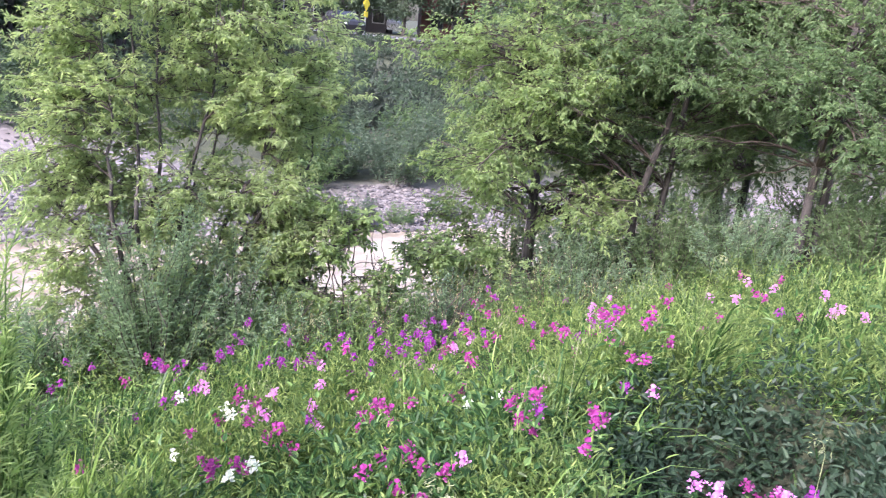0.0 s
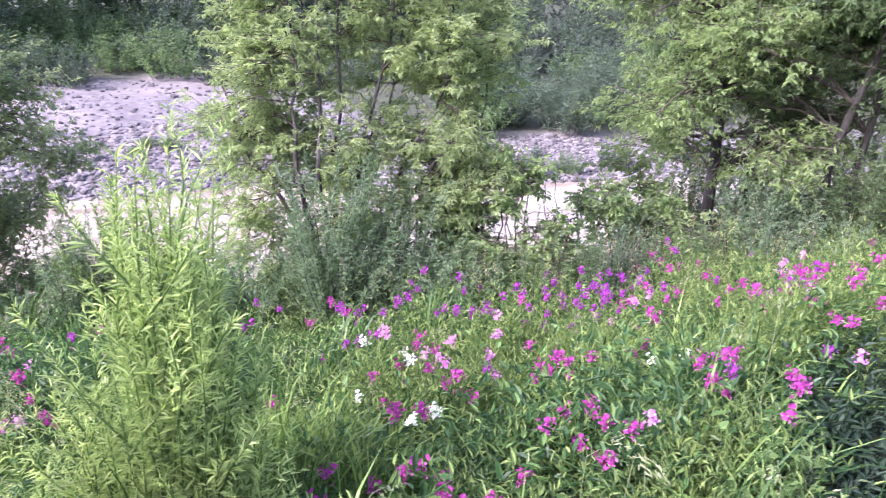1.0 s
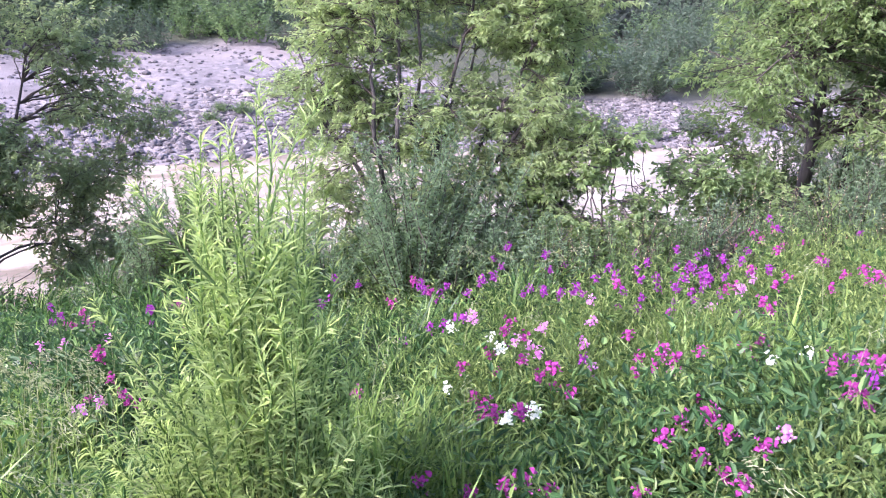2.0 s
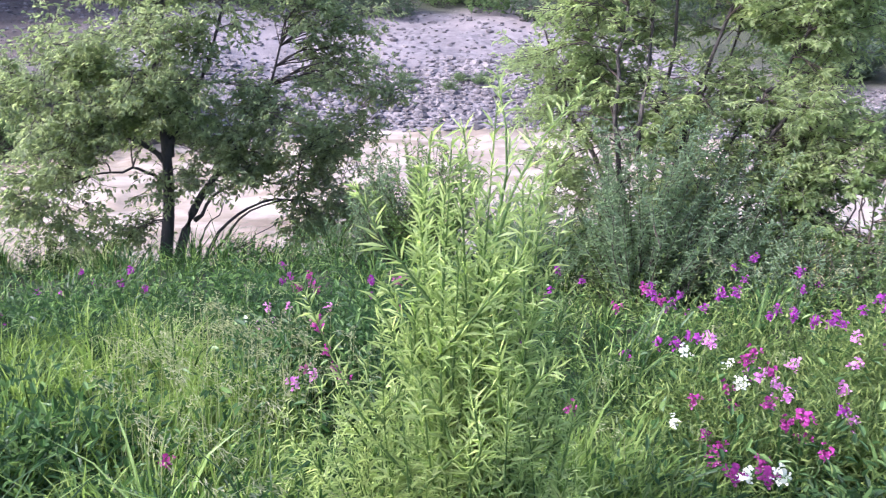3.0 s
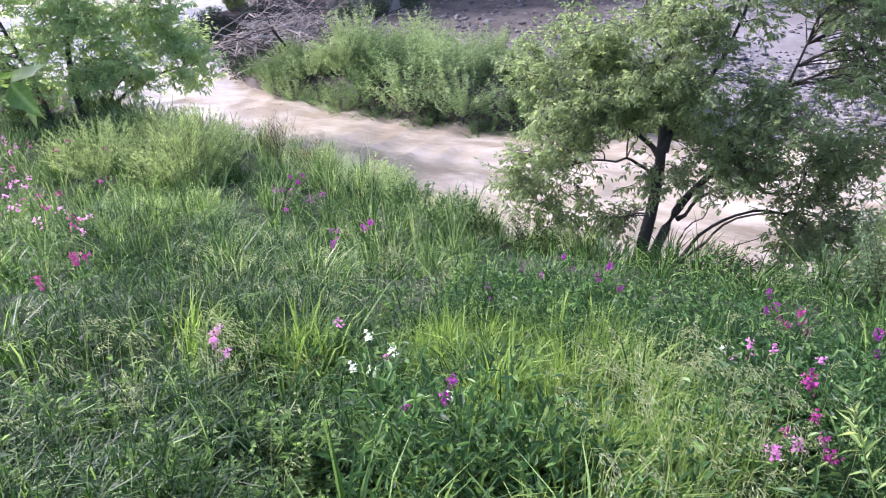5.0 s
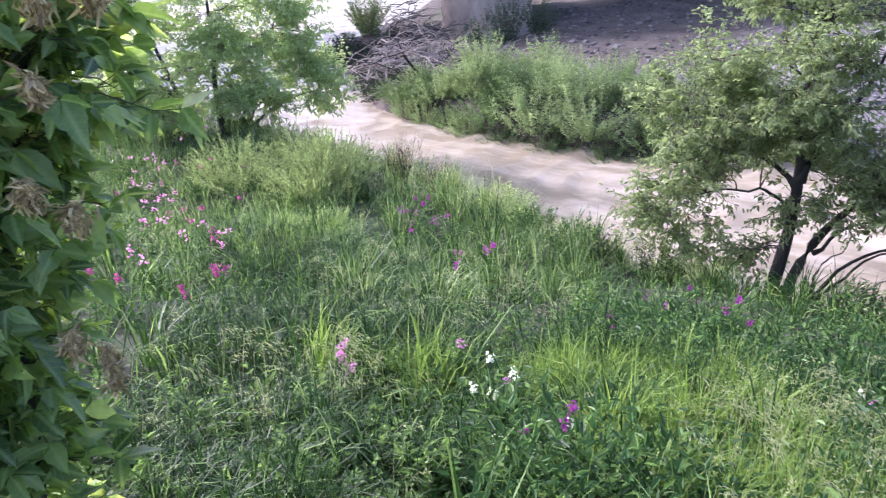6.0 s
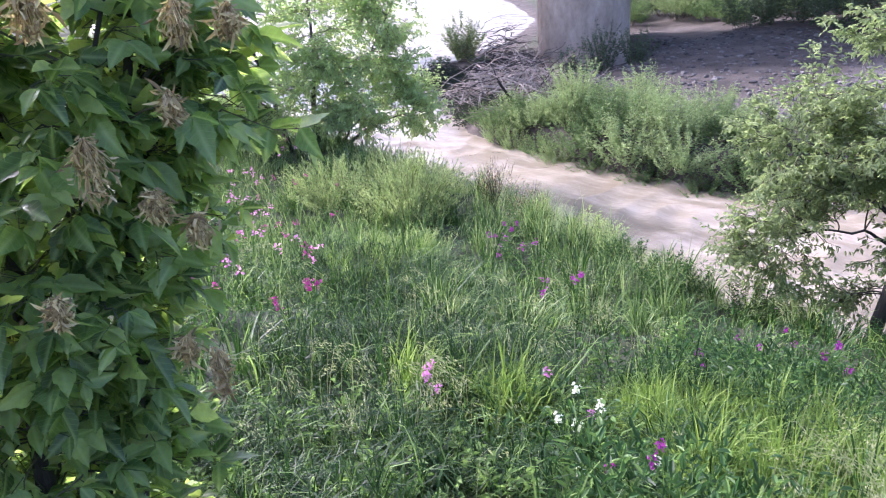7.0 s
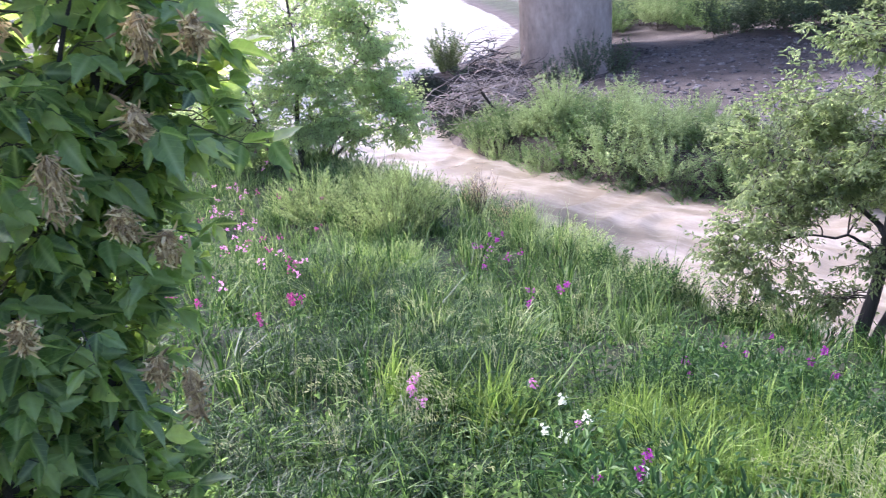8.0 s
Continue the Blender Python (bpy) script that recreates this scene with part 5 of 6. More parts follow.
arching = arching[hollow(arching[:, 0], arching[:, 1]) < 0.6]


def culms(name, label, spots, per, leaves, seed, lo, hi, leaf_len, leaf_wid, material):
    """Bunches of upright grass stalks, each with short blades that arch out and nod."""
    r = rng(seed)
    k = len(spots)
    tall = r.uniform(lo, hi, k) * (0.8 + 0.35 * wobble(spots[:, 0], spots[:, 1], 2.2, 5))
    i = np.repeat(np.arange(k), per)
    n = len(i)
    foot = spots[i] + np.column_stack([r.normal(0, 0.05, n), r.normal(0, 0.05, n), np.zeros(n)])
    tip = foot + np.column_stack([r.normal(0.03, 0.08, n), r.normal(-0.01, 0.08, n), tall[i] * r.uniform(0.7, 1.1, n)])
    tv, tq = tubes(bow(foot, tip, 4, r, 0.0, 0.02), np.full((n, 4), 0.0011), 3)
    j = np.repeat(np.arange(n), leaves)
    m = len(j)
    t = r.uniform(0.3, 1.0, m)
    a = r.uniform(0, 2 * np.pi, m)
    reach = r.uniform(0.5, 1.15, m)
    lean = np.column_stack([np.cos(a) * reach + 0.15, np.sin(a) * reach, np.zeros(m)])
    lv, lq, lt = blade_geo(foot[j] + (tip - foot)[j] * t[:, None], lean, leaf_len * r.uniform(0.6, 1.35, m), leaf_wid * r.uniform(0.7, 1.3, m), r, 1.0)
    v, f = joined([(tv, tq), (lv, lq, lt)])
    return tagged(new(name, mesh_of(name, v, f, material)), label, "grass", kind="stuff")


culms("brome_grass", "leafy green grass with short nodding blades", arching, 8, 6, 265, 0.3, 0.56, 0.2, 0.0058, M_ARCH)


def seed_heads(p, seed, material):
    """Brome panicles: a thin stalk whose nodding head drops spikelets on fine threads to one side."""
    r = rng(seed)
    n = len(p)
    way = r.normal(0.4, 0.9, n)
    lean = np.column_stack([np.cos(way), np.sin(way), np.zeros(n)])
    tall = r.uniform(0.42, 0.68, n)
    top = p + lean * 0.07 + np.array([0, 0, 1.0]) * tall[:, None]
    path = bow(p, top, 5, r, 0.0, 0.01)
    tip = top + lean * r.uniform(0.08, 0.14, n)[:, None] - np.array([0, 0, 1.0]) * r.uniform(0.0, 0.06, n)[:, None]
    head = bow(top, tip, 4, r, 0.25, 0.01)
    tv, tq = tubes(path, np.full((n, 5), 0.0011), 3)
    hv, hq = tubes(head, np.full((n, 4), 0.0007), 3)
    i = np.repeat(np.arange(n), 20)
    t = r.uniform(0.0, 2.999, len(i))
    k = t.astype(int)
    at = head[i, k] + (head[i, k + 1] - head[i, k]) * (t - k)[:, None]
    pos = at + lean[i] * r.uniform(0.0, 0.03, (len(i), 1)) + r.normal(0, 0.012, (len(i), 3)) - np.column_stack([np.zeros((len(i), 2)), r.uniform(0, 0.03, len(i))])
    axis = lean[i] * 0.7 + r.normal(0, 0.3, (len(i), 3)) - np.array([0, 0, 0.7])
    lv, lf = leaf_geo(pos, axis, r.normal(size=(len(i), 3)), r.uniform(0.016, 0.028, len(i)), r.uniform(0.0035, 0.006, len(i)))
    v, f = joined([(tv, tq), (hv, hq), (lv, lf)])
    return tagged(new("grass_heads", mesh_of("grass_heads", v, f, material)), "pale nodding grass seed heads over the meadow", "grass", kind="stuff")


seed_heads(np.concatenate([meadow_spots(190, 111, 1.5), patch_spots(-0.6, 3.0, 0.6, 0.9, 120, 112), patch_spots(-2.8, 2.3, 0.6, 0.45, 34, 113), patch_spots(-3.4, 3.9, 1.0, 0.7, 40, 115)]), 114, M_STRAW)


def herb_mounds(n, per, seed, leaf_len, leaf_wid, high, material, name, label, places=None, wide=0.2, rise=0.35, oval=False):
    """Sprawling leafy herbs: mounds of leaves on weak stems."""
    r = rng(seed)
    c = meadow_spots(n, seed + 1, 1.3, margin=0.25) if places is None else places
    i = np.repeat(np.arange(n), per)
    m = len(i)
    size = (r.uniform(0.5, 1.25, n) + 0.35 * (r.uniform(0, 1, n) < 0.12))[i]
    d = unit(r.normal(size=(m, 3)))
    d[:, 2] = np.abs(d[:, 2])
    q = r.uniform(0.2, 1, (m, 1)) ** 0.5
    p = c[i] + d * q * size[:, None] * np.array([wide, wide, high])
    axis = unit(d * np.array([1, 1, 0.5]) + r.normal(0, 0.55, (m, 3)) + np.array([0, 0, rise]))
    normal = unit(r.normal(0, 0.45, (m, 3)) + np.array([0, 0, 1.0]))
    v, f = (oval_geo if oval else leaf_geo)(p, axis, normal, leaf_len * r.uniform(0.6, 1.3, m), leaf_wid * r.uniform(0.7, 1.3, m), 0.2, 0.25)
    return tagged(new(name, mesh_of(name, v, [f], material)), label, "herbs", kind="stuff")


pea_leafage = meadow_spots(1500, 122, 1.3, -17, 9.5, 0.3, 11.5, 0.25, leafy=True)
# right of x 0.3 the same foliage takes a brighter, sunlit leaf colour
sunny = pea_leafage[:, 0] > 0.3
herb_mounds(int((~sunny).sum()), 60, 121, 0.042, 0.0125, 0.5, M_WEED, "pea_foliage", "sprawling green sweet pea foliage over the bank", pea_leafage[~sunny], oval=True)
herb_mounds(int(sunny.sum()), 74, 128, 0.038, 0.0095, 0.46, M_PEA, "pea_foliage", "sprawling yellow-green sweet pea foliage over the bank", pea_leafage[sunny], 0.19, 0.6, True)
# herbs in the hollow, darkened by colour to deepen its shade
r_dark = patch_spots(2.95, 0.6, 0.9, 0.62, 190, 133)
herb_mounds(len(r_dark), 46, 131, 0.052, 0.021, 0.34, M_SHADE, "hollow_herbs", "round-leaved herbs coloured dark for the shade of a hollow", r_dark, 0.17, 0.5, True)
herb_mounds(420, 40, 123, 0.055, 0.02, 0.46, M_WEED, "broad_herbs", "leafy green herbs among the grass", meadow_spots(420, 124, 1.3, margin=0.25, leafy=True), oval=True)
herb_mounds(900, 60, 125, 0.05, 0.018, 0.5, M_LUSH, "lush_herbs", "lush dark green herbs crowding the bank", meadow_spots(900, 127, 1.2, herbs=1.0), oval=True)


bed = rng(161)
bx, by = bed.uniform(0.3, 7.0, 20000), bed.uniform(0.2, 5.0, 20000)
ok = bed.uniform(0, 1, 20000) < pea_bed(bx, by) * (1 - hollow(bx, by)) * np.minimum(1, 2.2 / np.hypot(bx, by)) ** 1.2
pea_spots = np.column_stack([bx, by, height(bx, by) - 0.02])[ok][:1500]
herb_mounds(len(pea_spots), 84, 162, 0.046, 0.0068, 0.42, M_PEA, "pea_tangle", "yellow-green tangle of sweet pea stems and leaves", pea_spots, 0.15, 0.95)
weedy = rng(163)
WEEDS = [(-2.0, 1.58, 0.34), (-2.08, 2.12, 0.4), (-2.48, 3.15, 0.4), (-1.66, 2.37, 0.36), (-2.55, 3.86, 0.4), (-1.42, 2.34, 0.3), (-1.72, 2.06, 0.42), (-2.74, 5.3, 0.45), (-3.36, 1.62, 0.4), (-2.91, 1.45, 0.36), (-2.58, 1.38, 0.34), (-3.1, 1.9, 0.4), (1.25, 0.75, 0.3), (1.9, 0.7, 0.3), (0.5, 1.6, 0.35)] + [(float(weedy.uniform(-3.0, -0.9)), float(weedy.uniform(1.25, 2.3)), float(weedy.uniform(0.22, 0.38))) for _ in range(26)]
for k, (x, y, h) in enumerate(WEEDS):
    wand_shrub("leafy_weed", "young weed with pointed yellow-green leaves", x, y, 0.17, h + 0.12, M_FRESH, 700 + k, 13, 0.014, 0.056, 0.021, 0.6, 0.6, 0.1, "weed")
spit = np.concatenate([patch_spots(x, y, 0.9, 0.6, 26, 170 + k) for k, (x, y) in enumerate([(-21.0, 21.9), (-19.9, 21.0), (-18.6, 20.1), (-17.4, 19.2), (-16.3, 18.3), (-15.3, 17.2), (-14.6, 16.5)])])
spit = spit[line_gap(SHORE, spit[:, 0], spit[:, 1]) > 0.05]
herb_mounds(len(spit), 46, 180, 0.12, 0.04, 0.35, M_SCRUB, "spit_weeds", "dark low weeds along the muddy edge of the spit", spit, 0.4)
slope = rng(151)
sx = slope.uniform(13, 46, 1500)
sy = 26 + slope.uniform(0, 1, 1500) * (60.5 - 0.648 * sx - 26 + 9.5)
sok = (sy > 24 - 0.2 * (sx - 13)) & (0.648 * sx + sy < 70.5)
scrub = np.column_stack([sx, sy, height(sx, sy) - 0.1])[sok][:900]
rise = 0.52 * scrub[:, 0] + 0.85 * scrub[:, 1]
low, high = scrub[(rise > 45) & (rise < 58)], scrub[rise <= 45]
herb_mounds(len(high), 44, 152, 0.42, 0.16, 0.85, M_SCRUB, "slope_scrub", "dark low scrub on the slope below the far road", high, 0.9)
herb_mounds(len(low), 30, 154, 0.3, 0.12, 0.22, M_SCRUB, "slope_scrub", "dark flat scrub along the edge of the far road", low, 0.9)


# ---------------------------------------------------------------- flowering pea
def petal_cup(c, out, r, s):
    """One pea flower: a broad notched standard petal, rolled back at its edges, behind two wings and a keel."""
    side = unit(np.cross(out, np.array([0, 0, 1.0])))
    up = np.cross(side, out)
    V = [c, c + up * 0.75 * s + out * 0.12 * s]
    rim = [(0.5, 0.2, -0.05), (0.72, 0.6, -0.3), (0.5, 1.02, -0.12), (0.2, 1.12, 0.05), (0.0, 0.95, 0.1)]
    for a, b, d in rim + [(-a, b, d) for a, b, d in rim[-2::-1]]:
        V.append(c + side * (a + r.normal(0, 0.05)) * s + up * (b + r.normal(0, 0.04)) * s + out * (d + r.normal(0, 0.05)) * s)
    F = [(1, i, i + 1) for i in range(2, len(V) - 1)] + [(0, 2, 1), (0, 1, len(V) - 1)]
    for sg in (-1, 1):
        b = len(V)
        V += [c + side * 0.05 * sg * s, c + side * 0.38 * sg * s + out * 0.45 * s + up * 0.35 * s, c + out * 0.85 * s + side * 0.12 * sg * s + up * 0.08 * s, c + out * 0.5 * s + side * 0.03 * sg * s - up * 0.12 * s]
        F += [(b, b + 1, b + 2), (b, b + 2, b + 3)]
    return V, F


def pea_kind(name, label, petal, seed, florets):
    r = rng(seed)
    root = new(name)
    tagged(root, label, "flower", "flowering peas on the bank")
    fv, ff = petal_cup(np.zeros(3), np.array([1.0, 0, 0]), r, 0.0142)
    floret = mesh_of("flower", np.array(fv), [np.array(ff)], petal, True)
    path = bow(np.array([[0, 0, 0.0]]), np.array([[r.normal(0, 0.04), r.normal(0, 0.04), 0.44]]), 6, r, 0, 0.02)
    v, q = tubes(path, np.full((1, 6), 0.0014), 4)
    part_of("stem", mesh_of("stem", v, [q], M_WEED), root)
    top = path[0, -1]
    for k in range(florets):
        a = k * 2.4 + r.uniform(-0.3, 0.3)
        out = unit(np.array([math.cos(a), math.sin(a), r.uniform(-0.5, 0.5)]))
        c = top + np.array([0, 0, -0.03 + 0.05 * k / florets]) + out * r.uniform(0.004, 0.028)
        turn = Matrix.LocRotScale(Vector(c), Vector(out).to_track_quat("X", "Z"), Vector((1, 1, 1)) * float(r.uniform(0.65, 1.25)))
        part_of("flower", floret, root).matrix_basis = turn
    n = 16
    t = r.uniform(0.1, 0.85, n)
    p = path[0, np.clip((t * 5).astype(int), 0, 4)]
    ax = np.column_stack([r.normal(size=n), r.normal(size=n), r.uniform(0, 0.8, n)])
    v, f = leaf_geo(p, ax, np.tile([0, 0, 1.0], (n, 1)) + r.normal(0, 0.3, (n, 3)), np.full(n, 0.07), np.full(n, 0.016))
    tagged(part_of("foliage", mesh_of("foliage", v, [f], M_WEED), root), kind="stuff")
    return root


PEAS = {}
for colour, petal, words in (("p", M_PINK, "bright magenta"), ("v", M_PURPLE, "violet-purple"), ("l", M_PALE, "pale pink"), ("w", M_WHITE, "white")):
    PEAS[colour] = [pea_kind("sweet_pea", words + " sweet pea flower head on a thin stem", petal, 300 + 7 * k + ord(colour), 10 + 2 * k) for k in range(3)]
USED = set()


def peas(colour, x, y, count, reach, seed, lift=0.0):
    r = rng(seed)
    for k in range(count):
        px, py = x + r.normal(0, reach), y + r.normal(0, reach)
        kind = PEAS[colour][int(r.integers(3))]
        m = pose(px, py, z_at(px, py) - 0.03 + lift + float(r.uniform(-0.06, 0.09)), float(r.normal(0, 12)), float(r.normal(0, 12)), float(r.uniform(0, 360)))
        if kind.name not in USED:
            USED.add(kind.name)
            kind.matrix_basis = m
        else:
            copy_thing(kind, m)


PEAS_RIGHT = [("p", 3.09, 1.41, 5), ("p", 2.86, 1.41, 4), ("p", 4.48, 1.59, 3), ("l", 4.31, 1.14, 4), ("p", 2.96, 0.72, 3), ("p", 2.8, 0.51, 2), ("v", 2.77, 0.32, 3),
              ("l", 2.2, 0.31, 5), ("p", 3.84, 2.34, 6), ("p", 3.96, 3.46, 5), ("l", 4.28, 2.83, 5), ("p", 3.4, 2.0, 4), ("l", 4.9, 2.0, 3), ("p", 3.3, 2.6, 4), ("p", 5.2, 2.5, 2)]
PEAS_MID = [("v", 2.95, 3.12, 9), ("v", 2.45, 3.15, 5), ("v", 3.3, 3.05, 5), ("v", 3.1, 3.3, 5), ("p", 3.0, 2.55, 3), ("v", 2.05, 3.4, 3), ("w", 1.45, 2.35, 1), ("w", 1.25, 2.2, 1), ("p", 1.6, 2.3, 4), ("l", 1.75, 2.35, 3), ("v", 1.5, 2.9, 4), ("p", 1.2, 1.95, 3), ("p", 1.84, 1.89, 5), ("p", 1.59, 1.14, 6), ("p", 2.11, 1.05, 4), ("p", 2.23, 1.25, 4), ("p", 1.14, 1.08, 5), ("p", 1.0, 1.06, 3), ("w", 1.15, 1.6, 2), ("p", 1.12, 1.5, 2),
            ("w", 2.16, 1.66, 2), ("w", 1.38, 2.66, 2), ("l", 1.5, 2.6, 3), ("p", 1.38, 3.35, 3), ("v", 1.72, 3.7, 5), ("v", 2.37, 3.3, 5), ("v", 2.56, 2.9, 4), ("v", 2.82, 2.78, 7),
            ("p", 1.98, 0.85, 4), ("p", 1.45, 0.84, 3), ("p", 1.49, 1.95, 4), ("p", 2.57, 1.87, 3), ("p", 0.66, 1.34, 4), ("p", 1.9, 2.05, 4), ("l", 1.86, 2.57, 4), ("p", 1.7, 2.57, 3)]
PEAS_LEFT = [("v", 1.14, 4.33, 4), ("v", 1.79, 4.1, 4), ("p", -0.4, 4.94, 3), ("l", -0.5, 4.0, 5), ("p", -0.17, 3.0, 4), ("l", -0.32, 2.8, 2), ("p", -0.31, 3.48, 4), ("v", 0.08, 4.72, 5), ("p", -0.28, 4.79, 3),
             ("v", -0.59, 5.26, 4), ("w", -0.99, 4.08, 2), ("v", -1.54, 5.17, 3), ("v", -2.18, 5.64, 4), ("v", -2.14, 4.47, 2), ("w", -1.95, 2.7, 4), ("v", -1.43, 2.58, 3), ("l", -2.74, 2.55, 4), ("v", -4.16, 6.03, 3),
             ("v", -6.03, 7.35, 5), ("p", -0.71, 2.18, 1), ("p", -4.26, 3.02, 5), ("p", -4.59, 2.69, 2), ("l", -2.36, 3.21, 2), ("w", -1.55, 2.56, 2), ("p", 0.25, 4.02, 3)]
PEAS_FAR = [("l", -7.2, 4.4, 4), ("l", -8.6, 5.6, 4), ("p", -9.3, 5.9, 2), ("l", -6.2, 4.3, 3), ("p", -9.7, 6.9, 3), ("l", -12.2, 8.6, 5), ("v", -5.3, 6.5, 5), ("l", -5.2, 3.2, 3), ("p", -7.2, 4.8, 4), ("p", -5.8, 3.85, 2), ("p", -13.1, 9.2, 10), ("w", -12.6, 9.3, 7), ("v", -12.8, 9.1, 4), ("l", -11.0, 7.2, 6), ("l", -10.0, 6.0, 3), ("v", -3.85, 5.55, 3)]
r_peas = rng(990)
for k in range(70):
    x, y = float(r_peas.uniform(0.7, 5.2)), float(r_peas.uniform(0.8, 4.2))
    peas("v" if y > 2.9 else "ppplv"[k % 5], x, y, 1, 0.05, 4000 + k)
for seed, rows in enumerate((PEAS_RIGHT, PEAS_MID, PEAS_LEFT)):
    for k, (colour, x, y, count) in enumerate(rows):
        peas(colour, x, y, count, 0.075, 1000 * seed + k, 0.16 if x < -3.5 else 0.0)


def far_peas(rows, petal, seed, label):
    """Distant flower heads, too small to pick apart, in one mesh."""
    r = rng(seed)
    chunks = []
    for _, x, y, count in rows:
        for _ in range(count + 1):
            px, py = x + r.normal(0, 0.26), y + r.normal(0, 0.26)
            top = np.array([px, py, z_at(px, py) + r.uniform(0.42, 0.66)])
            for k in range(8):
                a = r.uniform(0, 6.28)
                fv, ff = petal_cup(top + r.normal(0, 0.022, 3), np.array([math.cos(a), math.sin(a), 0.0]), r, r.uniform(0.012, 0.019))
                chunks.append((np.array(fv), np.array(ff)))
    v, f = joined(chunks)
    tagged(new("sweet_pea_drift", mesh_of("sweet_pea_drift", v, f, petal)), label, "flowers", kind="stuff")


for colour, petal, words in (("p", M_PINK, "bright magenta"), ("l", M_PALE, "pale pink"), ("v", M_PURPLE, "violet-purple"), ("w", M_WHITE, "white")):
    far_peas([row for row in PEAS_FAR if row[0] == colour], petal, 970 + ord(colour), words + " sweet peas far down the grassy bank")


# ---------------------------------------------------------------- boxelder close by
def broad_leaf(seed, s=0.105):
    """A pointed leaf with a few coarse teeth, folded along its rib and curled."""
    r = rng(seed)
    half = np.array([(0.0, 0.02), (0.1, 0.14), (0.24, 0.235), (0.4, 0.25), (0.52, 0.225), (0.57, 0.17), (0.74, 0.11), (0.9, 0.03)])
    curl, fold = r.uniform(0.05, 0.38), r.uniform(0.2, 0.5)
    rib = [(0, t * s, -curl * t * t * s) for t in half[:, 0]] + [(0, s, -curl * s)]
    V = list(rib)
    F = []
    k = len(half)
    for sg in (-1, 1):
        b = len(V)
        for t, w in half:
            w = w * r.uniform(0.9, 1.1)
            V.append((sg * w * s, (t + 0.02) * s, fold * w * s - curl * t * t * s + r.normal(0, 0.012) * s))
        for j in range(k - 1):
            F.append((j, j + 1, b + j + 1, b + j) if sg < 0 else (j, b + j, b + j + 1, j + 1))
        F.append((k - 1, k, b + k - 1))
    quads = np.array([f for f in F if len(f) == 4])
    tris = np.array([f for f in F if len(f) == 3])
    return np.array(V), quads, tris


def seed_tassel(root, at, long, wide, r, material):
    """A hanging bunch of dry winged seeds on thread-like stalks."""
    k = 150
    drop = r.uniform(0, 1, k) ** 0.8
    a = r.uniform(0, 6.283, k)
    lobe = 0.35 * np.sin(3 * a + r.uniform(0, 6.28)) + 0.25 * np.sin(9 * drop + 2 * a)
    q = wide * np.sqrt(r.uniform(0, 1, k)) * (0.3 + 0.7 * np.sin(np.pi * np.clip(drop, 0.1, 0.9))) * (1 + lobe)
    p = np.array(at) + np.column_stack([np.cos(a) * q, np.sin(a) * q, -long * drop]) + r.normal(0, 0.004, (k, 3))
    ax = np.array([0, 0, -0.55]) + r.normal(0, 0.6, (k, 3))
    lv, lf = oval_geo(p, ax, r.normal(size=(k, 3)), 0.01 + 0.024 * r.uniform(0, 1, k) ** 2, r.uniform(0.0028, 0.0068, k), 0.4, 0.5)
    th = bow(np.tile(at, (k, 1)), p, 3, r, 0.0, 0.02)
    tv, tq = tubes(th, np.full((k, 3), 0.0006), 3)
    v, f = joined([(lv, lf), (tv, tq)])
    tagged(part_of("seed_tassel", mesh_of("seed_tassel", v, f, material), root, "dry papery tan seed cluster"), kind="stuff")


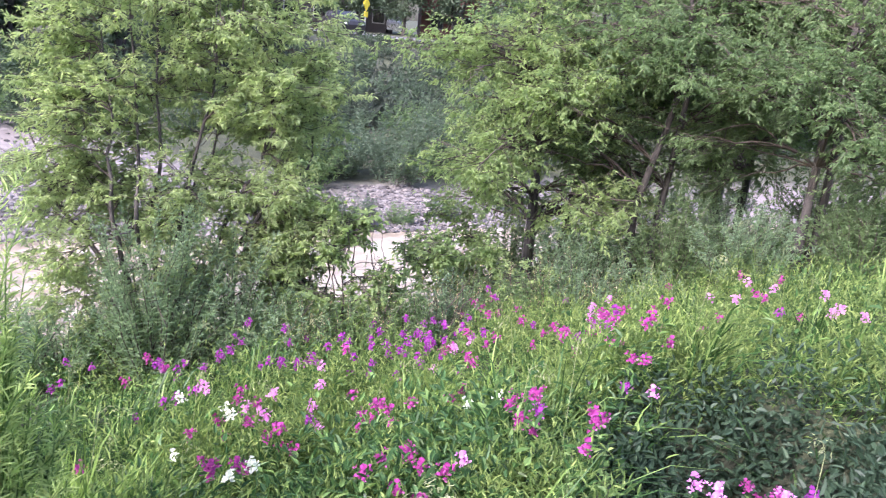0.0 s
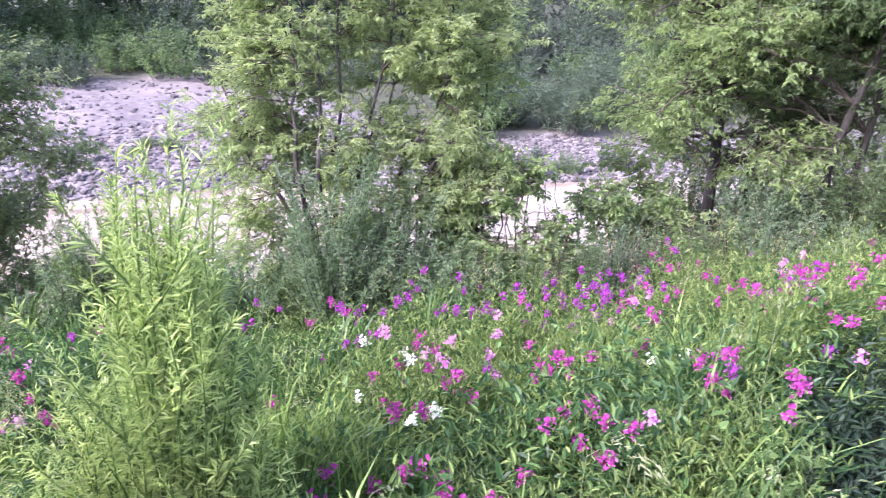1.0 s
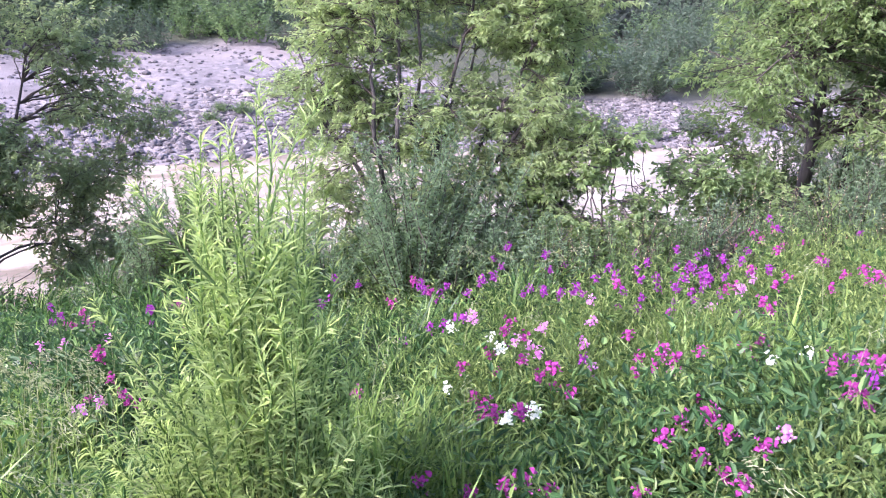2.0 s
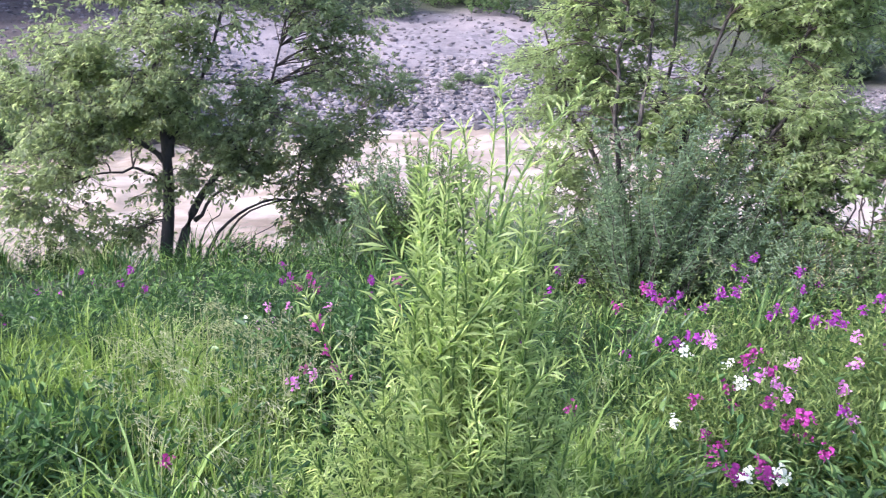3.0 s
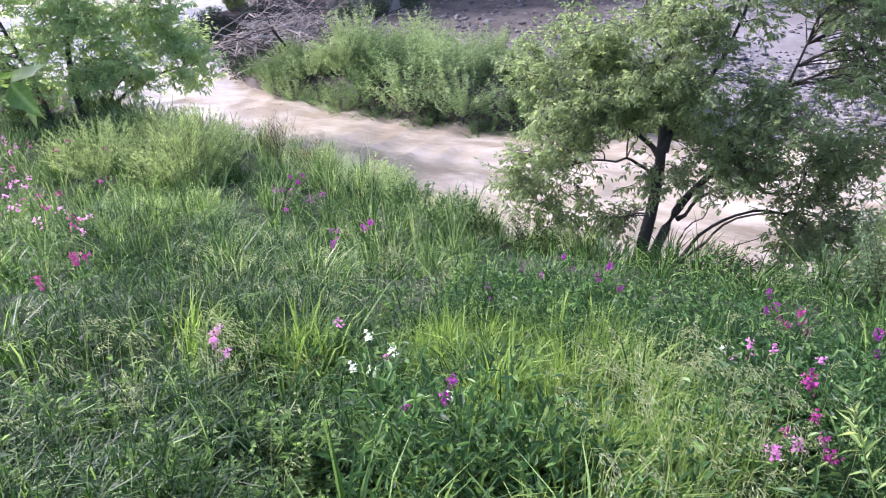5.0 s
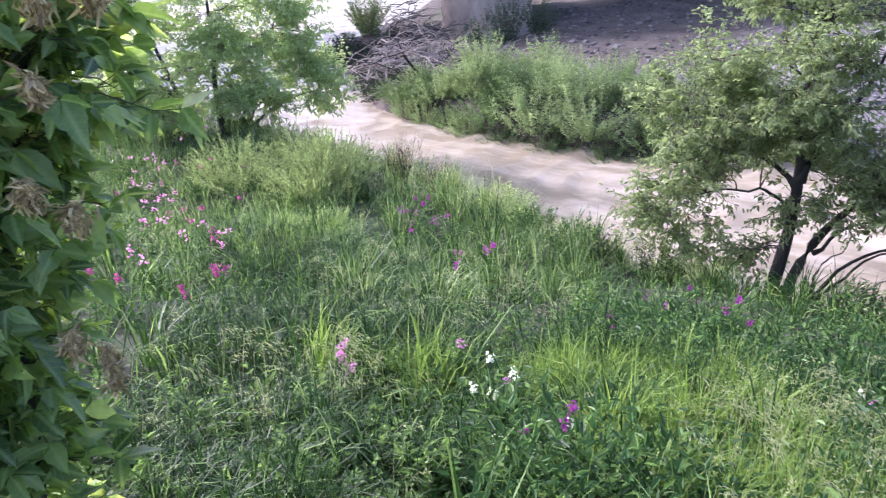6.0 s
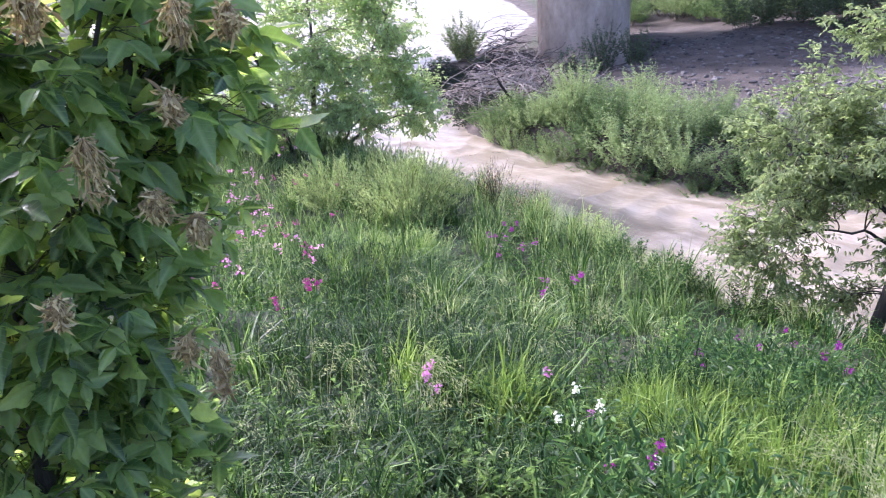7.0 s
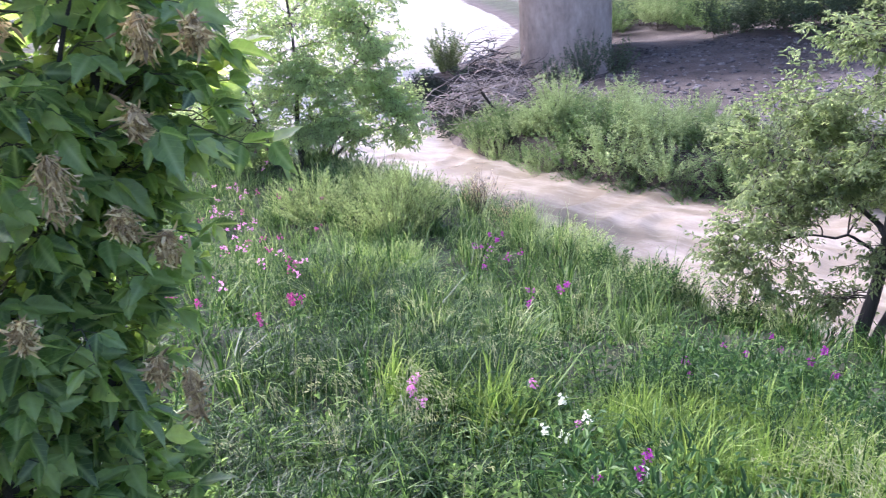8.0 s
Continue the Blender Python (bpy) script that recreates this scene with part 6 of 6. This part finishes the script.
def boxelder():
    r = rng(77)
    base = np.array(spot(-2.035, 0.605))
    root = new("boxelder_tree")
    root.location = base
    tagged(root, "broad-leaved boxelder with dry tan seed clusters", "tree")
    # stems rise out of the bank beside the viewer
    stems = []
    for ctrl, rad in (([(0.05, 0.0, -0.15), (0.1, 0.0, 0.7), (0.05, 0.1, 1.5), (0.12, 0.15, 2.5)], 0.03), ([(0.1, 0.1, -0.15), (0.2, 0.2, 0.8), (0.22, 0.3, 1.5), (0.35, 0.4, 2.2)], 0.02),
                      ([(0.1, 0.05, -0.15), (0.18, 0.1, 0.6), (0.22, 0.12, 1.1), (0.3, 0.2, 1.6), (0.4, 0.3, 1.95)], 0.012), ([(0.0, -0.1, -0.15), (0.0, -0.2, 1.0), (-0.1, -0.25, 2.4)], 0.022)):
        p = spline(ctrl, 14)
        v, q = tubes(p[None], rad * np.linspace(1, 0.3, 14)[None], 8)
        part_of("trunk", mesh_of("trunk", v, [q], M_BARK, True), root)
        stems.append(p)
    anchors = np.concatenate(stems)
    blobs = [(0.25, 0.38, 1.75, 0.2, 0.2, 0.22, 2.4), (0.2, 0.37, 1.5, 0.22, 0.2, 0.2, 2.2), (0.16, 0.3, 1.25, 0.2, 0.2, 0.2, 1.8), (0.1, 0.22, 1.0, 0.18, 0.18, 0.2, 1.6), (0.12, 0.2, 0.75, 0.17, 0.17, 0.2, 1.4), (0.08, 0.12, 0.5, 0.17, 0.17, 0.2, 1.2),
             (0.15, 0.08, 1.75, 0.28, 0.25, 0.28, 3.4), (0.15, 0.05, 1.3, 0.28, 0.25, 0.28, 3.4), (0.12, 0.0, 0.9, 0.26, 0.24, 0.26, 2.6), (0.1, 0.0, 0.5, 0.25, 0.22, 0.26, 2.0), (0.15, 0.15, 2.15, 0.4, 0.35, 0.2, 2.0),
             (0.12, -0.24, 1.7, 0.24, 0.18, 0.35, 1.8), (0.1, -0.24, 1.1, 0.24, 0.18, 0.35, 1.8), (-0.15, 0.1, 1.5, 0.2, 0.25, 0.5, 1.6), (-0.15, 0.0, 0.8, 0.2, 0.25, 0.5, 1.4), (-0.3, -0.25, 1.6, 0.24, 0.25, 0.5, 2.2), (-0.3, -0.25, 0.8, 0.24, 0.25, 0.5, 2.2)]
    tips, _ = in_blobs(blobs, 740, r, 0.5)
    near = ((tips[:, None] - anchors[None]) ** 2).sum(-1) + 0.8 * np.maximum(0, anchors[None, :, 2] - tips[:, None, 2] + 0.1) ** 2
    tw = bow(anchors[near.argmin(1)], tips, 7, r, 0.12, 0.04)
    v, q = tubes(tw, 0.0034 * np.linspace(1, 0.35, 7)[None] * np.ones((len(tips), 1)), 5)
    tagged(part_of("brushwood", mesh_of("brushwood", v, [q], M_SHOOT, True), root), kind="stuff")
    kinds = [broad_leaf(400 + k, 0.08 + 0.009 * (k % 3)) for k in range(8)]
    # across and along the blade, for its veins
    blades = [np.column_stack([np.abs(v[:, 0]) * 10, v[:, 1] * 10, 0 * v[:, 0], 0 * v[:, 0] + 1]) for v, q, t in kinds]
    meshes = [mesh_of("leaf", v, [q, t], M_BROAD, True) for v, q, t in kinds]
    for me, b in zip(meshes, blades):
        me.color_attributes.new("blade", "FLOAT_COLOR", "POINT").data.foreach_set("color", b.astype(np.float32).ravel())
    chunks, stalks, laid = [], [], []
    n = 0
    for i in range(len(tips)):
        for j in range(4):
            t = r.uniform(2.2, 6.0) if j else 6.0
            k = min(int(t), 5)
            p = tw[i, k] + (tw[i, k + 1] - tw[i, k]) * (t - k)
            out = unit(np.array([p[0] - 0.1, p[1] - 0.1, 0.0]) + r.normal(0, 0.14, 3))
            yaw = math.atan2(out[1], out[0]) + float(r.normal(0, 0.8))
            size = float(r.uniform(0.6, 1.25))
            stalk = p + np.array([math.cos(yaw), math.sin(yaw), float(r.normal(-0.1, 0.3))]) * 0.05 * size
            stalks.append((p, stalk))
            # three leaflets to a stalk
            for g in (-1.0, 0.0, 1.0):
                m = Matrix.LocRotScale(Vector(stalk), Euler((float(r.normal(-0.3, 0.55)), float(r.normal(0, 0.65)), yaw - math.pi / 2 + g * float(r.uniform(0.8, 1.25)))), Vector((1, 1, 1)) * size * (1.0 if g == 0 else 0.8))
                if 0.75 * stalk[0] + 0.5 * stalk[1] > 0.3 and n < 300 and stalk[2] < 2.1:
                    part_of("leaf", meshes[n % 8], root).matrix_basis = m
                    n += 1
                else:
                    which = (i + 3 * j + int(g)) % 8
                    v, q, tt = kinds[which]
                    laid.append(blades[which])
                    mm = np.array(m)
                    chunks.append((v @ mm[:3, :3].T + mm[:3, 3], q, tt))
    v, f = joined(chunks)
    me = mesh_of("foliage", v, f, M_BROAD, True)
    me.color_attributes.new("blade", "FLOAT_COLOR", "POINT").data.foreach_set("color", np.concatenate(laid).astype(np.float32).ravel())
    tagged(part_of("foliage", me, root), kind="stuff")
    S = np.array(stalks)
    v, q = tubes(S[:, [0, 1]], np.full((len(S), 2), 0.0011), 3)
    tagged(part_of("stalk", mesh_of("stalk", v, [q], M_SHOOT), root), kind="stuff")
    for at, long, wide in (((0.52, 0.08, 1.56), 0.11, 0.038), ((0.55, 0.17, 1.45), 0.05, 0.03), ((0.59, 0.22, 1.4), 0.05, 0.026), ((0.58, 0.25, 1.77), 0.07, 0.03), ((0.59, 0.22, 1.13), 0.1, 0.018), ((0.5, 0.04, 1.81), 0.08, 0.03), ((0.63, 0.32, 1.76), 0.05, 0.022),
                           ((0.57, 0.22, 1.62), 0.05, 0.018), ((0.48, -0.01, 1.29), 0.05, 0.02), ((0.55, 0.18, 1.16), 0.045, 0.024)):
        seed_tassel(root, at, long, wide, r, M_SEED)


boxelder()


# ---------------------------------------------------------------- far bank: stones, driftwood, pier
def stone_geo(r, squash=0.6):
    bm = bmesh.new()
    bmesh.ops.create_icosphere(bm, subdivisions=1, radius=1.0)
    v = np.array([p.co[:] for p in bm.verts])
    f = np.array([[q.index for q in t.verts] for t in bm.faces])
    bm.free()
    v = v * (1 + 0.16 * r.normal(size=(len(v), 1))) * np.array([1, r.uniform(0.65, 1.0), squash * r.uniform(0.7, 1.1)])
    return v, f


def cobbles():
    r = rng(501)
    kinds = [stone_geo(r) for _ in range(8)]
    chunks = []
    x, y = r.uniform(-4, 14, 50000), r.uniform(14, 27, 50000)
    d = line_gap(SHORE, x, y)
    stony = smooth(6.5, 2.5, d + 1.4 * wobble(x, y, 0.6, 9)) * 0.9 + 0.08
    ok = (d > 0.02) & (d < 11 - 7 * smooth(6, 9.5, x)) & (r.uniform(0, 1, len(x)) < stony) & ((x > -2.5) | (d > 3))
    x, y = x[ok][:9000], y[ok][:9000]
    x, y = np.concatenate([x, r.uniform(-17, -5, 1900)]), np.concatenate([y, r.uniform(17.5, 31, 1900)])
    d = line_gap(SHORE, x, y)
    z = height(x, y)
    for i in range(len(x)):
        if d[i] < 0:
            continue
        v, f = kinds[i % 8]
        s = 0.035 + 0.06 * r.uniform() ** 2 + (0.06 if r.uniform() < 0.04 else 0)
        a = r.uniform(0, 6.28)
        c, q = math.cos(a), math.sin(a)
        w = v * s
        chunks.append((np.column_stack([w[:, 0] * c - w[:, 1] * q + x[i], w[:, 0] * q + w[:, 1] * c + y[i], w[:, 2] + z[i] + 0.15 * s]), f))
    v, f = joined(chunks)
    tagged(new("cobbles", mesh_of("cobbles", v, f, M_ROCK)), "grey-violet river cobbles strewn over the gravel bar", "stones", kind="stuff")


cobbles()


def boulder(x, y, s, seed):
    r = rng(seed)
    bm = bmesh.new()
    bmesh.ops.create_icosphere(bm, subdivisions=3, radius=1.0)
    ax, ay, az = 1.0, r.uniform(0.7, 0.95), r.uniform(0.5, 0.7)
    off = Vector((float(r.uniform(0, 9)), 0, 0))
    for v in bm.verts:
        k = 1 + 0.28 * noise.noise(v.co * 1.2 + off) + 0.1 * noise.noise(v.co * 3 + off)
        v.co = Vector((v.co.x * ax * k * s, v.co.y * ay * k * s, v.co.z * az * k * s))
    me = bpy.data.meshes.new("boulder")
    bm.to_mesh(me)
    bm.free()
    me.materials.append(M_ROCK)
    ob = new("boulder", me)
    ob.matrix_basis = pose(x, y, z_at(x, y) + 0.2 * s, 0, 0, float(r.uniform(0, 360)))
    tagged(ob, "rounded grey boulder on the gravel bar", "boulder", "boulders on the bar")


for k, (x, y, s) in enumerate([(0.15, 17.3, 0.22), (1.0, 18.3, 0.2), (-0.4, 17.6, 0.16), (0.6, 17.0, 0.13), (2.2, 17.2, 0.12), (3.1, 18.0, 0.14), (-1.2, 18.4, 0.18), (9.8, 15.6, 0.2), (11.0, 16.5, 0.15), (2.9, 16.4, 0.11)]):
    boulder(x, y, s, 520 + k)


def driftwood(x, y, wide, deep, high, count, seed, label, dark=0.3, long=(0.7, 2.3)):
    """A heap of branches: thin bleached poles, forked and bent, thrown over each other and down the bank."""
    r = rng(seed)
    root = new("driftwood_pile")
    root.location = spot(x, y, 0.02)
    tagged(root, label, "driftwood")
    for k in range(count):
        a = r.normal(0.35, 0.75)
        L = r.uniform(*long) * (1.3 if k % 9 == 0 else 1.0)
        q = np.sqrt(r.uniform())
        b = r.uniform(0, 6.28)
        c = np.array([math.cos(b) * q * wide, math.sin(b) * q * deep, high * (1 - q ** 1.5) * r.uniform(0.2, 1.0) + 0.06])
        d = np.array([math.cos(a), math.sin(a), r.normal(0.12, 0.32)]) * L / 2
        p = bow((c - d)[None], (c + d)[None], 7, r, r.normal(0, 0.08), 0.045)
        p[..., 2] = np.maximum(p[..., 2], height(x + p[..., 0], y + p[..., 1]) - root.location.z + 0.02)
        rad = r.uniform(0.007, 0.02) * (1.7 if k % 16 == 0 else 1)
        chunks = [tubes(p, rad * np.linspace(1, 0.3, 7)[None], 6)]
        for g in r.integers(2, 6, 2):
            e = p[0, g] + (unit(p[0, 6] - p[0, 0]) * 0.7 + r.normal(0, 0.5, 3)) * L * 0.25
            chunks.append(tubes(bow(p[0, g][None], e[None], 4, r, 0.05, 0.04), rad * np.linspace(0.6, 0.2, 4)[None], 5))
        v, f = joined(chunks)
        part_of("driftwood_branch", mesh_of("driftwood_branch", v, f, M_BARK if r.uniform() < dark else M_DRIFT, True), root)


driftwood(-13.3, 16.9, 2.2, 1.3, 1.15, 240, 601, "heap of bleached grey driftwood branches on the bank")
driftwood(-17.9, 22.0, 1.3, 0.9, 1.7, 170, 602, "stack of dark drift branches lodged against the pier", 0.75, (0.5, 1.5))


def pier():
    root = new("bridge")
    tagged(root, "grey concrete bridge on a stained pier on the far bank", "bridge")
    c = Vector((-16.0, 23.55, 0))
    u = Vector((0.85, 0.52, 0)).normalized()
    w = Vector((-u.y, u.x, 0))
    root.matrix_basis = Matrix.Translation((c.x, c.y, 0))
    hw, nose, long = 1.56, 1.0, 9.0
    arc = [math.pi * k / 14 for k in range(15)]
    plan = [(-hw * math.cos(a), nose - nose * math.sin(a)) for a in arc] + [(hw, long), (-hw, long)]
    bm = bmesh.new()
    rings = []
    for z in (-0.3, 1.5, 3.5, 5.5, 7.5):
        rings.append([bm.verts.new((u * a + w * b) + Vector((0, 0, z))) for a, b in plan])
    for lo, hi in zip(rings, rings[1:]):
        for i in range(len(plan)):
            j = (i + 1) % len(plan)
            bm.faces.new((lo[i], lo[j], hi[j], hi[i]))
    bm.faces.new(rings[-1])
    part("pier", bm, M_CONC, root, "stained grey concrete pier")
    bm = bmesh.new()
    ends = [[bm.verts.new(u * a + w * b + Vector((0, 0, z))) for b, z in ((-0.6, 8.9), (-0.6, 8.2), (1.2, 7.9), (1.4, 7.5), (7.6, 7.5), (7.8, 7.9), (9.6, 8.2), (9.6, 8.9))] for a in (-55, 26)]
    for i in range(8):
        j = (i + 1) % 8
        bm.faces.new((ends[0][i], ends[0][j], ends[1][j], ends[1][i]))
    bm.faces.new(ends[0][::-1])
    bm.faces.new(ends[1])
    part("deck", bm, M_CONC, root)


pier()


# ---------------------------------------------------------------- road beyond, with cars, sign and houses
def road():
    r0, r1 = Vector((8, 66.5, 3.34)), Vector((62, 31.5, 3.34))
    d = (r1 - r0).normalized()
    n = Vector((-d.y, d.x, 0))
    bm = bmesh.new()
    vs = [bm.verts.new(p) for p in (r0 - n * 0.5, r1 - n * 0.5, r1 + n * 9, r0 + n * 9)]
    bm.faces.new(vs)
    me = bpy.data.meshes.new("road")
    bm.to_mesh(me)
    bm.free()
    me.materials.append(M_ASPHALT)
    tagged(new("road", me), "grey asphalt road along the top of the far bank", "road", kind="structure")
    return r0, d, n


ROAD_AT, ROAD_D, ROAD_N = road()


def car(x, y, turn, paint, label):
    root = new("car")
    tagged(root, label, "car")
    root.matrix_basis = pose(x, y, 3.35, 0, 0, turn)
    side = [(-2.15, 0.35), (-2.2, 0.75), (-2.05, 1.0), (-1.6, 1.08), (-1.0, 1.55), (0.5, 1.6), (1.2, 1.1), (2.0, 0.95), (2.2, 0.7), (2.15, 0.35)]
    bm = bmesh.new()
    rows = []
    for yy, k in ((-0.9, 0.0), (-0.86, 1.0), (0.86, 1.0), (0.9, 0.0)):
        rows.append([bm.verts.new((px * (0.99 if k == 0 else 1), yy * (1 - 0.16 * max(0, pz - 1.0) / 0.6), pz)) for px, pz in side])
    for a, b in zip(rows, rows[1:]):
        for i in range(len(side)):
            j = (i + 1) % len(side)
            bm.faces.new((a[i], a[j], b[j], b[i]))
    bm.faces.new(rows[0][::-1])
    bm.faces.new(rows[-1])
    body = part("body", bm, paint, root)
    for sy in (-1, 1):
        bm = bmesh.new()
        yy = 0.83 * sy
        bm.faces.new([bm.verts.new(p) for p in ((-1.45, yy * 1.075, 1.12), (0.95, yy * 1.075, 1.12), (0.45, yy * 1.0, 1.5), (-0.95, yy * 1.0, 1.5))])
        part("side_window", bm, M_GLASSY, root)
    bm = bmesh.new()
    bm.faces.new([bm.verts.new(p) for p in ((1.22, -0.7, 1.14), (1.22, 0.7, 1.14), (0.56, 0.62, 1.58), (0.56, -0.62, 1.58))])
    part("windscreen", bm, M_GLASSY, root)
    for px in (-1.35, 1.35):
        for sy in (-1, 1):
            bm = bmesh.new()
            bmesh.ops.create_cone(bm, cap_ends=True, segments=18, radius1=0.34, radius2=0.34, depth=0.22, matrix=pose(px, 0.84 * sy, 0.34, 90, 0, 0))
            wheel = part("wheel", bm, M_RUBBER, root)
            bm = bmesh.new()
            bmesh.ops.create_cone(bm, cap_ends=True, segments=14, radius1=0.2, radius2=0.17, depth=0.24, matrix=pose(px, 0.845 * sy, 0.34, 90, 0, 0))
            part("rim", bm, M_RIM, wheel)
    for sy in (-1, 1):
        bm = bmesh.new()
        bmesh.ops.create_icosphere(bm, subdivisions=2, radius=0.13, matrix=Matrix.Translation((2.12, 0.62 * sy, 0.75)) @ Matrix.Diagonal((0.5, 1.3, 0.8, 1)))
        part("headlight", bm, M_LAMP, root)


car(31.8, 53.6, -98, M_CARPAINT, "black car on the far road")
car(38.6, 74.2, 145, M_CARWHITE, "white car on the far road")
car(46.0, 68.0, 62, M_CARWHITE, "white car parked beside the far road")


def sign(x, y):
    root = new("road_sign")
    root.location = (x, y, 3.3)
    tagged(root, "yellow diamond road sign on a grey post", "road sign")
    bm = bmesh.new()
    bmesh.ops.create_cone(bm, cap_ends=True, segments=8, radius1=0.05, radius2=0.05, depth=2.6, matrix=Matrix.Translation((0, 0, 1.3)))
    part("post", bm, M_STEEL, root)
    bm = bmesh.new()
    bmesh.ops.create_cube(bm, size=1.0, matrix=pose(0, -0.08, 2.3, 0, 0, 32) @ pose(0, 0, 0, 0, 45, 0) @ Matrix.Diagonal((0.75, 0.03, 0.75, 1)))
    part("panel", bm, M_YELLOW, root)
    bm = bmesh.new()
    bmesh.ops.create_cube(bm, size=1.0, matrix=pose(0, -0.08, 1.55, 0, 0, 32) @ Matrix.Diagonal((0.6, 0.03, 0.4, 1)))
    part("panel", bm, M_YELLOW, root)


sign(33.6, 53.4)


def house(x, y, turn, w, d, h, wall, label):
    root = new("house")
    tagged(root, label, "house")
    root.matrix_basis = pose(x, y, 3.2, 0, 0, turn)
    bm = bmesh.new()
    bmesh.ops.create_cube(bm, size=1.0, matrix=Matrix.Translation((0, 0, h / 2)) @ Matrix.Diagonal((w, d, h, 1)))
    part("wall", bm, wall, root)
    bm = bmesh.new()
    a = [bm.verts.new(p) for p in ((-w / 2 - 0.4, -d / 2 - 0.5, h), (w / 2 + 0.4, -d / 2 - 0.5, h), (w / 2 + 0.4, d / 2 + 0.5, h), (-w / 2 - 0.4, d / 2 + 0.5, h), (-w / 2 - 0.4, 0, h + 2.2), (w / 2 + 0.4, 0, h + 2.2))]
    for f in ((0, 1, 5, 4), (2, 3, 4, 5), (0, 4, 3), (1, 2, 5), (0, 3, 2, 1)):
        bm.faces.new([a[i] for i in f])
    part("roof", bm, M_ROOF, root)
    n = int(w // 2.6)
    for k in range(n):
        cx = -w / 2 + w * (k + 0.5) / n
        for fl in range(max(1, int(h // 2.9))):
            bm = bmesh.new()
            bmesh.ops.create_cube(bm, size=1.0, matrix=Matrix.Translation((cx, -d / 2 - 0.01, 1.6 + 2.9 * fl)) @ Matrix.Diagonal((1.25, 0.1, 1.35, 1)))
            win = part("window", bm, M_PALEWALL if wall is M_RED else M_STEEL, root)
            bm = bmesh.new()
            bmesh.ops.create_cube(bm, size=1.0, matrix=Matrix.Translation((cx, -d / 2 - 0.05, 1.6 + 2.9 * fl)) @ Matrix.Diagonal((1.05, 0.06, 1.15, 1)))
            part("pane", bm, M_GLASSY, win)


house(42, 75, -33, 14, 9, 5.6, M_PALEWALL, "pale stucco house behind the road")
house(53, 66, -33, 9, 8, 5.6, M_RED, "red-clad house behind the road")
house(24, 76, -33, 12, 9, 5.8, M_RED, "red-clad house behind the road")
